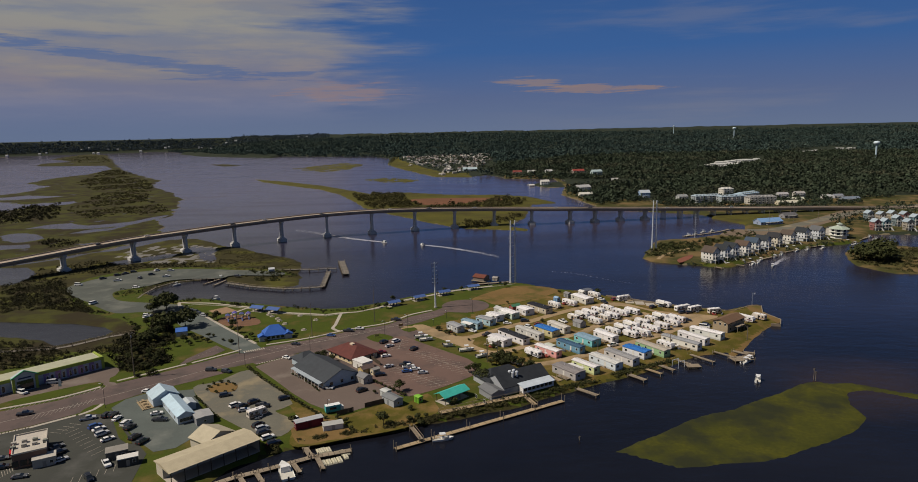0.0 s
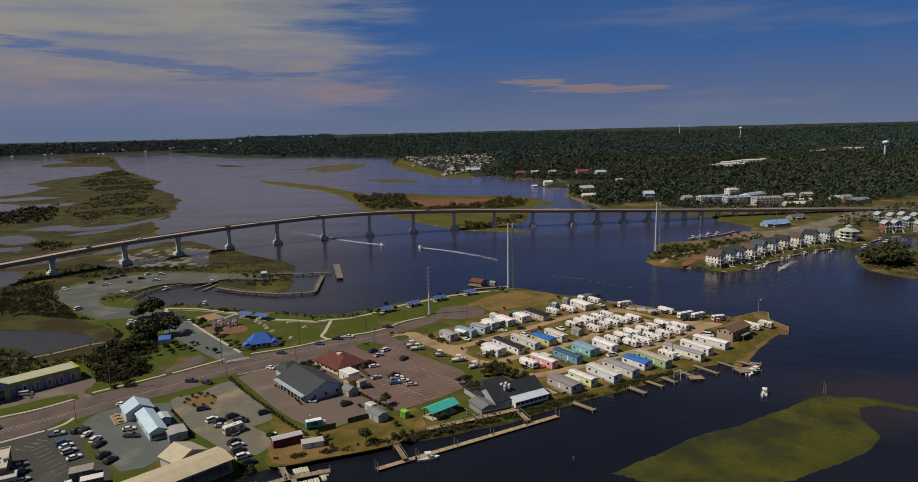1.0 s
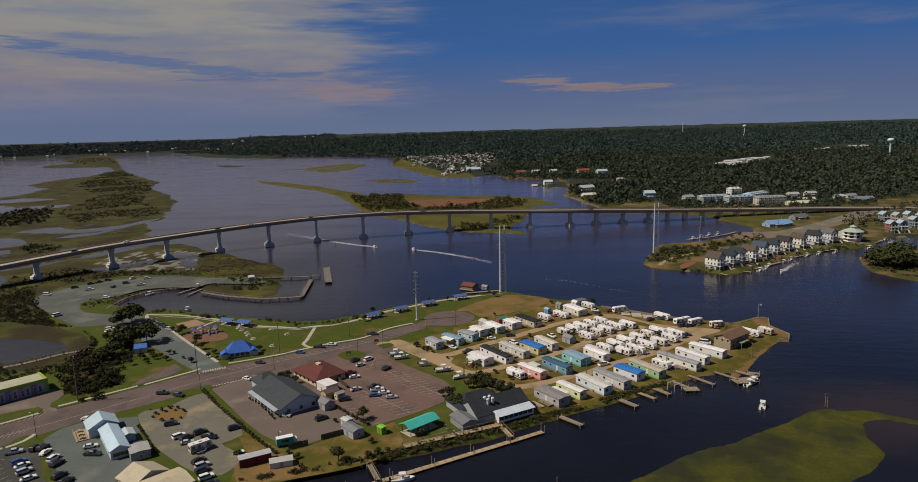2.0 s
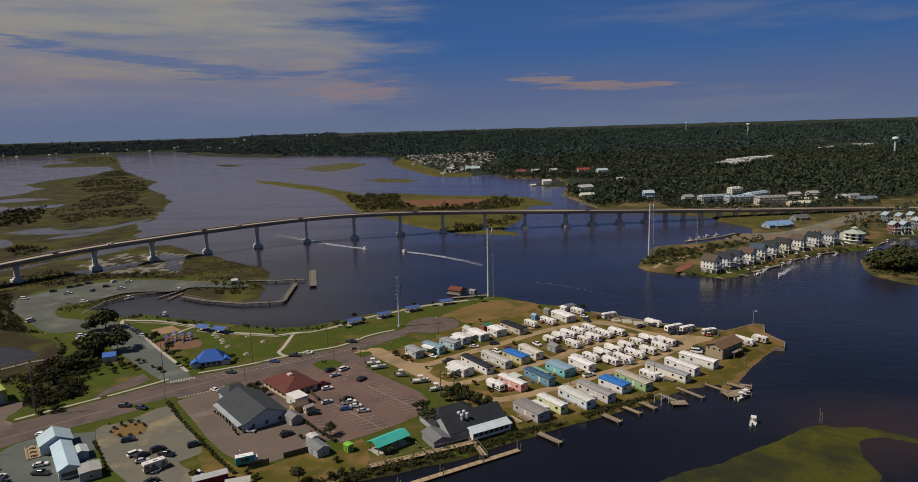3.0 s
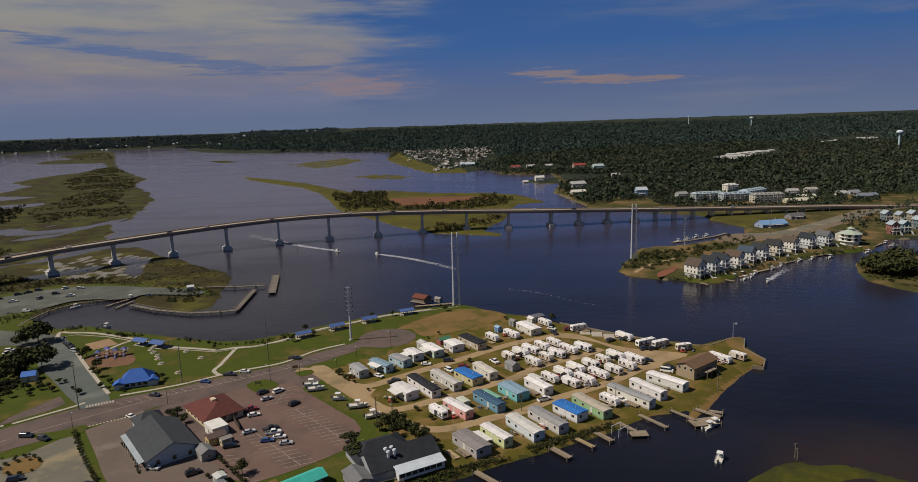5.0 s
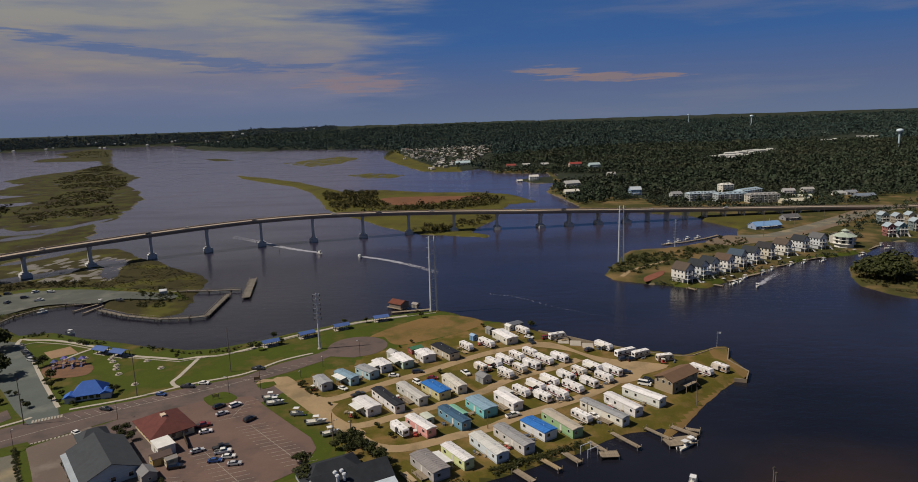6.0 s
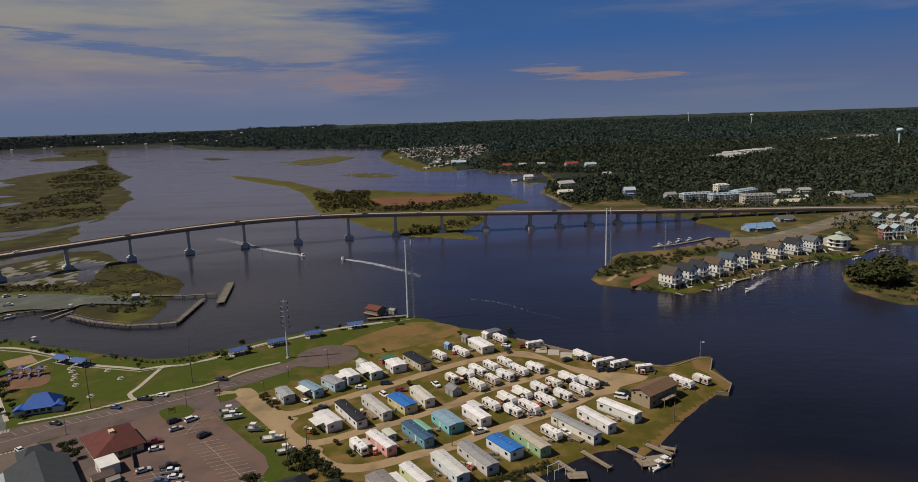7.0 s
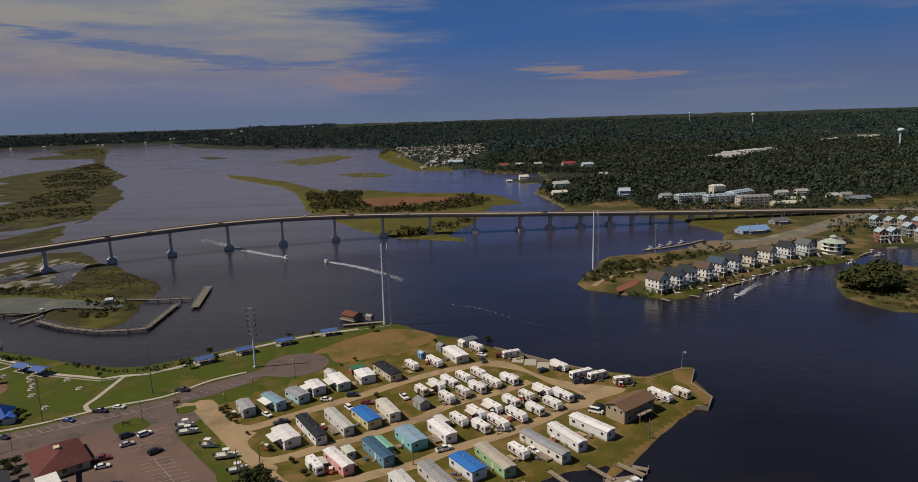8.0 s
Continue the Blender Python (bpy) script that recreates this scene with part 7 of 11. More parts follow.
def put_car(kind, colour, x, y, deg, z=None):
    key = (kind, colour)
    m = at(x, y, deg, (max(ground_z(x, y), 1.0) + 0.06) if z is None else z)
    if key not in CARS:
        noun = {"sedan": "sedan", "suv": "sport utility car", "pickup": "pickup truck", "van": "passenger van"}[kind]
        CARS[key] = car_model(kind, CAR_COL[colour], "%s %s parked on worn pavement" % ({"dark": "dark grey", "grey": "mid grey", "silver": "silver grey"}.get(colour, "plain " + colour), noun))
        CARS[key].matrix_basis = m
        return CARS[key]
    return copy_thing(CARS[key], m)


def boat(x, y, deg, L=6.5, z=0.0, hull=(0.75, 0.76, 0.77), top="console", label="small white motor boat lying still on the water", name="motor_boat", trailer=False):
    """x forward: a planked-up hull with flared sides, cockpit floor, console and outboard."""
    t = thing(name, label, "boat", at(x, y, deg, z))
    B, n = L * 0.18, 9
    rail, keel = [], []
    for i in range(n):
        u = i / (n - 1)
        w = B * (1 - max(0, (u - 0.45) / 0.55) ** 2.2)
        rail.append((-L / 2 + L * u, max(w, 0.02), 0.75 + 0.35 * u * u))
        keel.append((-L / 2 + L * u * 0.93, max(w * 0.72, 0.015), -0.25 + 0.2 * u ** 4))
    vs = [(a, b, c) for a, b, c in rail] + [(a, -b, c) for a, b, c in rail] + [(a, b, c) for a, b, c in keel] + [(a, -b, c) for a, b, c in keel]
    fs = []
    for i in range(n - 1):
        fs += [(i, i + 1, 2 * n + i + 1, 2 * n + i), (n + i + 1, n + i, 3 * n + i, 3 * n + i + 1), (2 * n + i, 2 * n + i + 1, 3 * n + i + 1, 3 * n + i)]
    fs += [(0, 2 * n, 3 * n, n)]
    part("hull", Mesh().add(vs, fs), paint(hull, "gelcoat", 0.3), t)
    dk = [(a, b * 0.9, 0.5) for a, b, c in rail] + [(a, -b * 0.9, 0.5) for a, b, c in rail][::-1]
    part("deck", Mesh().add(dk, [tuple(range(len(dk)))[::-1]]), paint((0.6, 0.58, 0.52), "gelcoat", 0.5), t)
    part("foredeck", Mesh().add([(a, b * 0.97, c) for a, b, c in rail[6:]] + [(a, -b * 0.97, c) for a, b, c in rail[6:]][::-1], [tuple(range(6))[::-1]]), paint((0.68, 0.68, 0.66), "gelcoat", 0.4), t)
    if top == "console":
        part("console", Mesh().box(-0.35, -0.45, 0.5, 0.45, 0.45, 1.35), paint((0.72, 0.72, 0.7), "gelcoat", 0.4), t)
        tt = part("canopy", Mesh().prism([(-1.2, -0.9), (0.9, -0.9), (0.9, 0.9), (-1.2, 0.9)], 2.35, 2.45), paint((0.7, 0.71, 0.73), "gelcoat", 0.4), t)
        for px, py in ((-1.0, -0.8), (-1.0, 0.8), (0.7, -0.8), (0.7, 0.8)):
            part("strut", Mesh().rod((px, py, 0.5), (px, py, 2.36), 0.03, 0.03, 5), STEEL, tt)
    elif top == "cabin":
        c = part("cabin", Mesh().add([(-1.4, -B * 0.75, 0.5), (1.6, -B * 0.6, 0.5), (1.6, B * 0.6, 0.5), (-1.4, B * 0.75, 0.5), (-1.3, -B * 0.65, 2.3), (0.9, -B * 0.55, 2.3), (0.9, B * 0.55, 2.3), (-1.3, B * 0.65, 2.3)],
                                     [(4, 5, 6, 7), (0, 1, 5, 4), (1, 2, 6, 5), (2, 3, 7, 6), (3, 0, 4, 7)]), paint((0.76, 0.76, 0.75), "gelcoat", 0.4), t)
        part("windshield", Mesh().add([(1.45, -B * 0.5, 1.2), (1.45, B * 0.5, 1.2), (1.08, B * 0.48, 2.15), (1.08, -B * 0.48, 2.15)], [(0, 1, 2, 3)]), GLASS, c)
    part("outboard", Mesh().box(-L / 2 - 0.55, -0.25, 0.3, -L / 2, 0.25, 1.35), DARK_STEEL, t)
    if trailer:
        tr = part("boat_trailer", Mesh().beam((-L / 2, -0.6, -0.3), (L / 2 + 1.0, 0, -0.3), 0.1, 0.1).beam((-L / 2, 0.6, -0.3), (L / 2 + 1.0, 0, -0.3), 0.1, 0.1), STEEL, t)
        for s in (-1, 1):
            part("wheel", Mesh().rod((-0.6, s * 1.0, -0.35), (-0.6, s * 1.2, -0.35), 0.33, 0.33, 10), RUBBER, tr)
    return t


put_car("pickup", "silver", -138.2, 224.1, 24)
put_car("suv", "blue", -132.0, 217.0, 53)
put_car("sedan", "white", -129.4, 214.8, 52)
put_car("suv", "silver", -126.2, 210.8, 51)
put_car("sedan", "white", -122.1, 206.4, 45)
put_car("suv", "black", -132.5, 226.6, 84)
put_car("suv", "black", -130.2, 226.8, 83)
put_car("sedan", "white", -127.2, 223.4, 82)
put_car("suv", "white", -121.8, 218.9, 81)
put_car("suv", "black", -118.7, 215.5, 72)
put_car("suv", "black", -113.2, 207.5, 71)
put_car("suv", "black", -109.0, 204.0, 69)
put_car("sedan", "white", -113.9, 226.8, 23)
put_car("pickup", "dark", -110.3, 221.3, -4)
put_car("sedan", "white", -127.2, 249.2, -4)
put_car("pickup", "dark", -165.3, 230.2, 18)
put_car("van", "white", -179.8, 251.7, -28)
put_car("van", "silver", -173.0, 262.1, 10)
put_car("sedan", "silver", -130.3, 192.4, 50)
put_car("suv", "dark", -133.9, 197.8, 51)
put_car("sedan", "grey", -136.9, 201.8, 52)
put_car("sedan", "grey", -137.3, 182.4, 14)
put_car("pickup", "white", -113.8, 189.0, -52)
put_car("suv", "black", -114.7, 180.0, -47)
put_car("suv", "dark", -93.2, 242.7, 23)
put_car("suv", "dark", -147.0, 188.6, 21)
put_car("sedan", "grey", -150.8, 194.5, 21)
put_car("suv", "dark", -101.4, 269.7, -23)
put_car("suv", "white", -86.0, 232.5, 47)
put_car("suv", "black", -83.0, 231.2, 58)
put_car("suv", "black", -79.7, 235.3, 46)
put_car("pickup", "black", -75.1, 231.5, -13)
put_car("sedan", "silver", -81.2, 227.6, 20)
put_car("suv", "black", -68.3, 237.8, 33)
put_car("sedan", "white", -59.2, 218.2, -53)
put_car("suv", "black", -72.1, 214.1, 54)
put_car("suv", "silver", -69.9, 211.3, 42)
put_car("suv", "dark", -68.7, 208.1, 43)
put_car("suv", "white", -65.9, 203.9, 38)
put_car("suv", "black", -62.8, 199.8, 31)
put_car("suv", "black", -38.3, 243.6, 38)
put_car("sedan", "silver", -52.5, 247.3, -14)
put_car("sedan", "white", -78.5, 285.7, -32)
put_car("suv", "black", -34.8, 304.8, 49)
put_car("suv", "white", -28.8, 305.7, 48)
put_car("sedan", "silver", -31.4, 298.5, 37)
put_car("suv", "black", -19.3, 293.1, 54)
put_car("pickup", "red", -35.0, 289.0, 23)
put_car("sedan", "white", -32.0, 284.1, 23)
put_car("sedan", "silver", -29.5, 270.4, 34)
put_car("pickup", "black", -22.3, 272.3, 34)
put_car("pickup", "white", -20.6, 269.3, 16)
put_car("sedan", "white", -17.6, 266.0, 8)
put_car("sedan", "blue", -21.1, 263.6, 8)
put_car("sedan", "silver", -14.1, 261.4, 8)
put_car("suv", "black", -32.5, 260.3, 16)
put_car("sedan", "dark", -155.4, 374.7, -26)
put_car("suv", "black", -152.2, 371.3, -26)
put_car("sedan", "dark", -148.8, 367.6, -26)
put_car("suv", "silver", -144.5, 362.7, -25)
put_car("suv", "white", -178.8, 366.1, 12)
put_car("sedan", "dark", -78.8, 305.6, -15)
put_car("sedan", "blue", -63.2, 318.2, -16)
put_car("suv", "dark", -109.1, 272.2, -4)
put_car("pickup", "dark", -55.4, 325.4, -5)
put_car("sedan", "white", -49.8, 328.5, -5)
put_car("pickup", "dark", -31.6, 343.5, -5)
put_car("van", "white", -265.2, 452.0, -6)
put_car("suv", "dark", -257.8, 471.4, 49)
put_car("suv", "dark", -252.4, 482.3, 49)
put_car("pickup", "dark", -248.8, 487.0, 49)
put_car("suv", "dark", -244.9, 492.7, 20)
put_car("pickup", "white", -243.0, 463.5, 19)
put_car("suv", "grey", -230.0, 470.3, 94)
put_car("suv", "white", -228.5, 496.1, 68)
put_car("suv", "dark", -226.2, 481.4, 19)
put_car("pickup", "white", -212.0, 473.9, 19)
put_car("suv", "white", -217.3, 494.8, 20)
put_car("suv", "white", -218.5, 439.3, -6)
put_car("van", "white", -226.5, 397.8, 64)
put_car("sedan", "white", -178.0, 363.1, 71)
put_car("sedan", "silver", -176.0, 365.6, 71)
put_car("suv", "dark", -157.7, 469.1, -7)
put_car("van", "white", 130.6, 315.1, -29)
put_car("suv", "black", 132.9, 318.2, -42)
put_car("suv", "dark", 126.0, 327.4, -4)
put_car("suv", "red", 99.0, 373.7, 23)
put_car("sedan", "white", 91.0, 375.5, -33)
put_car("pickup", "dark", 91.3, 368.5, -73)
put_car("suv", "dark", 116.3, 355.1, 31)
put_car("suv", "dark", 128.8, 342.2, 20)
put_car("suv", "black", 132.4, 341.9, 20)
put_car("sedan", "white", 105.3, 288.3, -60)
put_car("pickup", "white", 76.5, 290.4, 27)
put_car("pickup", "silver", 96.7, 302.8, 8)
put_car("pickup", "white", 26.9, 270.5, -49)
put_car("sedan", "white", 10.2, 318.9, -39)
put_car("sedan", "white", 29.5, 331.1, -4)
put_car("suv", "dark", 39.3, 334.5, 9)
put_car("suv", "white", 40.0, 322.9, -53)
put_car("pickup", "dark", 17.3, 312.3, 33)
put_car("sedan", "red", 45.9, 327.3, -4)
put_car("pickup", "white", 59.8, 331.7, -61)
put_car("suv", "black", -288.5, 529.5, 47, 17.33)
put_car("sedan", "white", -263.4, 561.9, 225, 18.74)
put_car("suv", "dark", -203.7, 610.1, 40, 20.47)
put_car("sedan", "silver", -179.0, 628.4, 209, 21.68)
put_car("sedan", "black", -127.1, 651.4, 28, 23.19)
put_car("sedan", "white", -60.6, 676.0, 198, 23.52)
put_car("pickup", "dark", -19.5, 683.9, 15, 22.30)
put_car("sedan", "silver", 29.6, 699.1, 190, 20.32)
put_car("suv", "white", 120.1, 705.9, 4, 17.08)
put_car("suv", "dark", 159.7, 715.1, 190, 15.61)
put_car("sedan", "white", 250.3, 724.5, 8, 11.95)
put_car("suv", "silver", 329.8, 738.6, 187, 9.18)
boat(-13.6, 306.3, 10, 7, 2, top="console", trailer=True, label="white motor boat on a road trailer", name="trailered_boat")
boat(-16.6, 311.1, 10, 6, 2, top="console", trailer=True, label="white and teal motor boat on a trailer", name="trailered_boat")
boat(6.1, 288.8, 9, 7.5, 2, top="console", trailer=True, label="large white motor boat on a trailer in the grass", name="trailered_boat")
boat(-2.7, 296.0, -5, 5, 2, top="console", trailer=True, label="dark skiff on a trailer in the grass", name="trailered_boat")
boat(12.9, 280.0, 21, 6, 2, top="console", trailer=True, label="long white skiff on a trailer in the grass", name="trailered_boat")
boat(125.8, 246.2, 60, 6.5, 0, label="white centre-console motor boat resting off the docks")
boat(-60.7, 608.1, -51, 8, 0, top="cabin", label="white cabin boat under way with a foaming wake")
boat(-24.5, 589.5, 121, 7, 0, top="cabin", label="white cabin boat crossing the sound with a wake")
boat(239.9, 461.7, -119, 5.5, 0, label="small white motor boat in the creek")
boat(-5.3, 201.8, 7, 7.5, 0, label="white motor boat tied to the long floating dock")
boat(-55.3, 183.6, 113, 12, 0, top="cabin", hull=(0.7, 0.72, 0.7), label="white trawler with a teal deck at the marina", name="trawler")
boat(130.6, 267.4, 34, 6.5, 0, label="white motor boat moored at the square dock")
boat(133.2, 269.6, 34, 6, 0, label="white open boat moored at the square dock")
boat(230.7, 607.0, 32, 7, 0, label="white motor boat at the marina pier")
boat(240.7, 614.0, 32, 7, 0, label="white motor boat at the marina pier")
boat(252.0, 624.0, 32, 7, 0, label="white motor boat at the marina pier")
boat(262.4, 628.3, 32, 7, 0, label="white motor boat at the marina pier")
boat(209.5, 468.9, 26, 5.5, 0, label="small white boat at a creek dock")
boat(225.2, 476.9, 35, 5.5, 0, label="small white boat at a creek dock")
boat(232.8, 482.9, 35, 5.5, 0, label="small white boat at a creek dock")
boat(284.0, 526.3, 41, 5.5, 0, label="small white boat at a creek dock")
boat(293.1, 531.5, 35, 5.5, 0, label="small white boat at a creek dock")
boat(352.5, 552.3, 13, 5.5, 0, label="small white boat at a creek dock")
boat(384.9, 572.3, 14, 5.5, 0, label="small white boat at a creek dock")
boat(-169.8, 468.8, 92, 7, 0.2, label="white boat on the boat ramp")
boat(-195.2, 450.5, 43, 6, 0, label="small white boat by the basin wall")
boat(-152.2, 406.7, -6, 5, 0, label="small boat at the park dock")
boat(154.4, 1206.2, -19, 7, 0, label="white boat off the creek house")


# ---- shops and restaurants ----
def gable_block(t, L, W, h, pitch, wall, roofmat, x0=0.0, y0=0.0, deg=0.0, hip=0.0, over=0.5, base=0.0):
    """Walls and a roof under thing t: ridge along x. hip: how far the ridge ends draw in."""
    m = pose(x0, y0, base, 0, 0, deg)
    top = h + pitch * W / 2
    if hip:
        w = part("wall", Mesh().box(-L / 2, -W / 2, 0, L / 2, W / 2, h), wall, t, m=m)
    else:
        w = part("wall", Mesh().profile([(-W / 2, 0), (W / 2, 0), (W / 2, h), (0, top - 0.05), (-W / 2, h)], -L / 2, L / 2), wall, t, m=m)
    a, b, e = L / 2 + over, W / 2 + over, h - pitch * over
    rt = top + 0.12
    vs = [(-a, -b, e), (a, -b, e), (a, b, e), (-a, b, e), (-a + hip, 0, rt), (a - hip, 0, rt), (-a, -b, e - 0.22), (a, -b, e - 0.22), (a, b, e - 0.22), (-a, b, e - 0.22)]
    if hip:
        fs = [(0, 1, 5, 4), (2, 3, 4, 5), (6, 7, 1, 0), (7, 8, 2, 1), (8, 9, 3, 2), (9, 6, 0, 3), (1, 2, 5), (3, 0, 4)]
    else:
        vs += [(-a, 0, rt - 0.2), (a, 0, rt - 0.2)]
        fs = [(0, 1, 5, 4), (2, 3, 4, 5), (6, 7, 1, 0), (8, 9, 3, 2), (6, 10, 11, 7), (9, 8, 11, 10), (1, 7, 11, 5), (2, 5, 11, 8), (0, 4, 10, 6), (3, 9, 10, 4)]
    rm = Mesh().add(vs, fs)
    part("roof", rm, roofmat, t, m=m)
    return w, m


def window_row(parent, side, n, L, W, z, w, h, trim=(0.75, 0.74, 0.7), inset=1.2):
    for k in range(n):
        u = (-0.5 + (k + 0.5) / n)
        if side[1] == "y":
            window(parent, u * (L - inset), W / 2 if side[0] == "+" else -W / 2, z, w, h, side, trim)
        else:
            window(parent, L / 2 if side[0] == "+" else -L / 2, u * (W - inset), z, w, h, side, trim)


def porch_roof(t, xa, xb, ya, yb, za, zb, mat, posts=5, label=""):
    """A lean-to roof from (ya, za) at the wall to (yb, zb) on posts."""
    p = part("porch_roof", Mesh().add([(xa, ya, za), (xb, ya, za), (xb, yb, zb), (xa, yb, zb), (xa, ya, za + 0.12), (xb, ya, za + 0.12), (xb, yb, zb + 0.12), (xa, yb, zb + 0.12)],
                                      [(3, 2, 1, 0), (4, 5, 6, 7), (0, 1, 5, 4), (1, 2, 6, 5), (2, 3, 7, 6), (3, 0, 4, 7)]), mat, t, label)
    for k in range(posts):
        px = xa + (xb - xa) * (0.02 + 0.96 * k / (posts - 1))
        part("post", Mesh().box(px - 0.08, yb * 0.985 - 0.08, 0, px + 0.08, yb * 0.985 + 0.08, zb), paint((0.72, 0.71, 0.68), "trim"), p)
    return p


def shelter(x, y, deg, L, W, label, roofcol=(0.075, 0.13, 0.33), h=2.4, z=None, name="picnic_shelter"):
    """An open shelter: posts, beams and a gabled sheet roof, with a table under it."""
    t = thing(name, label, "shelter", at(x, y, deg, LAND_Z if z is None else z), "blue shelters by the shore" if roofcol[2] > roofcol[1] else "")
    part("slab", Mesh().box(-L / 2, -W / 2, 0, L / 2, W / 2, 0.12), CONCRETE, t)
    for px in (-0.46, -0.15, 0.15, 0.46):
        for s in (-1, 1):
            part("post", Mesh().box(px * L - 0.1, s * W * 0.42 - 0.1, 0.1, px * L + 0.1, s * W * 0.42 + 0.1, h), DARK_TIMBER, t)
    p = 0.42
    part("roof", Mesh().profile([(-W / 2 - 0.4, h - 0.15), (0, h + p * W / 2), (W / 2 + 0.4, h - 0.15), (W / 2 + 0.4, h), (0, h + p * W / 2 + 0.15), (-W / 2 - 0.4, h)], -L / 2 - 0.4, L / 2 + 0.4), paint(roofcol, "roof", 0.45), t)
    tb = part("table", Mesh().box(-1.0, -0.4, 0.72, 1.0, 0.4, 0.78), TIMBER, t)
    for s in (-1, 1):
        part("bench", Mesh().box(-1.0, s * 0.75 - 0.14, 0.42, 1.0, s * 0.75 + 0.14, 0.47).box(-0.8, s * 0.75 - 0.1, 0.1, -0.7, s * 0.75 + 0.1, 0.42).box(0.7, s * 0.75 - 0.1, 0.1, 0.8, s * 0.75 + 0.1, 0.42), TIMBER, tb)
    part("table_leg", Mesh().box(-0.7, -0.3, 0.1, -0.6, 0.3, 0.72).box(0.6, -0.3, 0.1, 0.7, 0.3, 0.72), TIMBER, tb)
    return t


grey_hall = thing("restaurant", "long grey blue restaurant with dark shingle roof and white porch", "restaurant", at(-55.9, 262.2, -51.1))
gable_block(grey_hall, 26.4, 16.1, 3.4, 0.42, paint((0.42, 0.5, 0.56)), paint((0.057, 0.064, 0.074), "roof", 0.9), over=0.7)
gable_block(grey_hall, 9.0, 11.0, 3.6, 0.5, paint((0.42, 0.5, 0.56)), paint((0.057, 0.064, 0.074), "roof", 0.9), x0=-18.7, y0=0.3, deg=90, hip=3.5, over=0.6)
window_row(grey_hall, "-y", 7, 26.4, 16.1, 0.9, 1.6, 1.5)
window_row(grey_hall, "+x", 3, 26.4, 16.1, 0.9, 1.3, 1.4)
porch_roof(grey_hall, -12.7, 12.7, -8.8, -10.5, 2.95, 2.6, paint((0.3, 0.34, 0.38), "roof"), 9, "grey lean-to porch roof")
red_hall = thing("restaurant", "tan restaurant with a broad red hipped roof", "restaurant", at(-47.8, 287.1, -48.3))
gable_block(red_hall, 19.0, 14.2, 3.0, 0.38, paint((0.62, 0.52, 0.34)), material("red_shingles", (0.135, 0.047, 0.04), (0.095, 0.036, 0.032), 0.5, 0.85, bump=0.3, fine=14), hip=6.4, over=0.8)
window_row(red_hall, "-y", 5, 19.0, 14.2, 0.9, 1.4, 1.3)
window_row(red_hall, "+x", 3, 19.0, 14.2, 0.9, 1.4, 1.3)
part("cupola", Mesh().box(-1.2, -0.8, 4.6, 1.2, 0.8, 6.2), paint((0.6, 0.5, 0.38)), red_hall)
b = thing("annex", "white flat-roofed annex beside the red roof", "shed", at(-41.3, 271.7, -48.3))
part("wall", Mesh().box(-3.75, -2.75, 0, 3.75, 2.75, 3.2), paint((0.7, 0.69, 0.66)), b)
part("roof", Mesh().box(-3.9, -2.9, 3.2, 3.9, 2.9, 3.45), paint((0.76, 0.75, 0.73), "roof"), b)
part("door", Mesh().box(-0.5, -2.8, 0.02, 0.5, -2.75, 2.05), paint((0.3, 0.28, 0.25), "door"), b)
window(b, 2.25, -2.75, 1.0, 0.9, 0.9, "-y")
shed(-38.9, 264.5, 41.7, 6, 4, 2.6, (0.55, 0.42, 0.2), (0.14, 0.1, 0.09), "ochre hut with dark roof", name="shed", pitch=0.5)
shed(-34.9, 262.8, 41.7, 3.5, 2.5, 2.4, (0.62, 0.55, 0.4), (0.3, 0.28, 0.26), "small tan hut with gabled roof", name="shed", pitch=0.5)
shed(-38.7, 254.5, -48.3, 6, 4.5, 2.6, (0.4, 0.38, 0.35), (0.2, 0.2, 0.21), "grey hut with low roof", name="shed", pitch=0.5)
shed(-24.9, 231.0, -48.3, 7.5, 4.5, 2.7, (0.36, 0.38, 0.4), (0.2, 0.21, 0.22), "grey weathered hut at the lot's edge", name="shed", pitch=0.3)
shed(-28.1, 238.5, -48.3, 3.5, 3, 2.4, (0.5, 0.53, 0.52), (0.55, 0.57, 0.56), "pale lean-to of the grey hut", name="shed", pitch=0.2)
shed(-14.8, 231.5, -48.3, 2.6, 2.2, 2.4, (0.2, 0.46, 0.05), (0.22, 0.48, 0.06), "bright lime green kiosk", name="kiosk", pitch=0.15)
shed(-94.1, 220.2, -56.4, 7, 6, 2.8, (0.3, 0.31, 0.33), (0.36, 0.36, 0.36), "grey flat shed behind the blue-roofed shop", name="shed", pitch=0.08)
truck = thing("food_truck", "teal food truck parked by the hedge", "food truck", at(-46.6, 224.7, 23.1))
part("body", Mesh().box(-3.2, -1.2, 0.6, 2.4, 1.2, 3.0), paint((0.08, 0.42, 0.42)), truck)
part("roof", Mesh().box(-3.2, -1.15, 3.0, 2.4, 1.15, 3.1), paint((0.75, 0.78, 0.78), "roof"), truck)
part("cab", Mesh().box(2.4, -1.1, 0.6, 3.6, 1.1, 2.1), paint((0.7, 0.72, 0.72)), truck)
part("hatch", Mesh().box(-1.6, -1.25, 1.5, 0.8, -1.2, 2.4), GLASS, truck)
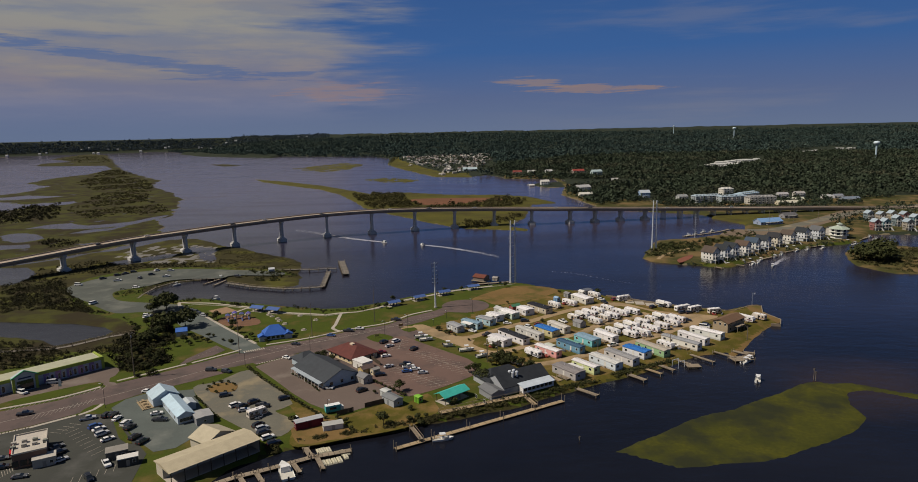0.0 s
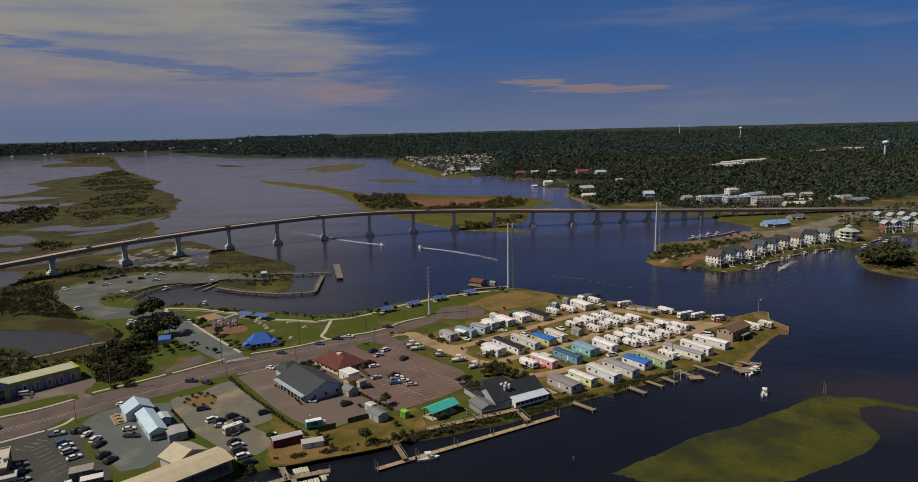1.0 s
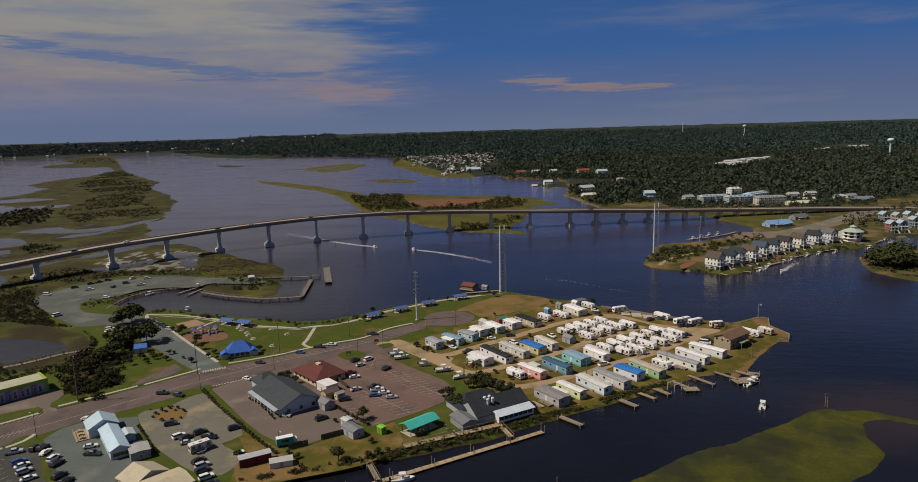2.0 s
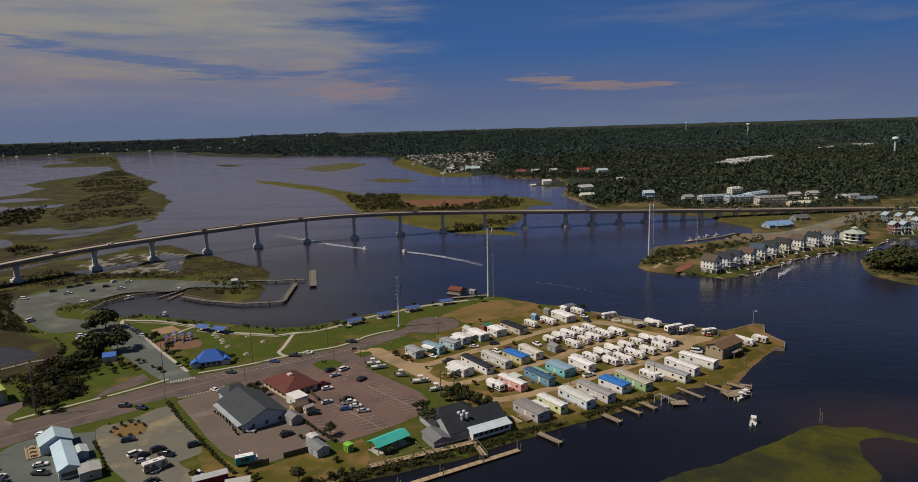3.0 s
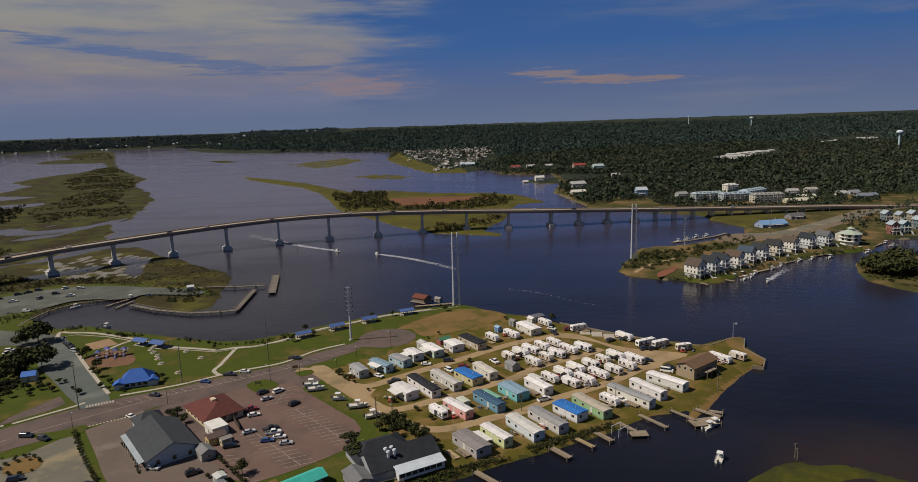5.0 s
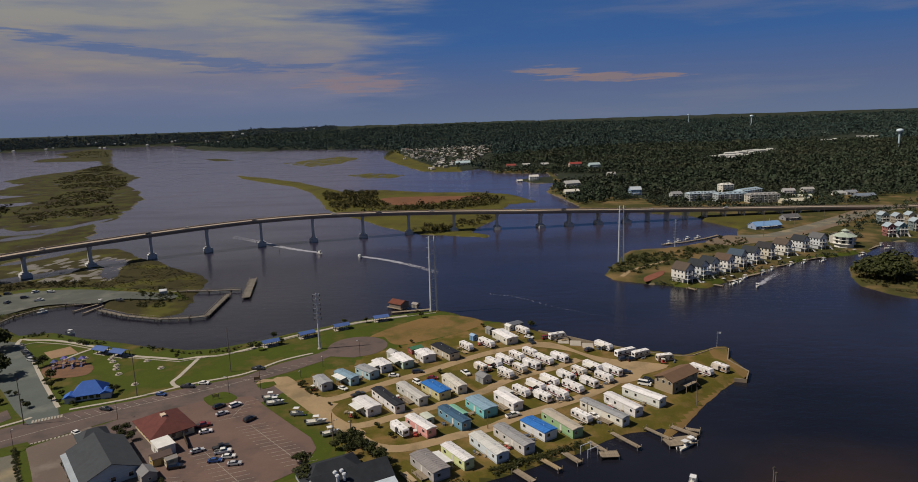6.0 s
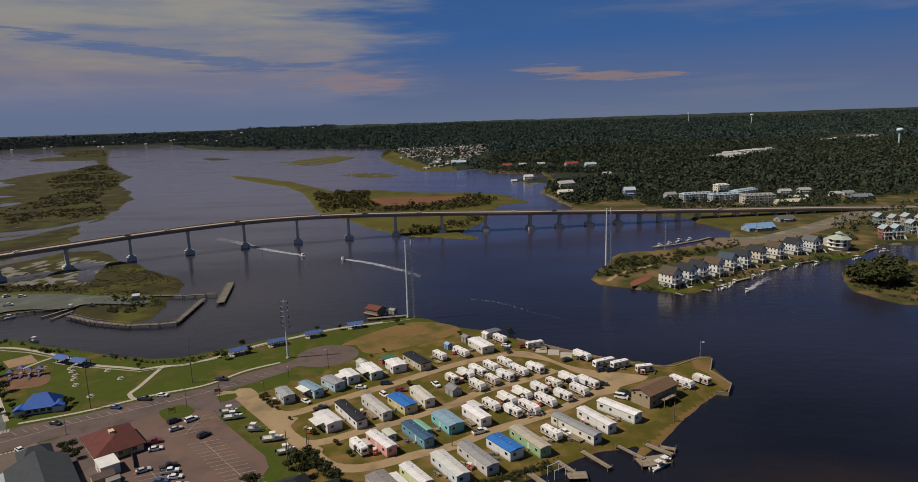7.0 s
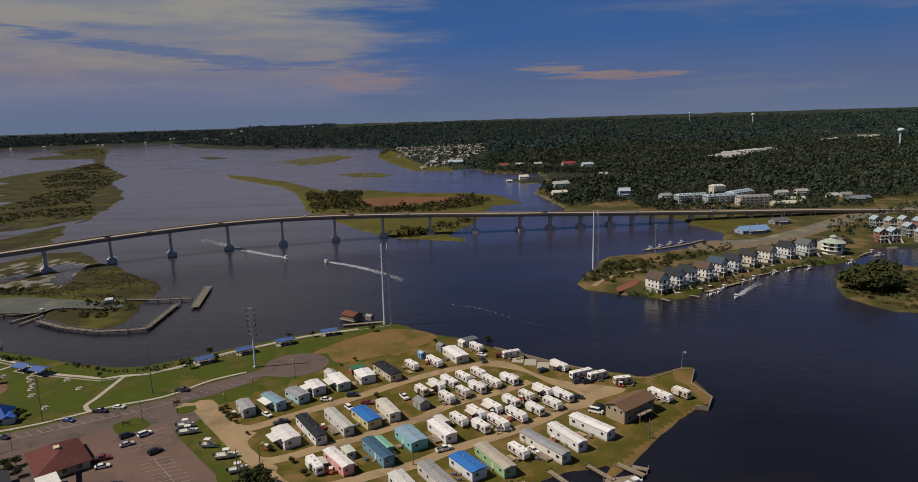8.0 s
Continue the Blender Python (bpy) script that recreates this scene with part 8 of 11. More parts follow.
for wx in (-2.0, 2.8):
    for s in (-1, 1):
        part("wheel", Mesh().rod((wx, s * 0.95, 0.4), (wx, s * 1.22, 0.4), 0.4, 0.4, 12), RUBBER, truck)
FENCE_SLAT = {h: Mesh().box(-0.235, -0.04, 0, 0.235, 0.04, h).data("slat", DARK_TIMBER) for h in (1.9, 1.2)}
fence = thing("fence", "dark board fence behind the paved yard", "fence")
for i in range(13):
    u = (i + 0.5) / 13
    part("slat", FENCE_SLAT[1.9], DARK_TIMBER, fence, m=pose(-44.87 + 5.83 * u, 220.91 + 3.30 * u, LAND_Z + 0.05, 0, 0, 29.5))
fence = thing("fence", "dark board fence at the lawn's edge", "fence")
for i in range(17):
    u = (i + 0.5) / 17
    part("slat", FENCE_SLAT[1.9], DARK_TIMBER, fence, m=pose(-35.27 + 7.45 * u, 227.44 + 4.21 * u, LAND_Z + 0.05, 0, 0, 29.5))
fence = thing("fence", "dark board fence by the red-roofed restaurant", "fence")
for i in range(25):
    u = (i + 0.5) / 25
    part("slat", FENCE_SLAT[1.9], DARK_TIMBER, fence, m=pose(-40.08 + 6.57 * u, 283.55 + -10.84 * u, LAND_Z + 0.05, 0, 0, -58.8))
dark_hall = thing("restaurant", "dark-roofed waterfront restaurant with grey walls and a white porch", "restaurant", at(18.9, 234.6, 29.1))
gable_block(dark_hall, 22.4, 13.0, 3.6, 0.55, paint((0.34, 0.36, 0.39)), SHINGLE_DARK, x0=11.2, y0=6.5, over=0.5)
gable_block(dark_hall, 18.0, 13.0, 3.4, 0.45, paint((0.34, 0.36, 0.39)), SHINGLE_DARK, x0=7.8, y0=14.6, hip=5.5, over=0.7)
gable_block(dark_hall, 9.0, 6.0, 2.9, 0.3, paint((0.27, 0.28, 0.3)), paint((0.16, 0.165, 0.175), "roof", 0.8), x0=-3.7, y0=3.4, deg=90, over=0.4)
window_row(dark_hall, "-x", 2, 22.4, 13.0, 1.0, 1.2, 1.3)
for k in range(4):
    hood = part("vent_hood", Mesh().rod((6.5 + 2.0 * (k % 2), 3.4 + 2.2 * (k // 2), 4.6), (6.5 + 2.0 * (k % 2), 3.4 + 2.2 * (k // 2), 7.2), 0.45, 0.45, 10).rod((6.5 + 2.0 * (k % 2), 3.4 + 2.2 * (k // 2), 7.2), (6.5 + 2.0 * (k % 2), 3.4 + 2.2 * (k // 2), 7.6), 0.7, 0.5, 10), STEEL, dark_hall, "steel kitchen vent")
sun_porch = part("sun_porch", Mesh().box(6.9, -3.2, 0.5, 22.2, 0.0, 2.9), paint((0.7, 0.71, 0.72)), dark_hall, "white glazed porch")
for k in range(7):
    part("porch_pane", Mesh().box(7.2 + 2.05 * k, -3.26, 1.4, 8.9 + 2.05 * k, -3.2, 2.6), GLASS, sun_porch)
part("porch_roof", Mesh().add([(6.6, -3.7, 2.85), (22.6, -3.7, 2.85), (22.6, 0.3, 3.75), (6.6, 0.3, 3.75), (6.6, -3.7, 3.0), (22.6, -3.7, 3.0), (22.6, 0.3, 3.9), (6.6, 0.3, 3.9)], [(3, 2, 1, 0), (4, 5, 6, 7), (0, 1, 5, 4), (2, 3, 7, 6), (1, 2, 6, 5), (3, 0, 4, 7)]), paint((0.5, 0.56, 0.62), "roof", 0.4), dark_hall, "pale blue grey metal porch roof")
shelter(-1.7, 233.6, 40.7, 12.5, 6.0, "open timber shelter with a turquoise metal roof on the lawn", (0.06, 0.42, 0.36), 3.0, name="open_shelter")
shop = thing("shop", "white and blue shop with pale metal gable roofs", "shop", at(-106.7, 228.3, -53.4))
gable_block(shop, 23.4, 5.7, 3.3, 0.45, paint((0.5, 0.58, 0.66)), paint((0.46, 0.6, 0.7), "roof", 0.4), over=0.4)
gable_block(shop, 9.0, 9.5, 3.6, 0.5, paint((0.5, 0.58, 0.66)), paint((0.5, 0.63, 0.72), "roof", 0.4), x0=-15.2, y0=-1.2, over=0.4)
window_row(shop, "+x", 4, 23.4, 5.7, 0.8, 1.1, 1.3)
window_row(shop, "-y", 3, 23.4, 5.7, 1.0, 1.1, 1.2)
gable_block(shop, 6.0, 4.0, 2.6, 0.3, paint((0.5, 0.55, 0.58)), paint((0.5, 0.55, 0.58), "roof", 0.5), x0=-2.0, y0=4.7, over=0.3)
terrace = thing("timber_terrace", "tan timber terrace with picnic tables beside the shop", "terrace", at(-120.7, 237.1, -53.4))
part("deck", Mesh().box(-5.0, -4.0, 0, 5.0, 4.0, 0.35), NEW_TIMBER, terrace)
for k in range(6):
    tx, ty = -3.4 + 3.3 * (k % 3), -2.0 + 3.8 * (k // 3)
    tb = part("table", Mesh().box(tx - 0.9, ty - 0.4, 1.02, tx + 0.9, ty + 0.4, 1.1).box(tx - 0.6, ty - 0.3, 0.35, tx - 0.5, ty + 0.3, 1.02).box(tx + 0.5, ty - 0.3, 0.35, tx + 0.6, ty + 0.3, 1.02), NEW_TIMBER, terrace)
    for s in (-1, 1):
        part("bench", Mesh().box(tx - 0.9, ty + s * 0.8 - 0.15, 0.72, tx + 0.9, ty + s * 0.8 + 0.15, 0.8).box(tx - 0.5, ty + s * 0.8 - 0.1, 0.35, tx - 0.4, ty + s * 0.8 + 0.1, 0.72), NEW_TIMBER, tb)
for s in (-1, 1):
    part("railing", Mesh().box(-5.0, s * 3.95 - 0.05, 1.2, 5.0, s * 3.95 + 0.05, 1.3), NEW_TIMBER, terrace)
warehouse = thing("boat_warehouse", "long boat shed with a cream sheet roof and open dark sides", "warehouse", at(-80.6, 188.8, 44.3))
part("wall", Mesh().box(-14.7, 0.5, 0, 14.7, 5.5, 4.3), paint((0.5, 0.46, 0.38)), warehouse)
part("floor_slab", Mesh().box(-14.7, -5.6, 0, 14.7, 0.5, 0.15), CONCRETE, warehouse)
part("end_wall", Mesh().box(14.5, -5.6, 0, 14.7, 0.5, 4.3), paint((0.5, 0.46, 0.38)), warehouse)
part("roof", Mesh().profile([(-6.0, 4.2), (6.0, 4.2), (6.0, 4.4), (0.5, 5.2), (-6.0, 4.4)], -15.2, 15.2), paint((0.45, 0.395, 0.28), "roof", 0.6), warehouse)
for k in range(8):
    part("post", Mesh().box(-14.6 + 4.17 * k - 0.12, -5.7, 0, -14.6 + 4.17 * k + 0.12, -5.5, 4.3), DARK_TIMBER, warehouse)
    part("sheathing_seam", Mesh().box(-14.6 + 4.17 * k - 0.05, -6.0, 4.42, -14.6 + 4.17 * k + 0.05, -5.7, 4.46), paint((0.5, 0.46, 0.36), "roof"), warehouse)
gable_shed = thing("boat_shed", "cream-roofed gabled boat shed", "shed", at(-84.2, 201.9, 144.3))
gable_block(gable_shed, 9.0, 11.0, 3.6, 0.4, paint((0.52, 0.48, 0.4)), paint((0.46, 0.41, 0.3), "roof", 0.6), over=0.5)
part("gate", Mesh().box(-4.6, -1.6, 0, -4.5, 1.6, 3.0), paint((0.3, 0.3, 0.3), "door"), gable_shed)
diner = thing("diner", "brown flat-roofed diner with pale gravel roof and rooftop units", "diner", at(-142.4, 196.9, 29.3))
part("wall", Mesh().box(-4.7, -8.0, 0, 4.7, 8.0, 4.8), paint((0.2, 0.13, 0.1)), diner)
part("roof", Mesh().box(-4.6, -7.9, 4.5, 4.6, 7.9, 4.84), material("gravel_roof", (0.5, 0.46, 0.4), (0.38, 0.35, 0.31), 0.4, 0.9, bump=0.2), diner)
for s in (-1, 1):
    part("parapet", Mesh().box(-4.7, s * 8.0 - 0.15, 4.8, 4.7, s * 8.0 + 0.15, 5.3), paint((0.5, 0.46, 0.4), "trim"), diner)
    part("parapet", Mesh().box(s * 4.7 - 0.15, -8.1, 4.8, s * 4.7 + 0.15, 8.1, 5.29), paint((0.5, 0.46, 0.4), "trim"), diner)
for k in range(7):
    ux, uy = -4.5 + 3.0 * (k % 4), -2.6 + 3.4 * (k // 4)
    part("rooftop_unit", Mesh().box(ux - 0.8, uy - 0.6, 4.84, ux + 0.7, uy + 0.6, 5.7 + 0.2 * (k % 2)), paint((0.4, 0.38, 0.34) if k % 3 else (0.22, 0.23, 0.2), "metal_unit"), diner)
part("awning", Mesh().box(-5.9, -2.6, 2.6, -4.7, 2.6, 3.4), paint((0.5, 0.02, 0.03), "canvas"), diner, "bright red canvas awning")
for k in range(5):
    part("pane", Mesh().box(-5.0 + 2.3 * k, -8.1, 0.8, -3.2 + 2.3 * k, -8.0, 2.6), GLASS, diner)
b = thing("store_room", "pale store room behind the diner", "shed", at(-134.6, 191.0, 29.3))
part("wall", Mesh().box(-3.25, -2.25, 0, 3.25, 2.25, 2.8), paint((0.45, 0.42, 0.36)), b)
part("roof", Mesh().box(-3.4, -2.4, 2.8, 3.4, 2.4, 3.05), paint((0.5, 0.47, 0.42), "roof"), b)
part("door", Mesh().box(-0.5, -2.3, 0.02, 0.5, -2.25, 2.05), paint((0.3, 0.28, 0.25), "door"), b)
window(b, 1.95, -2.25, 1.0, 0.9, 0.9, "-y")
b = thing("container", "dark flat-roofed hut by the parking row", "shed", at(-113.1, 194.7, 25.3))
part("wall", Mesh().box(-3.25, -2.25, 0, 3.25, 2.25, 2.6), paint((0.16, 0.15, 0.13)), b)
part("roof", Mesh().box(-3.4, -2.4, 2.6, 3.4, 2.4, 2.85), paint((0.3, 0.28, 0.25), "roof"), b)
part("door", Mesh().box(-0.5, -2.3, 0.02, 0.5, -2.25, 2.05), paint((0.3, 0.28, 0.25), "door"), b)
window(b, 1.95, -2.25, 1.0, 0.9, 0.9, "-y")
b = thing("container", "black container with white roof", "shed", at(-107.0, 189.3, 25.3))
part("wall", Mesh().box(-3, -1.5, 0, 3, 1.5, 2.6), paint((0.07, 0.07, 0.07)), b)
part("roof", Mesh().box(-3.15, -1.65, 2.6, 3.15, 1.65, 2.85), paint((0.62, 0.61, 0.58), "roof"), b)
part("door", Mesh().box(-0.5, -1.55, 0.02, 0.5, -1.5, 2.05), paint((0.3, 0.28, 0.25), "door"), b)
window(b, 1.8, -1.5, 1.0, 0.9, 0.9, "-y")
strip = thing("strip_shop", "long strip shop in lime green and purple with a gabled entrance", "shop", at(-190.3, 256.5, 45.6))
LIME_WALL, PURPLE = (0.3, 0.37, 0.07), (0.24, 0.17, 0.33)
part("wall", Mesh().box(-37.5, -5.5, 0, 37.5, 5.5, 5.0), paint((0.36, 0.4, 0.46)), strip)
part("roof", Mesh().box(-37.6, -5.0, 5.0, 37.6, 5.6, 5.3), paint((0.4, 0.4, 0.29), "roof"), strip)
part("fascia", Mesh().box(-37.7, -5.75, 4.4, 37.7, -5.4, 5.8), paint(LIME_WALL, "trim"), strip, "lime green fascia")
part("end_pier", Mesh().box(36.6, -5.85, 0, 37.75, 5.7, 5.6), paint(LIME_WALL, "trim"), strip, "lime green end pier")
for k in range(16):
    sx = -35 + 4.5 * k
    if abs(sx - 6.1) > 6:
        part("panel", Mesh().box(sx - 1.1, -5.62, 0.3, sx + 1.1, -5.5, 4.3), paint(PURPLE if k % 2 else (0.4, 0.22, 0.36), "trim"), strip, "faded purple wall panel")
        window(strip, sx + 2.2, -5.5, 0.7, 1.0, 2.6, "-y")
        window(strip, sx + 0.3, -5.62, 0.7, 0.8, 2.4, "-y")
entry = part("entrance", Mesh().add([(6.1 + a, yy, zz) for yy in (-8.0, -5.4) for a, zz in ((-4.6, 0), (4.6, 0), (4.6, 6.2), (0, 8.6), (-4.6, 6.2))], [(0, 1, 2, 3, 4), (9, 8, 7, 6, 5), (0, 5, 6, 1), (1, 6, 7, 2), (2, 7, 8, 3), (3, 8, 9, 4), (4, 9, 5, 0)]), paint((0.4, 0.45, 0.5)), strip, "gabled entrance front")
for s in (-1, 1):
    part("column", Mesh().box(6.1 + s * 4.2 - 0.5, -8.5, 0, 6.1 + s * 4.2 + 0.5, -7.9, 6.0), paint(LIME_WALL, "trim"), entry)
    part("verge", Mesh().beam((6.1, -8.2, 8.75), (6.1 + s * 5.1, -8.2, 6.1), 0.7, 0.35), paint((0.05, 0.3, 0.12), "trim"), entry, "green verge board")
part("glazing", Mesh().box(6.1 - 3.0, -8.06, 0.3, 6.1 + 3.0, -8.0, 4.6), GLASS, entry)
sign = part("sign_bars", Mesh().box(6.1 - 2.4, -8.12, 5.3, 6.1 + 2.4, -8.02, 5.9), paint((0.03, 0.05, 0.12), "trim"), entry, "dark blue lettering bar")
for x, y, tone, lab in ((-39.0, 312.8, (0.5, 0.42, 0.12), "small yellow entrance sign on a grassy island"), (-27.9, 329.6, (0.3, 0.2, 0.1), "timber entrance sign of the trailer park")):
    sign = thing("entrance_sign", lab, "sign", at(x, y, 20, LAND_Z + 0.13))
    for q in (-1.1, 1.1):
        part("post", Mesh().box(q - 0.09, -0.09, -0.2, q + 0.09, 0.09, 2.3), TIMBER, sign)
    part("board", Mesh().box(-1.02, -0.06, 0.8, 1.02, 0.06, 2.1), paint(tone, "trim"), sign)
flag = thing("feather_flag", "tall white feather flag on the grass by the shops", "flag", at(-166.8, 255.3, 20))
part("pole", Mesh().rod((0, 0, 0), (0, 0, 4.6), 0.05, 0.03, 6), DARK_STEEL, flag)
part("banner", Mesh().prism([(0.05, -0.02), (1.1, -0.02), (1.1, 0.02), (0.05, 0.02)], 1.2, 4.0).prism([(0.05, -0.02), (0.8, -0.02), (0.8, 0.02), (0.05, 0.02)], 4.0, 4.6), paint((0.72, 0.72, 0.74), "canvas"), flag)
shed(-53.7, 213.1, 27.6, 9.9, 3.2, 2.8, (0.14, 0.02, 0.03), (0.4, 0.41, 0.43), "long maroon shed with pale grey roof", name="shed", pitch=0.12)
shed(-44.7, 211.0, 17.6, 7.0, 3.5, 1.9, (0.6, 0.6, 0.58), (0.4, 0.4, 0.38), "low white hut beside the maroon shed", name="shed", pitch=0.1)
put_trailer(2, -74.8, 222.7, 41.2)
shelter(-35.2, 375.0, 34.0, 7.6, 4.2, "open picnic shelter with a bright blue metal roof")
shelter(-20.3, 386.4, 34.1, 7.6, 4.2, "open picnic shelter with a bright blue metal roof")
shelter(-4.8, 397.6, 28.2, 7.6, 4.2, "open picnic shelter with a bright blue metal roof")
shelter(14.4, 410.5, 22.0, 7.6, 4.2, "open picnic shelter with a bright blue metal roof")
shelter(-115.2, 371.0, -23.5, 8, 5.0, "open picnic shelter with a bright blue metal roof")
shelter(-104.5, 366.4, -23.5, 8, 5.0, "open picnic shelter with a bright blue metal roof")
pavilion = thing("pavilion", "park pavilion with a big bright blue hipped roof", "pavilion", at(-92.6, 319.8, 19.2))
gable_block(pavilion, 10.5, 9.0, 3.2, 0.75, paint((0.5, 0.52, 0.56)), paint((0.05, 0.14, 0.48), "roof", 0.45), hip=4.0, over=1.0)
window_row(pavilion, "-y", 4, 10.5, 9.0, 0.6, 1.6, 2.0)
for s in (-1, 1):
    wing = part("wing", Mesh().box(s * 6.4 - 1.8, -5.5, 0, s * 6.4 + 1.8, -1.5, 2.4), paint((0.5, 0.52, 0.56)), pavilion)
    part("wing_roof", Mesh().add([(s * 6.4 + a, yy, zz) for yy in (-6.1, -1.0) for a, zz in ((-2.4, 2.4), (2.4, 2.4), (0, 3.6))], [(0, 1, 2), (5, 4, 3), (0, 3, 4, 1), (1, 4, 5, 2), (2, 5, 3, 0)]), paint((0.05, 0.14, 0.48), "roof", 0.45), wing)
shed(-143.4, 327.1, 19.2, 5.5, 5.0, 2.6, (0.5, 0.5, 0.48), (0.06, 0.16, 0.5), "small hut with a blue metal roof under oaks", name="park_hut", pitch=0.6)
brown = thing("two_storey_house", "tan two-storey house with brown roof and an outside stair", "house", at(142.5, 313.8, -51.8))
gable_block(brown, 16.6, 8.1, 5.2, 0.35, paint((0.36, 0.29, 0.2)), paint((0.16, 0.1, 0.065), "roof", 0.85), deg=90, over=0.6)
for k in range(3):
    window(brown, -4.0 + 4.0 * (k + 0.5) / 1.5, -8.3, 3.5, 1.0, 1.1, "-y")
    window(brown, 4.0, -8.3 + 8.3 * (k + 0.5) / 1.5, 3.4, 1.0, 1.1, "+x")
    window(brown, 4.0, -8.3 + 8.3 * (k + 0.5) / 1.5, 0.9, 1.0, 1.1, "+x")
deck2 = part("balcony", Mesh().box(4.0, -3.5, 2.6, 7.0, 3.5, 2.75), TIMBER, brown, "raised timber deck")
for s in (-3.3, 0, 3.3):
    part("post", Mesh().box(6.7, s - 0.1, 0, 6.9, s + 0.1, 3.6), TIMBER, deck2)
st = Mesh()
for k in range(9):
    st.box(5.6, 3.5 + 0.3 * (8 - k), 2.6 * k / 9, 6.9, 3.5 + 0.3 * (9 - k), 2.6 * (k + 1) / 9)
part("stair", st, TIMBER, deck2)


# ---- docks, boardwalks, park ----
def dock(pts, width, z, mat, label, piles=6.0, tall=0.7, name="dock", boards=True, rail=False):
    """A timber deck on piles along a line of the plan; its planks are laid across."""
    t = thing(name, label, "dock")
    line = []
    for (ax, ay), (bx, by) in zip(pts, pts[1:]):
        k = max(1, int(math.hypot(bx - ax, by - ay) / 3))
        line += [(ax + (bx - ax) * i / k, ay + (by - ay) * i / k) for i in range(k)]
    line.append(pts[-1])
    part("stringer", strip_mesh(line, width * 0.9, z - 0.35, z - 0.06), DARK_TIMBER, t)
    total = sum(math.hypot(b[0] - a[0], b[1] - a[1]) for a, b in zip(pts, pts[1:]))
    gap = max(0.6, total / 26)
    d, nxt = 0.0, gap / 2
    me = Mesh().box(-gap * 0.46, -width / 2, -0.06, gap * 0.46, width / 2, 0.0).data("plank", mat)
    for (ax, ay), (bx, by) in zip(pts, pts[1:]):
        seg = math.hypot(bx - ax, by - ay)
        deg = math.degrees(math.atan2(by - ay, bx - ax))
        while boards and nxt < d + seg:
            u = (nxt - d) / seg
            part("plank", me, mat, t, m=pose(ax + (bx - ax) * u, ay + (by - ay) * u, z, 0, 0, deg))
            nxt += gap
        if not boards:
            part("deck", strip_mesh([(ax, ay), (bx, by)], width, z - 0.06, z), mat, t)
        n = max(1, int(seg / piles / 1.4))
        nx2, ny2 = -(by - ay) / seg * width / 2, (bx - ax) / seg * width / 2
        for i in range(n + 1):
            for s in (-1, 1):
                px, py = ax + (bx - ax) * i / n + s * nx2, ay + (by - ay) * i / n + s * ny2
                part("piling", Mesh().rod((px, py, -2.0), (px, py, z + tall), 0.16, 0.14, 7), TIMBER if tall > 0.3 else DARK_TIMBER, t)
        if rail:
            for s in (-1, 1):
                part("rail", Mesh().beam((ax + s * nx2, ay + s * ny2, z + 1.0), (bx + s * nx2, by + s * ny2, z + 1.0), 0.1, 0.12), TIMBER, t)
        d += seg
    return t


def picnic_table(x, y, deg):
    t = thing("picnic_table", "pale concrete picnic table on the lawn", "picnic table", at(x, y, deg), "picnic tables in the park")
    part("slab", Mesh().prism([(1.6 * math.cos(k * 0.7854), 1.6 * math.sin(k * 0.7854)) for k in range(8)], 0, 0.07), CONCRETE, t)
    part("tabletop", Mesh().box(-0.95, -0.4, 0.7, 0.95, 0.4, 0.78), CONCRETE, t)
    for q in (-0.6, 0.6):
        part("leg", Mesh().box(q - 0.08, -0.3, 0.06, q + 0.08, 0.3, 0.7), CONCRETE, t)
    for q in (-1, 1):
        part("bench", Mesh().box(-0.95, q * 0.75 - 0.15, 0.4, 0.95, q * 0.75 + 0.15, 0.47).box(-0.1, q * 0.75 - 0.1, 0.06, 0.1, q * 0.75 + 0.1, 0.4), CONCRETE, t)


dock([(81.5, 262.8), (88.1, 254)], 1.8, 1.1, NEW_TIMBER, "narrow tan timber dock behind a home", 5, 0.8, name="dock", boards=True, rail=False)
dock([(89.9, 265.8), (94.9, 258)], 2.2, 1, TIMBER, "grey timber dock with mooring posts", 5, 0.9, name="dock", boards=True, rail=False)
dock([(99.5, 272.1), (104, 264.6)], 1.8, 1.1, TIMBER, "weathered brown dock walkway", 5, 0.7, name="dock", boards=True, rail=False)
dock([(101.9, 262.5), (107.8, 262.6)], 4, 1.1, TIMBER, "square brown dock platform", 5, 0.3, name="dock_platform", boards=True, rail=False)
dock([(108.5, 277.4), (115.5, 266.3)], 1.8, 1.1, TIMBER, "narrow grey dock from the bank", 5, 0.7, name="dock", boards=True, rail=False)
dock([(120.9, 279.6), (127, 271)], 1.6, 1.2, TIMBER, "timber walkway to the square dock", 5, 0.7, name="dock", boards=True, rail=False)
dock([(124.8, 269.1), (134.5, 271)], 5.5, 1, TIMBER, "square timber dock with moored boats", 5, 0.8, name="dock_platform", boards=True, rail=False)
dock([(130.2, 280.6), (136.9, 273.4)], 2.2, 0.9, TIMBER, "short grey dock by the sandy bank", 5, 0.8, name="dock", boards=True, rail=False)
dock([(134.5, 278.6), (138.8, 276.7)], 2, 0.9, TIMBER, "short grey cross dock", 5, 0.8, name="dock", boards=True, rail=False)
dock([(74.3, 254.7), (79.2, 248)], 2.4, 1, TIMBER, "small worn dock with a square end", 5, 0.7, name="dock", boards=True, rail=False)
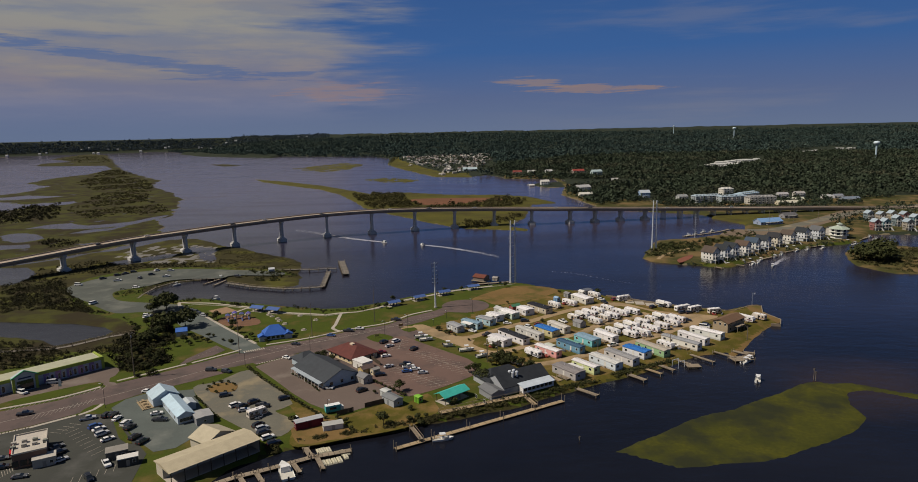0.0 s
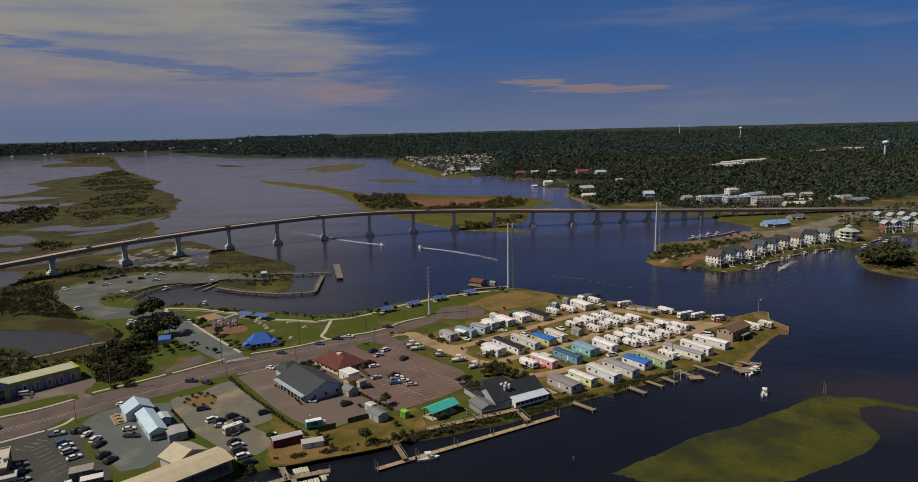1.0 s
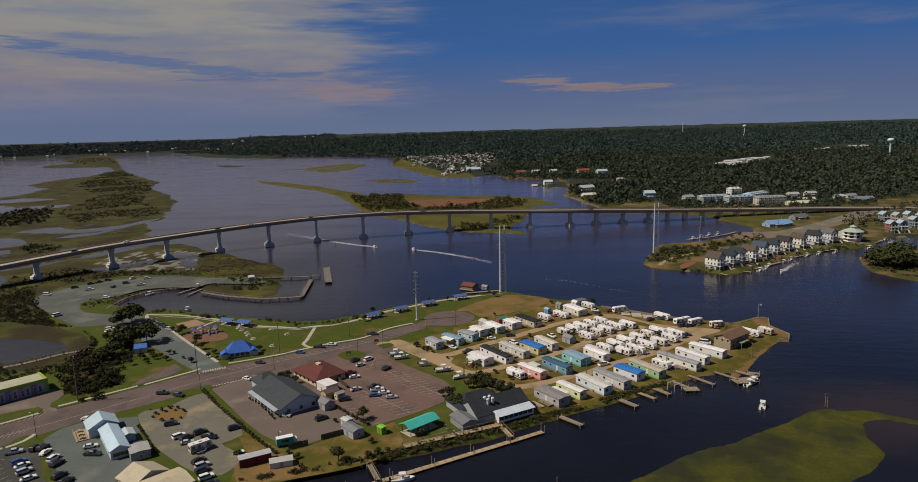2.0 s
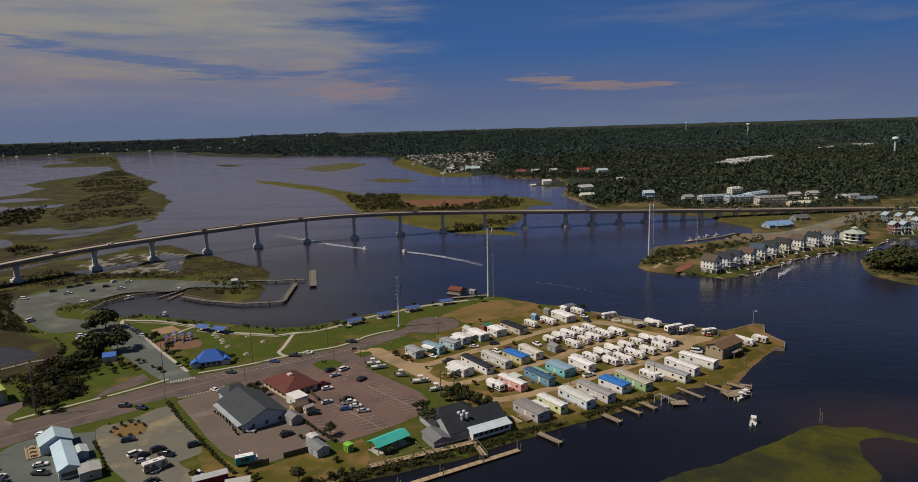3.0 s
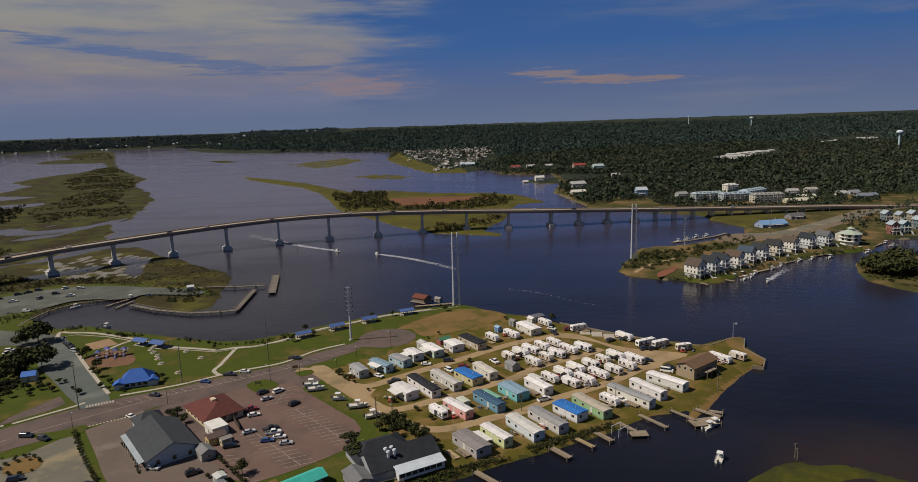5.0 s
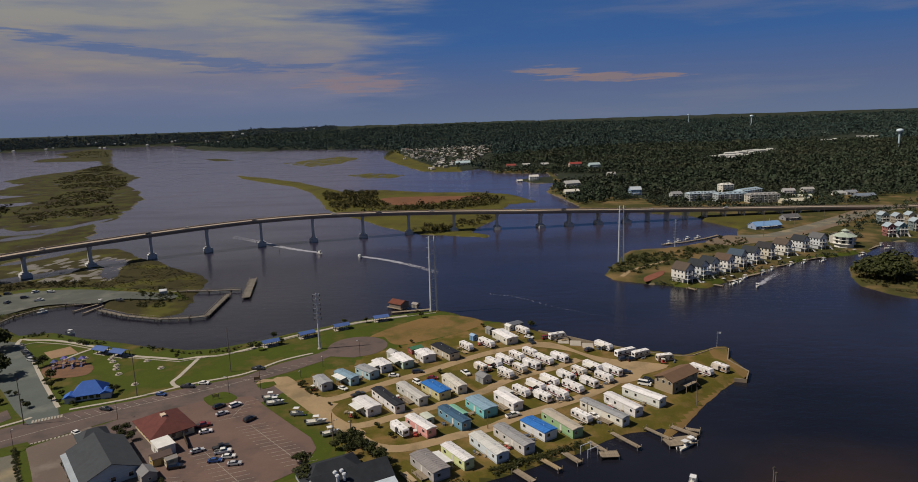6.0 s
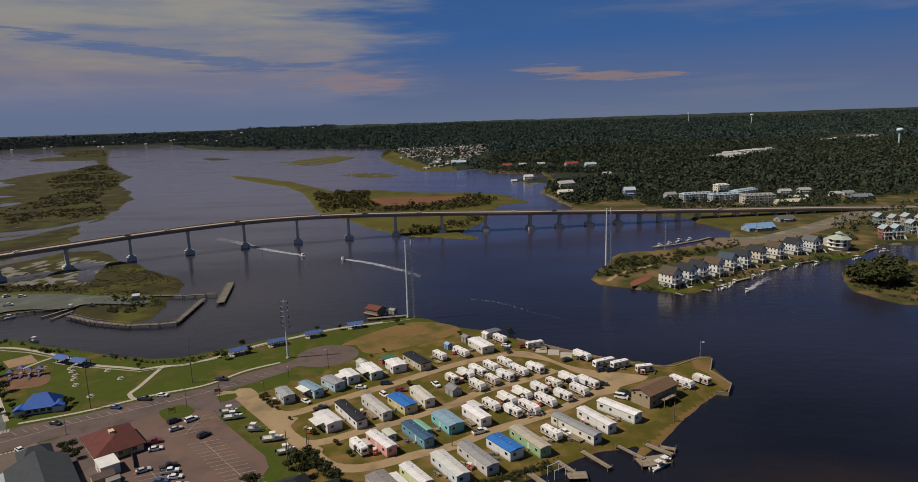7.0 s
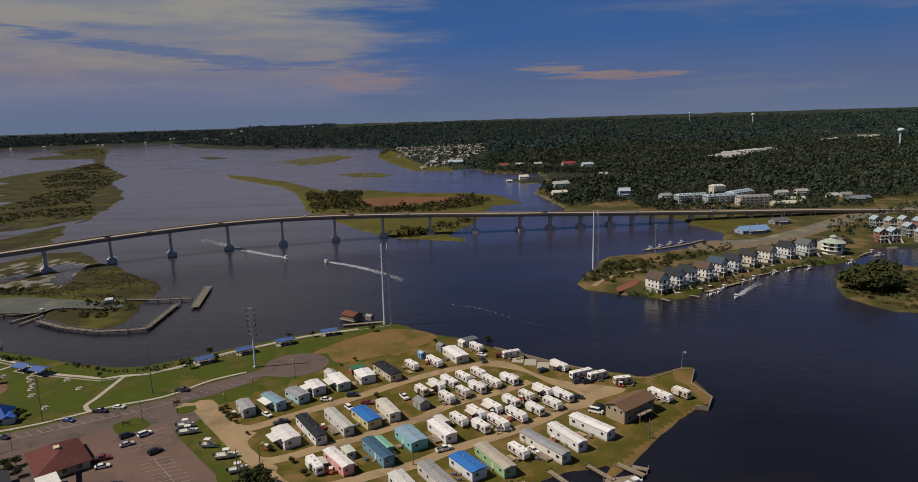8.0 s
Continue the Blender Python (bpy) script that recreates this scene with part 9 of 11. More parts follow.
dock([(49.1, 241.3), (55.8, 233.6)], 2.2, 1, TIMBER, "crowded grey dock with crab pots", 5, 0.7, name="dock", boards=True, rail=False)
lift = thing("boat_lift", "pale metal boat lift frame standing in the water", "boat lift", at(99.0, 264.6, -56.4, 0))
for a in (-1.6, 1.6):
    for c in (-2.2, 2.2):
        part("post", Mesh().rod((a, c, -2), (a, c, 3.0), 0.12, 0.12, 8), STEEL, lift)
    part("crossbeam", Mesh().beam((a, -2.3, 2.9), (a, 2.3, 2.9), 0.18, 0.22), STEEL, lift)
dock([(-21.4, 195.5), (41.5, 230.4)], 2.1, 0.6, NEW_TIMBER, "long tan floating dock with tall mooring posts", 10, 2.6, name="floating_dock", boards=True, rail=False)
dock([(-6.3, 219.7), (26.2, 233.7)], 2.6, 2.1, NEW_TIMBER, "raised tan boardwalk with railings along the bank", 5, 1, name="boardwalk", boards=True, rail=True)
dock([(26, 236.6), (30, 225)], 1.8, 1.6, NEW_TIMBER, "tan gangway down to the floating dock", 4, 1, name="gangway", boards=True, rail=True)
dock([(-16.5, 209.5), (-12.7, 199.8)], 1.6, 1.5, TIMBER, "grey gangway down to the floating dock", 4, 1, name="gangway", boards=True, rail=True)
dock([(-80.1, 172.6), (-70.1, 179.7), (-60.5, 184.5), (-48.8, 190.9), (-36, 195.2)], 2.4, 0.8, TIMBER, "weathered marina walkway with posts", 6, 1.2, name="marina_dock", boards=True, rail=False)
dock([(-53.9, 201.4), (-48.4, 190.9)], 2, 1, TIMBER, "short grey gangway from the bank", 4, 0.7, name="gangway", boards=True, rail=False)
dock([(-64.2, 182.5), (-60.5, 176.4)], 1.6, 0.8, TIMBER, "narrow finger dock of the marina", 5, 1, name="finger_dock", boards=True, rail=False)
dock([(-68.8, 180.3), (-64.9, 174.3)], 1.6, 0.8, TIMBER, "narrow finger dock of the marina", 5, 1, name="finger_dock", boards=True, rail=False)
dock([(-53.8, 187.7), (-50.3, 181.7)], 1.6, 0.8, TIMBER, "narrow finger dock of the marina", 5, 1, name="finger_dock", boards=True, rail=False)
dock([(-47.1, 191.9), (-43.3, 183.4)], 1.6, 0.8, TIMBER, "narrow finger dock of the marina", 5, 1, name="finger_dock", boards=True, rail=False)
ski = thing("floating_berth", "cream plastic floating berth for a watercraft", "float", at(-46.9, 195.9, -65.5, 0), "floating berths")
part("float", Mesh().add([(-1.9, -0.75, -0.2), (1.9, -0.75, -0.2), (1.9, 0.75, -0.2), (-1.9, 0.75, -0.2), (-1.8, -0.7, 0.4), (1.5, -0.7, 0.4), (1.5, 0.7, 0.4), (-1.8, 0.7, 0.4)], [(4, 5, 6, 7), (0, 1, 5, 4), (1, 2, 6, 5), (2, 3, 7, 6), (3, 0, 4, 7)]), paint((0.6, 0.56, 0.42), "plastic"), ski)
part("channel", Mesh().box(-1.6, -0.22, 0.4, 1.4, 0.22, 0.46), paint((0.4, 0.38, 0.3), "plastic"), ski)
ski = thing("floating_berth", "cream plastic floating berth for a watercraft", "float", at(-45.5, 196.6, -65.9, 0), "floating berths")
part("float", Mesh().add([(-1.9, -0.75, -0.2), (1.9, -0.75, -0.2), (1.9, 0.75, -0.2), (-1.9, 0.75, -0.2), (-1.8, -0.7, 0.4), (1.5, -0.7, 0.4), (1.5, 0.7, 0.4), (-1.8, 0.7, 0.4)], [(4, 5, 6, 7), (0, 1, 5, 4), (1, 2, 6, 5), (2, 3, 7, 6), (3, 0, 4, 7)]), paint((0.6, 0.56, 0.42), "plastic"), ski)
part("channel", Mesh().box(-1.6, -0.22, 0.4, 1.4, 0.22, 0.46), paint((0.4, 0.38, 0.3), "plastic"), ski)
ski = thing("floating_berth", "cream plastic floating berth for a watercraft", "float", at(-43.9, 196.9, -66.2, 0), "floating berths")
part("float", Mesh().add([(-1.9, -0.75, -0.2), (1.9, -0.75, -0.2), (1.9, 0.75, -0.2), (-1.9, 0.75, -0.2), (-1.8, -0.7, 0.4), (1.5, -0.7, 0.4), (1.5, 0.7, 0.4), (-1.8, 0.7, 0.4)], [(4, 5, 6, 7), (0, 1, 5, 4), (1, 2, 6, 5), (2, 3, 7, 6), (3, 0, 4, 7)]), paint((0.6, 0.56, 0.42), "plastic"), ski)
part("channel", Mesh().box(-1.6, -0.22, 0.4, 1.4, 0.22, 0.46), paint((0.4, 0.38, 0.3), "plastic"), ski)
ski = thing("floating_berth", "cream plastic floating berth for a watercraft", "float", at(-43.9, 187.9, -65.4, 0), "floating berths")
part("float", Mesh().add([(-1.9, -0.75, -0.2), (1.9, -0.75, -0.2), (1.9, 0.75, -0.2), (-1.9, 0.75, -0.2), (-1.8, -0.7, 0.4), (1.5, -0.7, 0.4), (1.5, 0.7, 0.4), (-1.8, 0.7, 0.4)], [(4, 5, 6, 7), (0, 1, 5, 4), (1, 2, 6, 5), (2, 3, 7, 6), (3, 0, 4, 7)]), paint((0.6, 0.56, 0.42), "plastic"), ski)
part("channel", Mesh().box(-1.6, -0.22, 0.4, 1.4, 0.22, 0.46), paint((0.4, 0.38, 0.3), "plastic"), ski)
ski = thing("floating_berth", "cream plastic floating berth for a watercraft", "float", at(-42.3, 188.5, -65.8, 0), "floating berths")
part("float", Mesh().add([(-1.9, -0.75, -0.2), (1.9, -0.75, -0.2), (1.9, 0.75, -0.2), (-1.9, 0.75, -0.2), (-1.8, -0.7, 0.4), (1.5, -0.7, 0.4), (1.5, 0.7, 0.4), (-1.8, 0.7, 0.4)], [(4, 5, 6, 7), (0, 1, 5, 4), (1, 2, 6, 5), (2, 3, 7, 6), (3, 0, 4, 7)]), paint((0.6, 0.56, 0.42), "plastic"), ski)
part("channel", Mesh().box(-1.6, -0.22, 0.4, 1.4, 0.22, 0.46), paint((0.4, 0.38, 0.3), "plastic"), ski)
ski = thing("floating_berth", "cream plastic floating berth for a watercraft", "float", at(-40.7, 189.2, -66.2, 0), "floating berths")
part("float", Mesh().add([(-1.9, -0.75, -0.2), (1.9, -0.75, -0.2), (1.9, 0.75, -0.2), (-1.9, 0.75, -0.2), (-1.8, -0.7, 0.4), (1.5, -0.7, 0.4), (1.5, 0.7, 0.4), (-1.8, 0.7, 0.4)], [(4, 5, 6, 7), (0, 1, 5, 4), (1, 2, 6, 5), (2, 3, 7, 6), (3, 0, 4, 7)]), paint((0.6, 0.56, 0.42), "plastic"), ski)
part("channel", Mesh().box(-1.6, -0.22, 0.4, 1.4, 0.22, 0.46), paint((0.4, 0.38, 0.3), "plastic"), ski)
ski = thing("floating_berth", "cream plastic floating berth for a watercraft", "float", at(-39.1, 189.9, -66.6, 0), "floating berths")
part("float", Mesh().add([(-1.9, -0.75, -0.2), (1.9, -0.75, -0.2), (1.9, 0.75, -0.2), (-1.9, 0.75, -0.2), (-1.8, -0.7, 0.4), (1.5, -0.7, 0.4), (1.5, 0.7, 0.4), (-1.8, 0.7, 0.4)], [(4, 5, 6, 7), (0, 1, 5, 4), (1, 2, 6, 5), (2, 3, 7, 6), (3, 0, 4, 7)]), paint((0.6, 0.56, 0.42), "plastic"), ski)
part("channel", Mesh().box(-1.6, -0.22, 0.4, 1.4, 0.22, 0.46), paint((0.4, 0.38, 0.3), "plastic"), ski)
ski = thing("floating_berth", "cream plastic floating berth for a watercraft", "float", at(-38.9, 194.6, -67.1, 0), "floating berths")
part("float", Mesh().add([(-1.9, -0.75, -0.2), (1.9, -0.75, -0.2), (1.9, 0.75, -0.2), (-1.9, 0.75, -0.2), (-1.8, -0.7, 0.4), (1.5, -0.7, 0.4), (1.5, 0.7, 0.4), (-1.8, 0.7, 0.4)], [(4, 5, 6, 7), (0, 1, 5, 4), (1, 2, 6, 5), (2, 3, 7, 6), (3, 0, 4, 7)]), paint((0.6, 0.56, 0.42), "plastic"), ski)
part("channel", Mesh().box(-1.6, -0.22, 0.4, 1.4, 0.22, 0.46), paint((0.4, 0.38, 0.3), "plastic"), ski)
ski = thing("floating_berth", "cream plastic floating berth for a watercraft", "float", at(-37.5, 192.1, -67.2, 0), "floating berths")
part("float", Mesh().add([(-1.9, -0.75, -0.2), (1.9, -0.75, -0.2), (1.9, 0.75, -0.2), (-1.9, 0.75, -0.2), (-1.8, -0.7, 0.4), (1.5, -0.7, 0.4), (1.5, 0.7, 0.4), (-1.8, 0.7, 0.4)], [(4, 5, 6, 7), (0, 1, 5, 4), (1, 2, 6, 5), (2, 3, 7, 6), (3, 0, 4, 7)]), paint((0.6, 0.56, 0.42), "plastic"), ski)
part("channel", Mesh().box(-1.6, -0.22, 0.4, 1.4, 0.22, 0.46), paint((0.4, 0.38, 0.3), "plastic"), ski)
ski = thing("floating_berth", "cream plastic floating berth for a watercraft", "float", at(-37.4, 194.9, -67.5, 0), "floating berths")
part("float", Mesh().add([(-1.9, -0.75, -0.2), (1.9, -0.75, -0.2), (1.9, 0.75, -0.2), (-1.9, 0.75, -0.2), (-1.8, -0.7, 0.4), (1.5, -0.7, 0.4), (1.5, 0.7, 0.4), (-1.8, 0.7, 0.4)], [(4, 5, 6, 7), (0, 1, 5, 4), (1, 2, 6, 5), (2, 3, 7, 6), (3, 0, 4, 7)]), paint((0.6, 0.56, 0.42), "plastic"), ski)
part("channel", Mesh().box(-1.6, -0.22, 0.4, 1.4, 0.22, 0.46), paint((0.4, 0.38, 0.3), "plastic"), ski)
dock([(-159.1, 447.9), (-137.9, 435), (-113.1, 426), (-95.9, 426.7), (-87.7, 429.6), (-91.7, 478.5)], 3, 1.4, GREY_TIMBER, "long grey timber jetty along the basin wall", 3.5, 0.9, name="jetty", boards=True, rail=True)
dock([(-136.5, 487.2), (-123, 488.8), (-108.3, 487), (-94.2, 488.6), (-87.5, 487.8)], 2.2, 1.4, GREY_TIMBER, "timber pier to the fishing platform", 5, 0.9, name="fishing_pier", boards=True, rail=True)
dock([(-77.3, 467.5), (-88.6, 518.5)], 4.8, 1.4, GREY_TIMBER, "long timber fishing platform over deep water", 4, 0.9, name="fishing_platform", boards=True, rail=True)
dock([(-227.4, 306), (-225, 306.7), (-200.8, 309), (-193.6, 313.8), (-181.7, 327.1), (-171, 333.2)], 2.6, 1.5, GREY_TIMBER, "long low boardwalk across the pond", 4, 1, name="boardwalk", boards=True, rail=True)
dock([(-204.1, 409.8), (-205.6, 420.2), (-205.3, 439.9), (-198.7, 454), (-187.5, 461.2), (-172.8, 463.9)], 1.2, 1.4, GREY_TIMBER, "timber wall along the boat basin", 3, 0.5, name="basin_wall", boards=True, rail=False)
dock([(-175.6, 449.1), (-168.5, 465.3)], 1.4, 0.8, TIMBER, "low dock beside the boat ramp", 4, 0.6, name="dock", boards=True, rail=False)
dock([(-166.9, 444.1), (-163.5, 460.4)], 1.4, 0.8, TIMBER, "second low dock beside the boat ramp", 4, 0.6, name="dock", boards=True, rail=False)
dock([(223.6, 600.8), (243.9, 608.8), (267, 622.6), (282.6, 635.5)], 2.4, 0.8, TIMBER, "marina pier behind the point", 8, 1, name="marina_dock", boards=False, rail=False)
dock([(197.6, 462.6), (200.6, 457.5)], 2, 0.8, TIMBER, "small timber dock below the houses", 4, 0.6, name="dock", boards=False, rail=False)
dock([(213.9, 470.3), (220, 464.6)], 2, 0.8, TIMBER, "small timber dock below the houses", 4, 0.6, name="dock", boards=False, rail=False)
dock([(227.6, 475.3), (235.3, 479.5)], 2, 0.8, TIMBER, "small timber dock below the houses", 4, 0.6, name="dock", boards=False, rail=False)
dock([(241.9, 485.7), (261.6, 497.7)], 2, 0.8, TIMBER, "small timber dock below the houses", 4, 0.6, name="dock", boards=False, rail=False)
dock([(274.6, 511.6), (292.3, 521.5)], 2, 0.8, TIMBER, "small timber dock below the houses", 4, 0.6, name="dock", boards=False, rail=False)
dock([(305.6, 530.3), (320.2, 537)], 2, 0.8, TIMBER, "small timber dock below the houses", 4, 0.6, name="dock", boards=False, rail=False)
dock([(353.6, 548.1), (381.8, 571.2)], 2, 0.8, TIMBER, "small timber dock below the houses", 4, 0.6, name="dock", boards=False, rail=False)
boathouse = thing("boathouse", "small boathouse with a rusty red roof on piles", "boathouse", at(21.6, 438.3, -37.0, 0))
gable_block(boathouse, 9.0, 7.0, 2.6, 0.4, paint((0.2, 0.17, 0.15)), paint((0.17, 0.062, 0.045), "roof", 0.9), base=1.2, over=0.5)
part("deck", Mesh().box(-5.5, -4.5, 0.9, 5.5, 4.5, 1.2), TIMBER, boathouse)
for a in (-5, 0, 5):
    for c in (-4, 4):
        part("piling", Mesh().rod((a, c, -2), (a, c, 1.0), 0.2, 0.2, 8), DARK_TIMBER, boathouse)
shed(31.6, 435.8, -37.0, 4.0, 3.0, 2.2, (0.3, 0.28, 0.26), (0.3, 0.28, 0.27), "small grey hut on the fishing dock", z=0.9, name="dock_hut")
dock([(18.5, 427.5), (40.2, 431.6)], 2.5, 0.9, TIMBER, "short dock below the park", 4, 0.4, name="dock", boards=True, rail=False)
shed(-135.9, 482.1, 20, 4.2, 4.0, 3.2, (0.45, 0.47, 0.5), (0.5, 0.52, 0.55), "small pale hut on the marsh point", z=0.5, name="marsh_hut")
solid("bulkhead", strip_mesh([(96.8, 386.2), (106.7, 378.7), (118.1, 369), (130, 359.7), (143.3, 350.8), (154.6, 345.5), (160, 345.7), (172.5, 353.8), (178.9, 353.3), (173.1, 339.7), (176.3, 326), (171.8, 317.6), (167.6, 319.1)], 0.5, -1.0, 1.55), TIMBER, "weathered timber sea wall round the trailer park", "sea wall", kind="structure")
solid("bulkhead", strip_mesh([(-167, 384.7), (-159.6, 390), (-140.7, 385.2), (-120.3, 375.5), (-100.1, 363.7), (-71.9, 356), (-64.1, 359.6), (-44.3, 368.6), (-29.9, 383.7), (-13.9, 395.7), (3.7, 407.4), (27.9, 416.8), (43.6, 422.6)], 0.5, -1.0, 1.5), CONCRETE, "low pale sea wall along the park", "sea wall", kind="structure")
solid("path", strip_mesh(curve_of([(-166.8, 384.3), (-171.6, 395.8), (-165.9, 394.2), (-155, 393.2), (-142.6, 389), (-121.9, 379.2), (-101.5, 367.1), (-82.7, 361.8), (-73, 359.3), (-64.9, 362), (-56.1, 363), (-44.9, 371.1), (-30.4, 386.4), (-14.2, 397.5), (3.5, 409.3), (27.9, 418.7)], 2.5), 2, LAND_Z - 0.2, LAND_Z + 0.07), CONCRETE, "pale concrete path along the park shore", "footpath", kind="structure")
solid("path", strip_mesh(curve_of([(-64.6, 361.1), (-64.5, 350.9), (-64.3, 337.5), (-64.7, 331.6), (-59.7, 326.2), (-55.6, 327.3)], 2.5), 1.8, LAND_Z - 0.2, LAND_Z + 0.075), CONCRETE, "pale concrete path from the street to the shore", "footpath", kind="structure")
solid("path", strip_mesh(curve_of([(-129.7, 363.4), (-127.1, 372.1), (-122.7, 380.2)], 2.5), 1.6, LAND_Z - 0.2, LAND_Z + 0.08), CONCRETE, "pale path to the playground", "footpath", kind="structure")
solid("path", strip_mesh(curve_of([(-168.1, 388.0), (-152.6, 373.1), (-124.8, 339.1), (-99.5, 309.2)], 2.5), 1.6, LAND_Z - 0.2, LAND_Z + 0.08), CONCRETE, "pale sidewalk along the side street", "footpath", kind="structure")
solid("sidewalk", strip_mesh(curve_of([(-178.8, 236.3), (-161.6, 245.8), (-150.1, 256.6)], 2.5), 1.5, LAND_Z - 0.2, LAND_Z + 0.16), CONCRETE, "pale concrete kerb and sidewalk", "footpath", kind="structure")
solid("sidewalk", strip_mesh(curve_of([(-146.3, 262.9), (-129.5, 277), (-123.9, 281.9)], 2.5), 1.5, LAND_Z - 0.2, LAND_Z + 0.16), CONCRETE, "pale concrete kerb and sidewalk", "footpath", kind="structure")
solid("sidewalk", strip_mesh(curve_of([(-121.7, 283.2), (-106.7, 297.4), (-104.3, 300.6)], 2.5), 1.5, LAND_Z - 0.2, LAND_Z + 0.16), CONCRETE, "pale concrete kerb and sidewalk", "footpath", kind="structure")
solid("sidewalk", strip_mesh(curve_of([(-93.7, 306.8), (-73.7, 316.3), (-54.4, 329.6), (-36.4, 338.7), (-24.3, 353.6), (-11.7, 362.3)], 2.5), 1.5, LAND_Z - 0.2, LAND_Z + 0.16), CONCRETE, "pale concrete kerb and sidewalk", "footpath", kind="structure")
solid("sidewalk", strip_mesh(curve_of([(-144, 228.5), (-140.8, 233.1), (-140.2, 238.5)], 2.5), 1.5, LAND_Z - 0.2, LAND_Z + 0.16), CONCRETE, "pale concrete kerb and sidewalk", "footpath", kind="structure")
solid("sidewalk", strip_mesh(curve_of([(-156.5, 218.4), (-144.9, 228.1)], 2.5), 1.5, LAND_Z - 0.2, LAND_Z + 0.16), CONCRETE, "pale concrete kerb and sidewalk", "footpath", kind="structure")
sheet("lawn_strip", [(-178.4, 235.7), (-182.2, 241.5), (-168.4, 253.6), (-154.7, 262.2), (-150.5, 257.3), (-162.3, 247)], LAWN, LAND_Z + 0.13, "grassy strip with a pale kerb", "lawn")
sheet("lawn_strip", [(-145.3, 260.8), (-151.2, 266.6), (-149.5, 272.1), (-142.5, 266.6), (-132.3, 284.1), (-127, 290), (-129.1, 276.3)], LAWN, LAND_Z + 0.13, "grassy strip with a pale kerb", "lawn")
sheet("lawn_strip", [(-123.9, 281.9), (-122.4, 286.4), (-108.5, 298.4), (-104.9, 300.7), (-107.6, 295.8), (-121.5, 284)], LAWN, LAND_Z + 0.13, "grassy strip with a pale kerb", "lawn")
sheet("lawn_strip", [(-144.6, 229.6), (-143.2, 237.6), (-139.5, 238.5), (-117.9, 210.8), (-112.5, 203.4), (-118.3, 207.2), (-132.3, 227.2)], LAWN, LAND_Z + 0.13, "grassy strip with a pale kerb", "lawn")
sheet("lawn_strip", [(-44.6, 314.4), (-38.4, 319.9), (-30.6, 313.3), (-34.3, 307.8), (-38.1, 306.1)], LAWN, LAND_Z + 0.13, "grassy strip with a pale kerb", "lawn")
sheet("lawn_strip", [(-27.3, 326.8), (-20.7, 329.4), (-18.7, 326), (-23, 321.7)], LAWN, LAND_Z + 0.13, "grassy strip with a pale kerb", "lawn")
sheet("lawn_strip", [(-90.4, 271.8), (-75.5, 251.7), (-48.5, 222.4), (-38.7, 223.3), (-29.5, 230.6), (-20.4, 229.9), (-11.6, 239.6), (-8, 229.1), (-6.3, 223.6), (-17.2, 210.4), (-37, 202.7), (-56.1, 198), (-59.1, 216.2), (-62.7, 227.6)], PARK_GRASS, LAND_Z + 0.03, "grassy strip with a pale kerb", "lawn")
sheet("lawn_strip", [(-109.7, 273.3), (-100.1, 276.2), (-93, 280.9), (-90.2, 274.7), (-98, 269.5)], LAWN, LAND_Z + 0.1, "grassy strip with a pale kerb", "lawn")
sheet("mulch_bed", [(-131.4, 349.1), (-133.4, 356.2), (-127.6, 364), (-114.3, 357), (-108.6, 350.6), (-107.6, 342.8), (-115.7, 340.2), (-124.7, 341.9)], material("bark_mulch", (0.2, 0.11, 0.065), (0.13, 0.075, 0.05), 0.2, 0.95, bump=0.4, world_space=True), LAND_Z + 0.05, "brown mulch bed of the playground", "ground")
sheet("sand_court", [(-146.1, 374.1), (-137.9, 382.2), (-128.2, 372.5), (-136.7, 364.8)], material("brown_sand", (0.3, 0.2, 0.12), (0.24, 0.16, 0.1), 0.3, 0.95, world_space=True), LAND_Z + 0.045, "brown sand volleyball court", "ground", smooth_line=False)
play = thing("playground_set", "playground climbing set with purple blue roofs and slides", "playground", at(-122.3, 353.4, 15, LAND_Z))
for k, (px, py, hh) in enumerate([(-5, 0, 3.2), (-1.5, 2, 3.8), (2.5, 0, 3.4), (6, 1.5, 3.0)]):
    tw = part("tower", Mesh().box(px - 1.1, py - 1.1, 1.3, px + 1.1, py + 1.1, 1.5), paint((0.3, 0.22, 0.14)), play)
    for a in (-1, 1):
        for c in (-1, 1):
            part("post", Mesh().rod((px + a, py + c, 0), (px + a, py + c, hh), 0.08, 0.08, 6), paint((0.15, 0.16, 0.4), "metal_paint"), tw)
    part("roof", Mesh().add([(px - 1.4, py - 1.4, hh), (px + 1.4, py - 1.4, hh), (px + 1.4, py + 1.4, hh), (px - 1.4, py + 1.4, hh), (px, py, hh + 1.2)], [(0, 1, 4), (1, 2, 4), (2, 3, 4), (3, 0, 4)]), paint((0.16, 0.14, 0.42) if k % 2 else (0.1, 0.12, 0.3), "plastic"), tw)
    part("slide", Mesh().beam((px, py - 1.1, 1.45), (px + 0.4, py - 4.0, 0.2), 0.7, 0.15), paint((0.1, 0.12, 0.26), "plastic"), tw)
for k in range(3):
    part("bridge", Mesh().box(-4 + 3.6 * k, 0.4, 1.3, -2.4 + 3.6 * k, 1.4, 1.42), paint((0.28, 0.22, 0.16)), play)
picnic_table(-106.8, 362.2, 60)
picnic_table(-103.8, 358.3, 0)
picnic_table(-99.5, 353.3, 54)
picnic_table(-97.4, 348.9, 60)
picnic_table(-92.9, 342.5, 15)
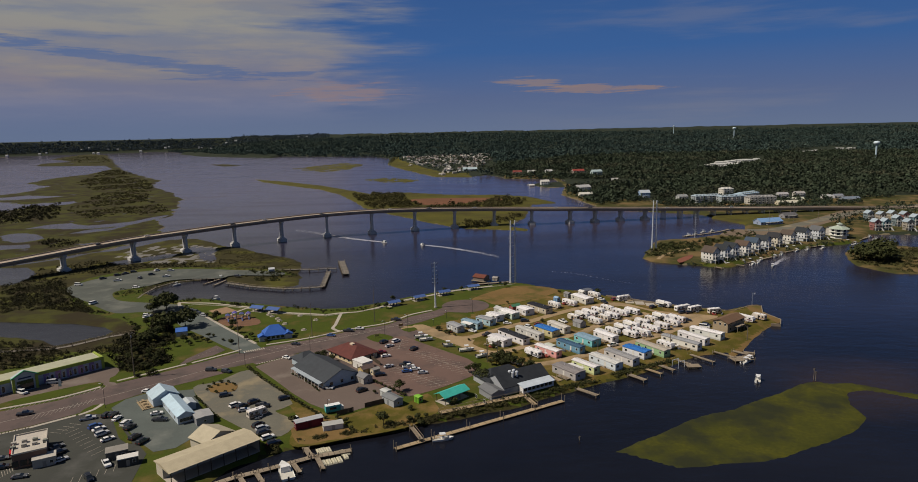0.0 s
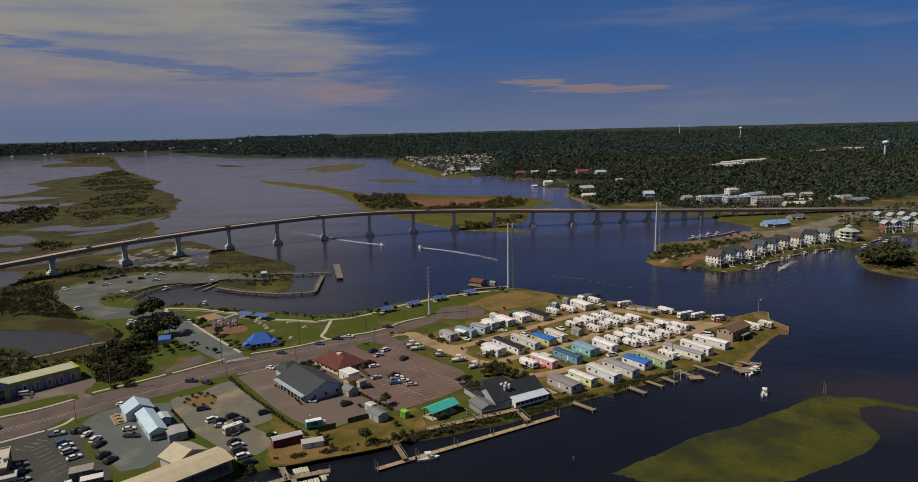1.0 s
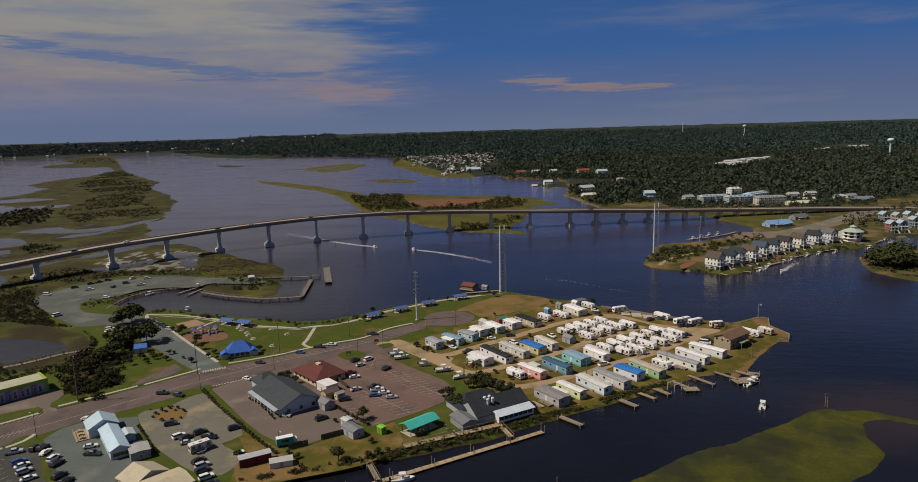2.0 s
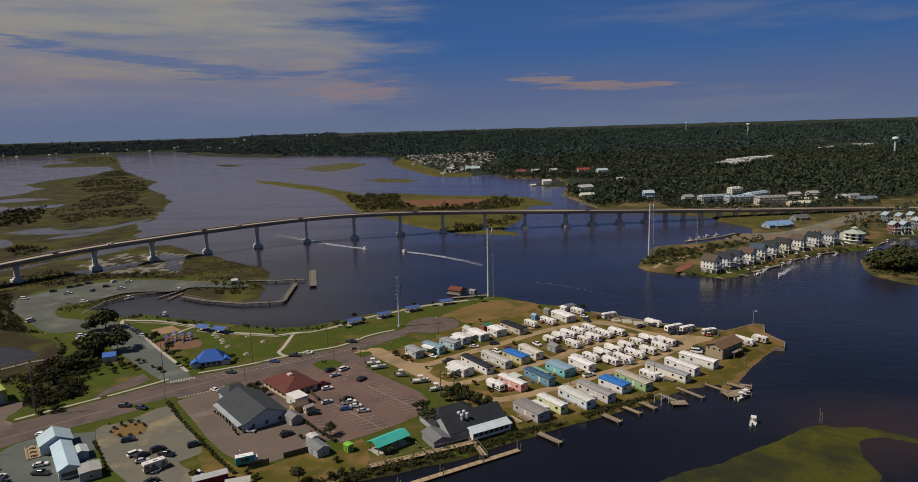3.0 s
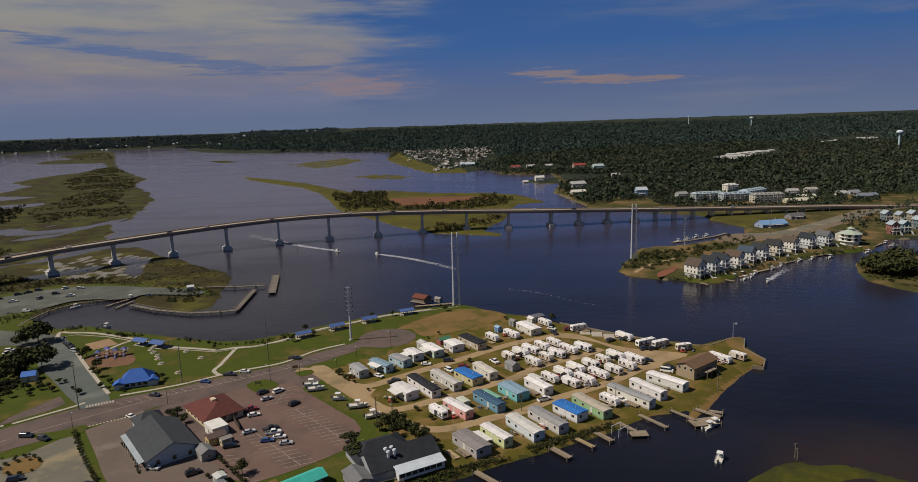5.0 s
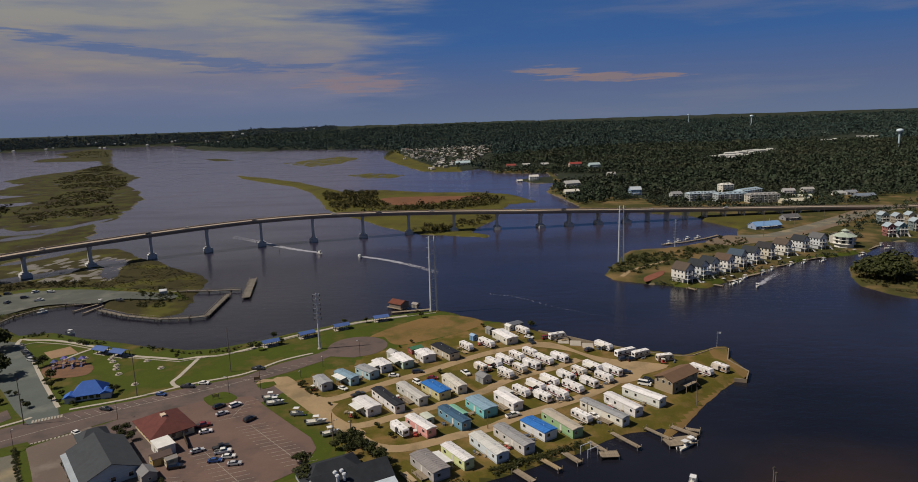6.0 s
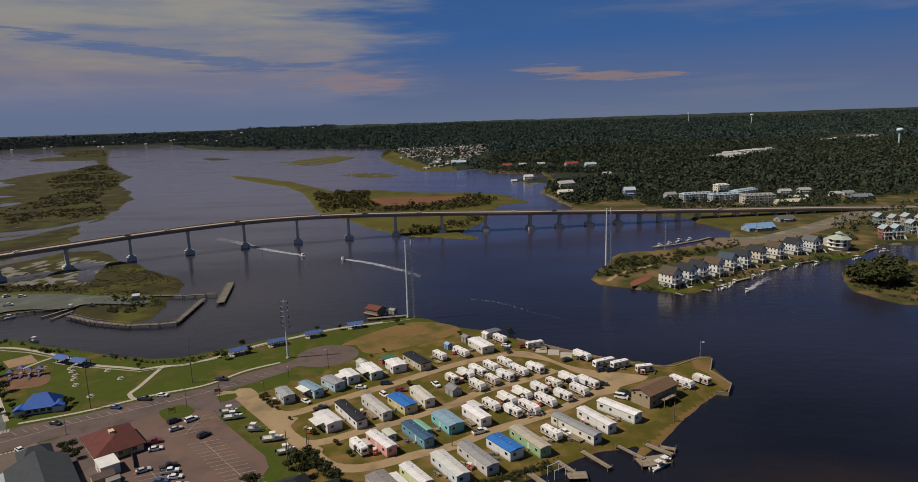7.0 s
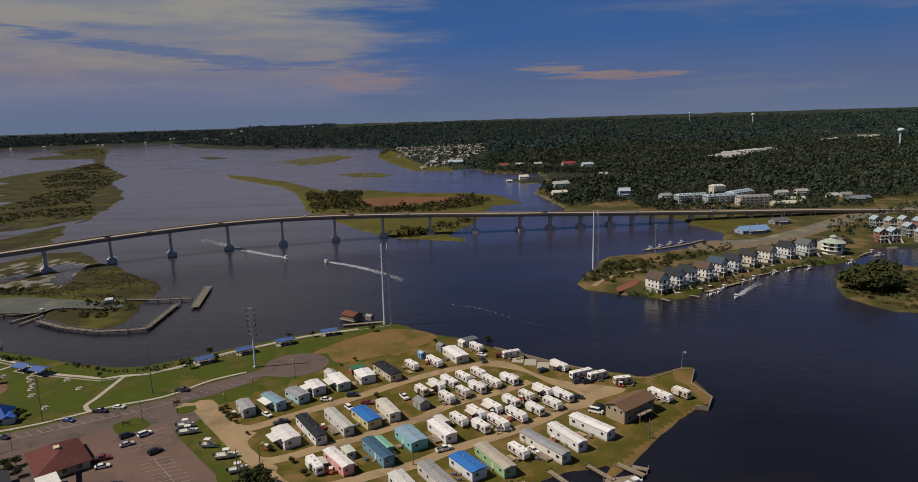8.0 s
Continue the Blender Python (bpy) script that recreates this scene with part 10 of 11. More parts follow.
picnic_table(-79.9, 330.4, 45)
picnic_table(-87.9, 358.4, 30)
picnic_table(-77.0, 348.6, 30)
picnic_table(-120.1, 364.1, 30)
solid("pad", Mesh().prism([(103.7, 366.6), (108.7, 365.6), (109.7, 372.6), (104.7, 373.6)], LAND_Z - 0.1, LAND_Z + 0.09), CONCRETE, "empty pale concrete trailer pad", "pad", kind="structure")
solid("pad", Mesh().prism([(108.9, 363.1), (113.9, 362.1), (114.9, 369.1), (109.9, 370.1)], LAND_Z - 0.1, LAND_Z + 0.09), CONCRETE, "empty pale concrete trailer pad", "pad", kind="structure")
solid("pad", Mesh().prism([(114.0, 359.1), (119.0, 358.1), (120.0, 365.1), (115.0, 366.1)], LAND_Z - 0.1, LAND_Z + 0.09), CONCRETE, "empty pale concrete trailer pad", "pad", kind="structure")
lm = Mesh()
for i in range(14):
    x, y = -17.79 + 1.909 * i, 289.00 + -2.124 * i
    lm.beam((x - 4.89, y - 1.77, LAND_Z + 0.09), (x + 4.89, y + 1.77, LAND_Z + 0.09), 0.13, 0.02)
lm.beam((-17.79, 289.00, LAND_Z + 0.09), (7.02, 261.40, LAND_Z + 0.09), 0.13, 0.02)
solid("parking_lines", lm, LINE, "worn white parking stall lines", "road marking", kind="structure")
lm = Mesh()
for i in range(5):
    x, y = -26.85 + 0.263 * i, 295.34 + 3.552 * i
    lm.beam((x - 4.05, y - 1.96, LAND_Z + 0.09), (x + 4.05, y + 1.96, LAND_Z + 0.09), 0.13, 0.02)
lm.beam((-26.85, 295.34, LAND_Z + 0.09), (-25.80, 309.55, LAND_Z + 0.09), 0.13, 0.02)
solid("parking_lines", lm, LINE, "worn white parking stall lines", "road marking", kind="structure")
lm = Mesh()
for i in range(12):
    x, y = -27.83 + 1.982 * i, 271.00 + -2.133 * i
    lm.beam((x - 4.67, y - 1.78, LAND_Z + 0.09), (x + 4.67, y + 1.78, LAND_Z + 0.09), 0.13, 0.02)
lm.beam((-27.83, 271.00, LAND_Z + 0.09), (-6.03, 247.54, LAND_Z + 0.09), 0.13, 0.02)
solid("parking_lines", lm, LINE, "worn white parking stall lines", "road marking", kind="structure")
lm = Mesh()
for i in range(8):
    x, y = -33.38 + 1.818 * i, 254.31 + -2.315 * i
    lm.beam((x - 0.00, y - 0.00, LAND_Z + 0.09), (x + 4.45, y + 0.64, LAND_Z + 0.09), 0.13, 0.02)
solid("parking_lines", lm, LINE, "worn white parking stall lines", "road marking", kind="structure")
lm = Mesh()
for i in range(14):
    x, y = -160.15 + 1.145 * i, 225.05 + 1.139 * i
    lm.beam((x - -0.00, y - 0.00, LAND_Z + 0.07), (x + -0.86, y + 4.93, LAND_Z + 0.07), 0.13, 0.02)
solid("parking_lines", lm, LINE, "worn white parking stall lines", "road marking", kind="structure")
lm = Mesh()
for i in range(20):
    x, y = -174.65 + 1.414 * i, 233.76 + 1.029 * i
    lm.beam((x - -0.00, y - 0.00, LAND_Z + 0.07), (x + -0.53, y + 4.97, LAND_Z + 0.07), 0.13, 0.02)
solid("parking_lines", lm, LINE, "worn white parking stall lines", "road marking", kind="structure")
lm = Mesh()
for i in range(18):
    x, y = -91.98 + 2.952 * i, 300.45 + 1.646 * i
    lm.beam((x - 0.00, y - -0.00, LAND_Z + 0.07), (x + 3.86, y + -2.50, LAND_Z + 0.07), 0.13, 0.02)
solid("parking_lines", lm, LINE, "worn white parking stall lines", "road marking", kind="structure")
lm = Mesh()
for i in range(9):
    x, y = -35.95 + 2.927 * i, 333.17 + 2.416 * i
    lm.beam((x - 0.00, y - -0.00, LAND_Z + 0.075), (x + 4.25, y + -1.76, LAND_Z + 0.075), 0.13, 0.02)
solid("parking_lines", lm, LINE, "worn white parking stall lines", "road marking", kind="structure")
lm = Mesh()
for i in range(9):
    x, y = -140.36 + 2.564 * i, 219.13 + -2.444 * i
    lm.beam((x - -0.00, y - -0.00, LAND_Z + 0.08), (x + -2.30, y + -4.21, LAND_Z + 0.08), 0.13, 0.02)
solid("parking_lines", lm, LINE, "worn white parking stall lines", "road marking", kind="structure")
lm = Mesh()
for i in range(4):
    x, y = -146.61 + 1.053 * i, 214.29 + 2.285 * i
    lm.beam((x - 0.00, y - -0.00, LAND_Z + 0.08), (x + 4.64, y + -1.22, LAND_Z + 0.08), 0.13, 0.02)
solid("parking_lines", lm, LINE, "worn white parking stall lines", "road marking", kind="structure")
lm = Mesh()
for i in range(6):
    x, y = -119.24 + 1.928 * i, 177.49 + 1.430 * i
    lm.beam((x - -0.00, y - 0.00, LAND_Z + 0.08), (x + -1.31, y + 4.41, LAND_Z + 0.08), 0.13, 0.02)
solid("parking_lines", lm, LINE, "worn white parking stall lines", "road marking", kind="structure")
lm = Mesh()
for i in range(6):
    x, y = -143.67 + 0.312 * i, 182.78 + 0.773 * i
    lm.beam((x - -0.00, y - 0.00, LAND_Z + 0.08), (x + -2.46, y + 3.15, LAND_Z + 0.08), 0.13, 0.02)
solid("parking_lines", lm, LINE, "worn white parking stall lines", "road marking", kind="structure")
lm = Mesh()
for i in range(12):
    x, y = -128.90 + 1.141 * i, 282.26 + 1.840 * i
    lm.beam((x - -0.00, y - 0.00, LAND_Z + 0.08), (x + -0.51, y + 0.32, LAND_Z + 0.08), 0.13, 0.02)
solid("parking_lines", lm, LINE, "worn white parking stall lines", "road marking", kind="structure")
lm = Mesh()
for i in range(10):
    x, y = -101.64 + 0.910 * i, 296.94 + 0.477 * i
    lm.beam((x - -0.60, y - 1.15, LAND_Z + 0.085), (x + -0.60, y + 1.15, LAND_Z + 0.085), 0.7, 0.02)
solid("crosswalk", lm, LINE, "white zebra crossing bars", "road marking", kind="structure")
lm = Mesh()
for i in range(13):
    x, y = -92.65 + 0.971 * i, 278.08 + 0.649 * i
    lm.beam((x - -0.28, y - 0.42, LAND_Z + 0.085), (x + -0.28, y + 0.42, LAND_Z + 0.085), 0.7, 0.02)
solid("crosswalk", lm, LINE, "white zebra crossing bars", "road marking", kind="structure")
lm = Mesh()
for i in range(9):
    x, y = -164.23 + 0.865 * i, 214.10 + 0.550 * i
    lm.beam((x - -0.32, y - 0.51, LAND_Z + 0.085), (x + -0.32, y + 0.51, LAND_Z + 0.085), 0.8, 0.02)
solid("crosswalk", lm, LINE, "white zebra crossing bars", "road marking", kind="structure")
solid("road_line", strip_mesh([(-170.6, 223.8), (-150.3, 238.1), (-130.6, 255.8), (-102.1, 282.4), (-74.4, 305.1), (-41.5, 325.3), (-23.5, 338.6)], 0.2, LAND_Z + 0.05, LAND_Z + 0.075), LINE, "faded yellow centre line", "road marking", kind="structure")
wl = curve_of([(-63.7, 613.8), (-79.2, 624.5), (-101.6, 642.5), (-119.7, 660.6), (-142.8, 683.8), (-166.5, 705.1)], 2.0)
wk = Mesh()
rs = np.random.RandomState(5)
for i, (x, y) in enumerate(wl):
    u = i / len(wl)
    for k in range(18):
        sp = 1.6 + (6.5 - 1.6) * u
        off = rs.choice((-1, 1)) * sp * rs.uniform(0.15, 1.0) if u > 0.25 else rs.uniform(-sp, sp)
        px, py, r = x + rs.uniform(-1, 1), y + off, rs.uniform(0.2, 0.7) * (1.25 - u) * 1.3
        pz = 0.03 + 0.1 * rs.rand()
        wk.add([(px + 1.9 * r * math.cos(a), py + 0.8 * r * math.sin(a), pz) for a in (0, 1.05, 2.09, 3.14, 4.19, 5.24)], [(0, 1, 2, 3, 4, 5)])
solid("wake", wk, FOAM, "white foam wake behind a cabin boat", "wake", kind="stuff")
wl = curve_of([(-21, 589), (-7.4, 579.5), (7.9, 565.4), (27.1, 544.7), (40.6, 526.3)], 2.0)
wk = Mesh()
rs = np.random.RandomState(5)
for i, (x, y) in enumerate(wl):
    u = i / len(wl)
    for k in range(18):
        sp = 1.4 + (4.2 - 1.4) * u
        off = rs.choice((-1, 1)) * sp * rs.uniform(0.15, 1.0) if u > 0.25 else rs.uniform(-sp, sp)
        px, py, r = x + rs.uniform(-1, 1), y + off, rs.uniform(0.2, 0.7) * (1.25 - u) * 1.3
        pz = 0.03 + 0.1 * rs.rand()
        wk.add([(px + 1.9 * r * math.cos(a), py + 0.8 * r * math.sin(a), pz) for a in (0, 1.05, 2.09, 3.14, 4.19, 5.24)], [(0, 1, 2, 3, 4, 5)])
solid("wake", wk, FOAM, "white foam wake across the sound", "wake", kind="stuff")
wl = curve_of([(244.5, 468.1), (256.1, 481.9), (268.4, 494.8)], 2.0)
wk = Mesh()
rs = np.random.RandomState(5)
for i, (x, y) in enumerate(wl):
    u = i / len(wl)
    for k in range(16):
        sp = 0.6 + (3 - 0.6) * u
        off = rs.choice((-1, 1)) * sp * rs.uniform(0.15, 1.0) if u > 0.25 else rs.uniform(-sp, sp)
        px, py, r = x + rs.uniform(-1, 1), y + off, rs.uniform(0.2, 0.7) * (1.25 - u) * 1
        pz = 0.03 + 0.1 * rs.rand()
        wk.add([(px + 1.9 * r * math.cos(a), py + 0.8 * r * math.sin(a), pz) for a in (0, 1.05, 2.09, 3.14, 4.19, 5.24)], [(0, 1, 2, 3, 4, 5)])
solid("wake", wk, FOAM, "thin wake in the creek", "wake", kind="stuff")
wl = curve_of([(75.7, 464.1), (91.8, 454.4), (103.4, 440.8), (113.3, 429.3), (131.1, 414.5), (146.6, 406.8), (158, 396)], 2.0)
wk = Mesh()
rs = np.random.RandomState(5)
for i, (x, y) in enumerate(wl):
    u = i / len(wl)
    for k in range(2):
        sp = 0.5 + (0.9 - 0.5) * u
        off = rs.choice((-1, 1)) * sp * rs.uniform(0.15, 1.0) if u > 0.25 else rs.uniform(-sp, sp)
        px, py, r = x + rs.uniform(-1, 1), y + off, rs.uniform(0.2, 0.7) * (1.25 - u) * 0.4
        pz = 0.03 + 0.1 * rs.rand()
        wk.add([(px + 1.9 * r * math.cos(a), py + 0.8 * r * math.sin(a), pz) for a in (0, 1.05, 2.09, 3.14, 4.19, 5.24)], [(0, 1, 2, 3, 4, 5)])
solid("wake", wk, FOAM, "faint broken line of foam on the water", "wake", kind="stuff")
wl = curve_of([(-5.9, 623.8), (25.8, 607.6), (65.1, 580.7), (92.6, 566.7)], 2.0)
wk = Mesh()
rs = np.random.RandomState(5)
for i, (x, y) in enumerate(wl):
    u = i / len(wl)
    for k in range(2):
        sp = 0.5 + (0.9 - 0.5) * u
        off = rs.choice((-1, 1)) * sp * rs.uniform(0.15, 1.0) if u > 0.25 else rs.uniform(-sp, sp)
        px, py, r = x + rs.uniform(-1, 1), y + off, rs.uniform(0.2, 0.7) * (1.25 - u) * 0.4
        pz = 0.03 + 0.1 * rs.rand()
        wk.add([(px + 1.9 * r * math.cos(a), py + 0.8 * r * math.sin(a), pz) for a in (0, 1.05, 2.09, 3.14, 4.19, 5.24)], [(0, 1, 2, 3, 4, 5)])
solid("wake", wk, FOAM, "thin drifting line of foam", "wake", kind="stuff")
solid("channel_marker", Mesh().rod((0, 0, -1.5), (0, 0, 4), 0.16, 0.13, 8).box(-0.4, -0.05, 3.2, 0.4, 0.05, 3.9), POLE_WOOD, "wooden channel marker post with a small board", "channel marker", m=at(-101.1, 630.9, 0, 0))
solid("channel_marker", Mesh().rod((0, 0, -1.5), (0, 0, 1.5), 0.16, 0.13, 8).box(-0.4, -0.05, 0.7, 0.4, 0.05, 1.4), POLE_WOOD, "wooden channel marker post with a small board", "channel marker", m=at(41.4, 198.5, 0, 0))
solid("channel_marker", Mesh().rod((0, 0, -1.5), (0, 0, 4), 0.16, 0.13, 8).box(-0.4, -0.05, 3.2, 0.4, 0.05, 3.9), POLE_WOOD, "wooden channel marker post with a small board", "channel marker", m=at(149.0, 244.3, 0, 0))
solid("channel_marker", Mesh().rod((0, 0, -1.5), (0, 0, 5), 0.16, 0.13, 8).box(-0.4, -0.05, 4.2, 0.4, 0.05, 4.9), POLE_WOOD, "wooden channel marker post with a small board", "channel marker", m=at(148.9, 245.5, 0, 0))
flag = thing("flagpole", "white flagpole with a small flag on the spit", "flagpole", at(174.4, 355.3, 0, LAND_Z))
part("pole", Mesh().rod((0, 0, 0), (0, 0, 7.5), 0.07, 0.04, 8), STEEL, flag)
part("flag", Mesh().add([(0, 0, 7.4), (0.8, 0.15, 7.3), (1.6, -0.1, 7.35), (1.6, -0.1, 6.5), (0.8, 0.15, 6.45), (0, 0, 6.55)], [(0, 1, 4, 5), (1, 2, 3, 4)]), paint((0.6, 0.62, 0.68), "canvas"), flag)
boat(229.3, 470.8, 41, 7, 0, label="small white motor boat moored below the houses")
boat(235.3, 475.3, 45, 6, 0, label="small white motor boat moored below the houses")
boat(241.8, 484.0, 34, 6, 0, label="small white motor boat moored below the houses")
boat(258.6, 495.7, 41, 6.5, 0, label="small white motor boat moored below the houses")
boat(268.5, 504.3, 45, 6, 0, label="small white motor boat moored below the houses")
boat(288.0, 517.6, 35, 7, 0, label="small white motor boat moored below the houses")
boat(299.9, 522.6, 40, 6, 0, label="small white motor boat moored below the houses")
boat(315.4, 526.4, 26, 6, 0, label="small white motor boat moored below the houses")
boat(351.9, 540.6, 13, 6.5, 0, label="small white motor boat moored below the houses")
boat(383.8, 561.1, -9, 7, 0, label="small white motor boat moored below the houses")


# ---- houses across the water ----
def far_window(parent, x, y, z, w, h, side):
    """A window of a house far off: one dark pane standing a little proud in the wall."""
    s, d = (1 if side[0] == "+" else -1), 0.06
    if side[1] == "y":
        part("window", Mesh().box(x - w / 2, y, z, x + w / 2, y + s * d, z + h), GLASS, parent)
    else:
        part("window", Mesh().box(x, y - w / 2, z, x + s * d, y + w / 2, z + h), GLASS, parent)


def stilt_house(x, y, deg, wall, roofcol, label, W=8.5, L=11.0, storeys=2, z=None, gable_front=True, name="stilt_house", group="houses on the point"):
    """A raised beach house: open ground floor on posts, decks on the water side (-y), outside stairs."""
    z = ground_z(x, y) if z is None else z
    t = thing(name, label, "house", at(x, y, deg, z), group)
    h0, hs = 2.7, 2.75
    h1 = h0 + storeys * hs
    wm = paint(wall)
    part("ground_storey", Mesh().box(-W / 2 + 0.5, -L / 2 + 3.2, 0, W / 2 - 0.5, L / 2 - 0.3, h0), paint(tuple(c * 0.8 for c in wall)), t)
    part("wall", Mesh().box(-W / 2, -L / 2 + 1.8, h0, W / 2, L / 2, h1), wm, t)
    top, o = h1 + 0.42 * W, 0.45
    rp = [(-W / 2 - o, h1 - 0.4 * o), (0, top), (W / 2 + o, h1 - 0.4 * o), (W / 2 + o, h1 - 0.4 * o + 0.18), (0, top + 0.2), (-W / 2 - o, h1 - 0.4 * o + 0.18)]
    n = len(rp)
    ya, yb = -L / 2 + 1.3, L / 2 + o
    part("roof", Mesh().add([(px, ya, pz) for px, pz in rp] + [(px, yb, pz) for px, pz in rp], [tuple(range(n)), tuple(range(n, 2 * n))[::-1]] + [(i, (i + 1) % n, n + (i + 1) % n, n + i) for i in range(n)]), paint(roofcol, "roof", 0.8), t)
    for yy in (-L / 2 + 1.8, L / 2 - 0.1):
        part("gable", Mesh().add([(-W / 2, yy, h1), (W / 2, yy, h1), (0, yy, top - 0.05), (-W / 2, yy + 0.1, h1), (W / 2, yy + 0.1, h1), (0, yy + 0.1, top - 0.05)], [(0, 1, 2), (5, 4, 3)]), wm, t)
    for k in range(storeys):
        zz = h0 + hs * k
        d = part("deck", Mesh().box(-W / 2, -L / 2 - 0.4, zz - 0.2, W / 2, -L / 2 + 1.8, zz), paint((0.7, 0.69, 0.66), "trim"), t, "white balcony deck")
        part("railing", Mesh().box(-W / 2, -L / 2 - 0.42, zz + 0.85, W / 2, -L / 2 - 0.32, zz + 0.95).box(-W / 2, -L / 2 - 0.4, zz + 0.12, W / 2, -L / 2 - 0.34, zz + 0.2), paint((0.75, 0.74, 0.72), "trim"), d)
        for q in range(3):
            far_window(t, -W / 2 + W * (q + 0.5) / 3, -L / 2 + 1.8, zz + 0.2 if q == 1 else zz + 0.9, 1.5 if q == 1 else 1.1, 2.0 if q == 1 else 1.2, "-y")
            for s in (-1, 1):
                far_window(t, s * W / 2, -L / 2 + 3.0 + (L - 4) * (q + 0.3) / 3, zz + 0.9, 0.9, 1.2, "+x" if s > 0 else "-x")
    for px in (-W / 2 + 0.15, 0, W / 2 - 0.15):
        part("post", Mesh().box(px - 0.13, -L / 2 - 0.35, 0, px + 0.13, -L / 2 - 0.09, h1 - 0.6), paint((0.72, 0.71, 0.69), "trim"), t)
    part("garage_door", Mesh().box(-1.4, -L / 2 + 3.15, 0.05, 1.4, -L / 2 + 3.2, 2.2), paint((0.6, 0.6, 0.58), "door"), t)
    y0 = -L / 2 - 3.9
    flight = [(y0, 0.0)]
    for k in range(10):
        flight += [(y0 + 0.33 * k, h0 * (k + 1) / 10), (y0 + 0.33 * (k + 1), h0 * (k + 1) / 10)]
    flight += [(y0 + 3.3, h0 - 0.4), (y0 + 0.4, 0.0)]
    st = Mesh().profile(flight, W / 2 - 1.2, W / 2 - 0.1)
    part("stairs", st, paint((0.68, 0.67, 0.64), "trim"), t)
    return t


def far_house(x, y, deg, L, W, h, wall, roofcol, label, name="house", z=None, storeys=1, group="houses among the trees"):
    t = thing(name, label, "house", at(x, y, deg, ground_z(x, y) if z is None else z), group)
    gable_block(t, L, W, h, 0.5, paint(wall), paint(roofcol, "roof", 0.8))
    for k in range(storeys):
        zz = 0.9 + k * h / storeys
        n = max(2, int(L / 3.5))
        for q in range(n):
            far_window(t, -L / 2 + L * (q + 0.5) / n, -W / 2, zz, 1.2, 1.2, "-y")
        for s in (-1, 1):
            far_window(t, s * L / 2, 0, zz, 1.2, 1.2, "+x" if s > 0 else "-x")
    part("porch", Mesh().box(-L * 0.3, -W / 2 - 2.0, 0.3, L * 0.3, -W / 2, 0.45).box(-L * 0.3, -W / 2 - 2.0, 2.5, L * 0.3, -W / 2, 2.65), paint((0.68, 0.67, 0.64), "trim"), t)
    part("chimney", Mesh().box(L * 0.2, 0.6, h, L * 0.2 + 0.7, 1.3, h + 0.35 * W + 0.6), paint((0.3, 0.2, 0.16), "masonry"), t)
    return t


def condo(x, y, deg, L, W, storeys, wall, roofcol, label):
    t = thing("apartment_building", label, "apartments", at(x, y, deg, ground_z(x, y)), "apartment blocks behind the bridge")
    hs = 3.0
    h = storeys * hs
    gable_block(t, L, W, h, 0.3, paint(wall), paint(roofcol, "roof", 0.5), hip=2.5)
    n = max(3, int(L / 5))
    for k in range(storeys):
        for q in range(n):
            wx = -L / 2 + L * (q + 0.5) / n
            b = part("balcony", Mesh().box(wx - 1.7, -W / 2 - 1.5, k * hs + 0.25, wx + 1.7, -W / 2, k * hs + 0.4).box(wx - 1.7, -W / 2 - 1.5, k * hs + 1.2, wx + 1.7, -W / 2 - 1.42, k * hs + 1.32), paint((0.7, 0.7, 0.68), "trim"), t)
            far_window(t, wx, -W / 2, k * hs + 0.5, 2.2, 2.0, "-y")
            part("post", Mesh().box(wx - 1.72, -W / 2 - 1.5, k * hs, wx - 1.55, -W / 2 - 1.33, (k + 1) * hs), paint((0.7, 0.7, 0.68), "trim"), b)
        for s in (-1, 1):
            for q in range(2):
                far_window(t, s * L / 2, -W * 0.22 + W * 0.44 * q, k * hs + 0.9, 1.3, 1.3, "+x" if s > 0 else "-x")
    for q in range(n):
        wx = -L / 2 + L * (q + 0.5) / n
        part("dormer", Mesh().box(wx - 1.3, -W * 0.38, h - 0.2, wx + 1.3, -W * 0.1, h + 1.5), paint(wall), t)
    return t


def water_tower(x, y, z, h, R, label):
    t = thing("water_tower", label, "water tower", at(x, y, 0, z), "water towers above the woods")
    part("stem", Mesh().rod((0, 0, 0), (0, 0, h * 0.12), R * 0.62, R * 0.3, 20).rod((0, 0, h * 0.1), (0, 0, h - R * 1.3), R * 0.28, R * 0.26, 20), paint((0.52, 0.66, 0.76), "tank", 0.5), t)
    prof = [(R * 0.27, h - R * 1.5), (R * 0.62, h - R * 1.15), (R * 0.95, h - R * 0.8), (R, h - R * 0.6), (R * 0.95, h - R * 0.38), (R * 0.7, h - R * 0.12), (R * 0.3, h - R * 0.01), (0.05, h)]
    n, vs = 24, []
    for r, zz in prof:
        vs += [(r * math.cos(2 * math.pi * k / n), r * math.sin(2 * math.pi * k / n), zz) for k in range(n)]
    fs = [(i * n + k, i * n + (k + 1) % n, (i + 1) * n + (k + 1) % n, (i + 1) * n + k) for i in range(len(prof) - 1) for k in range(n)]
    part("tank", Mesh().add(vs, fs), paint((0.6, 0.72, 0.8), "tank", 0.5), t, smooth=True)
    return t


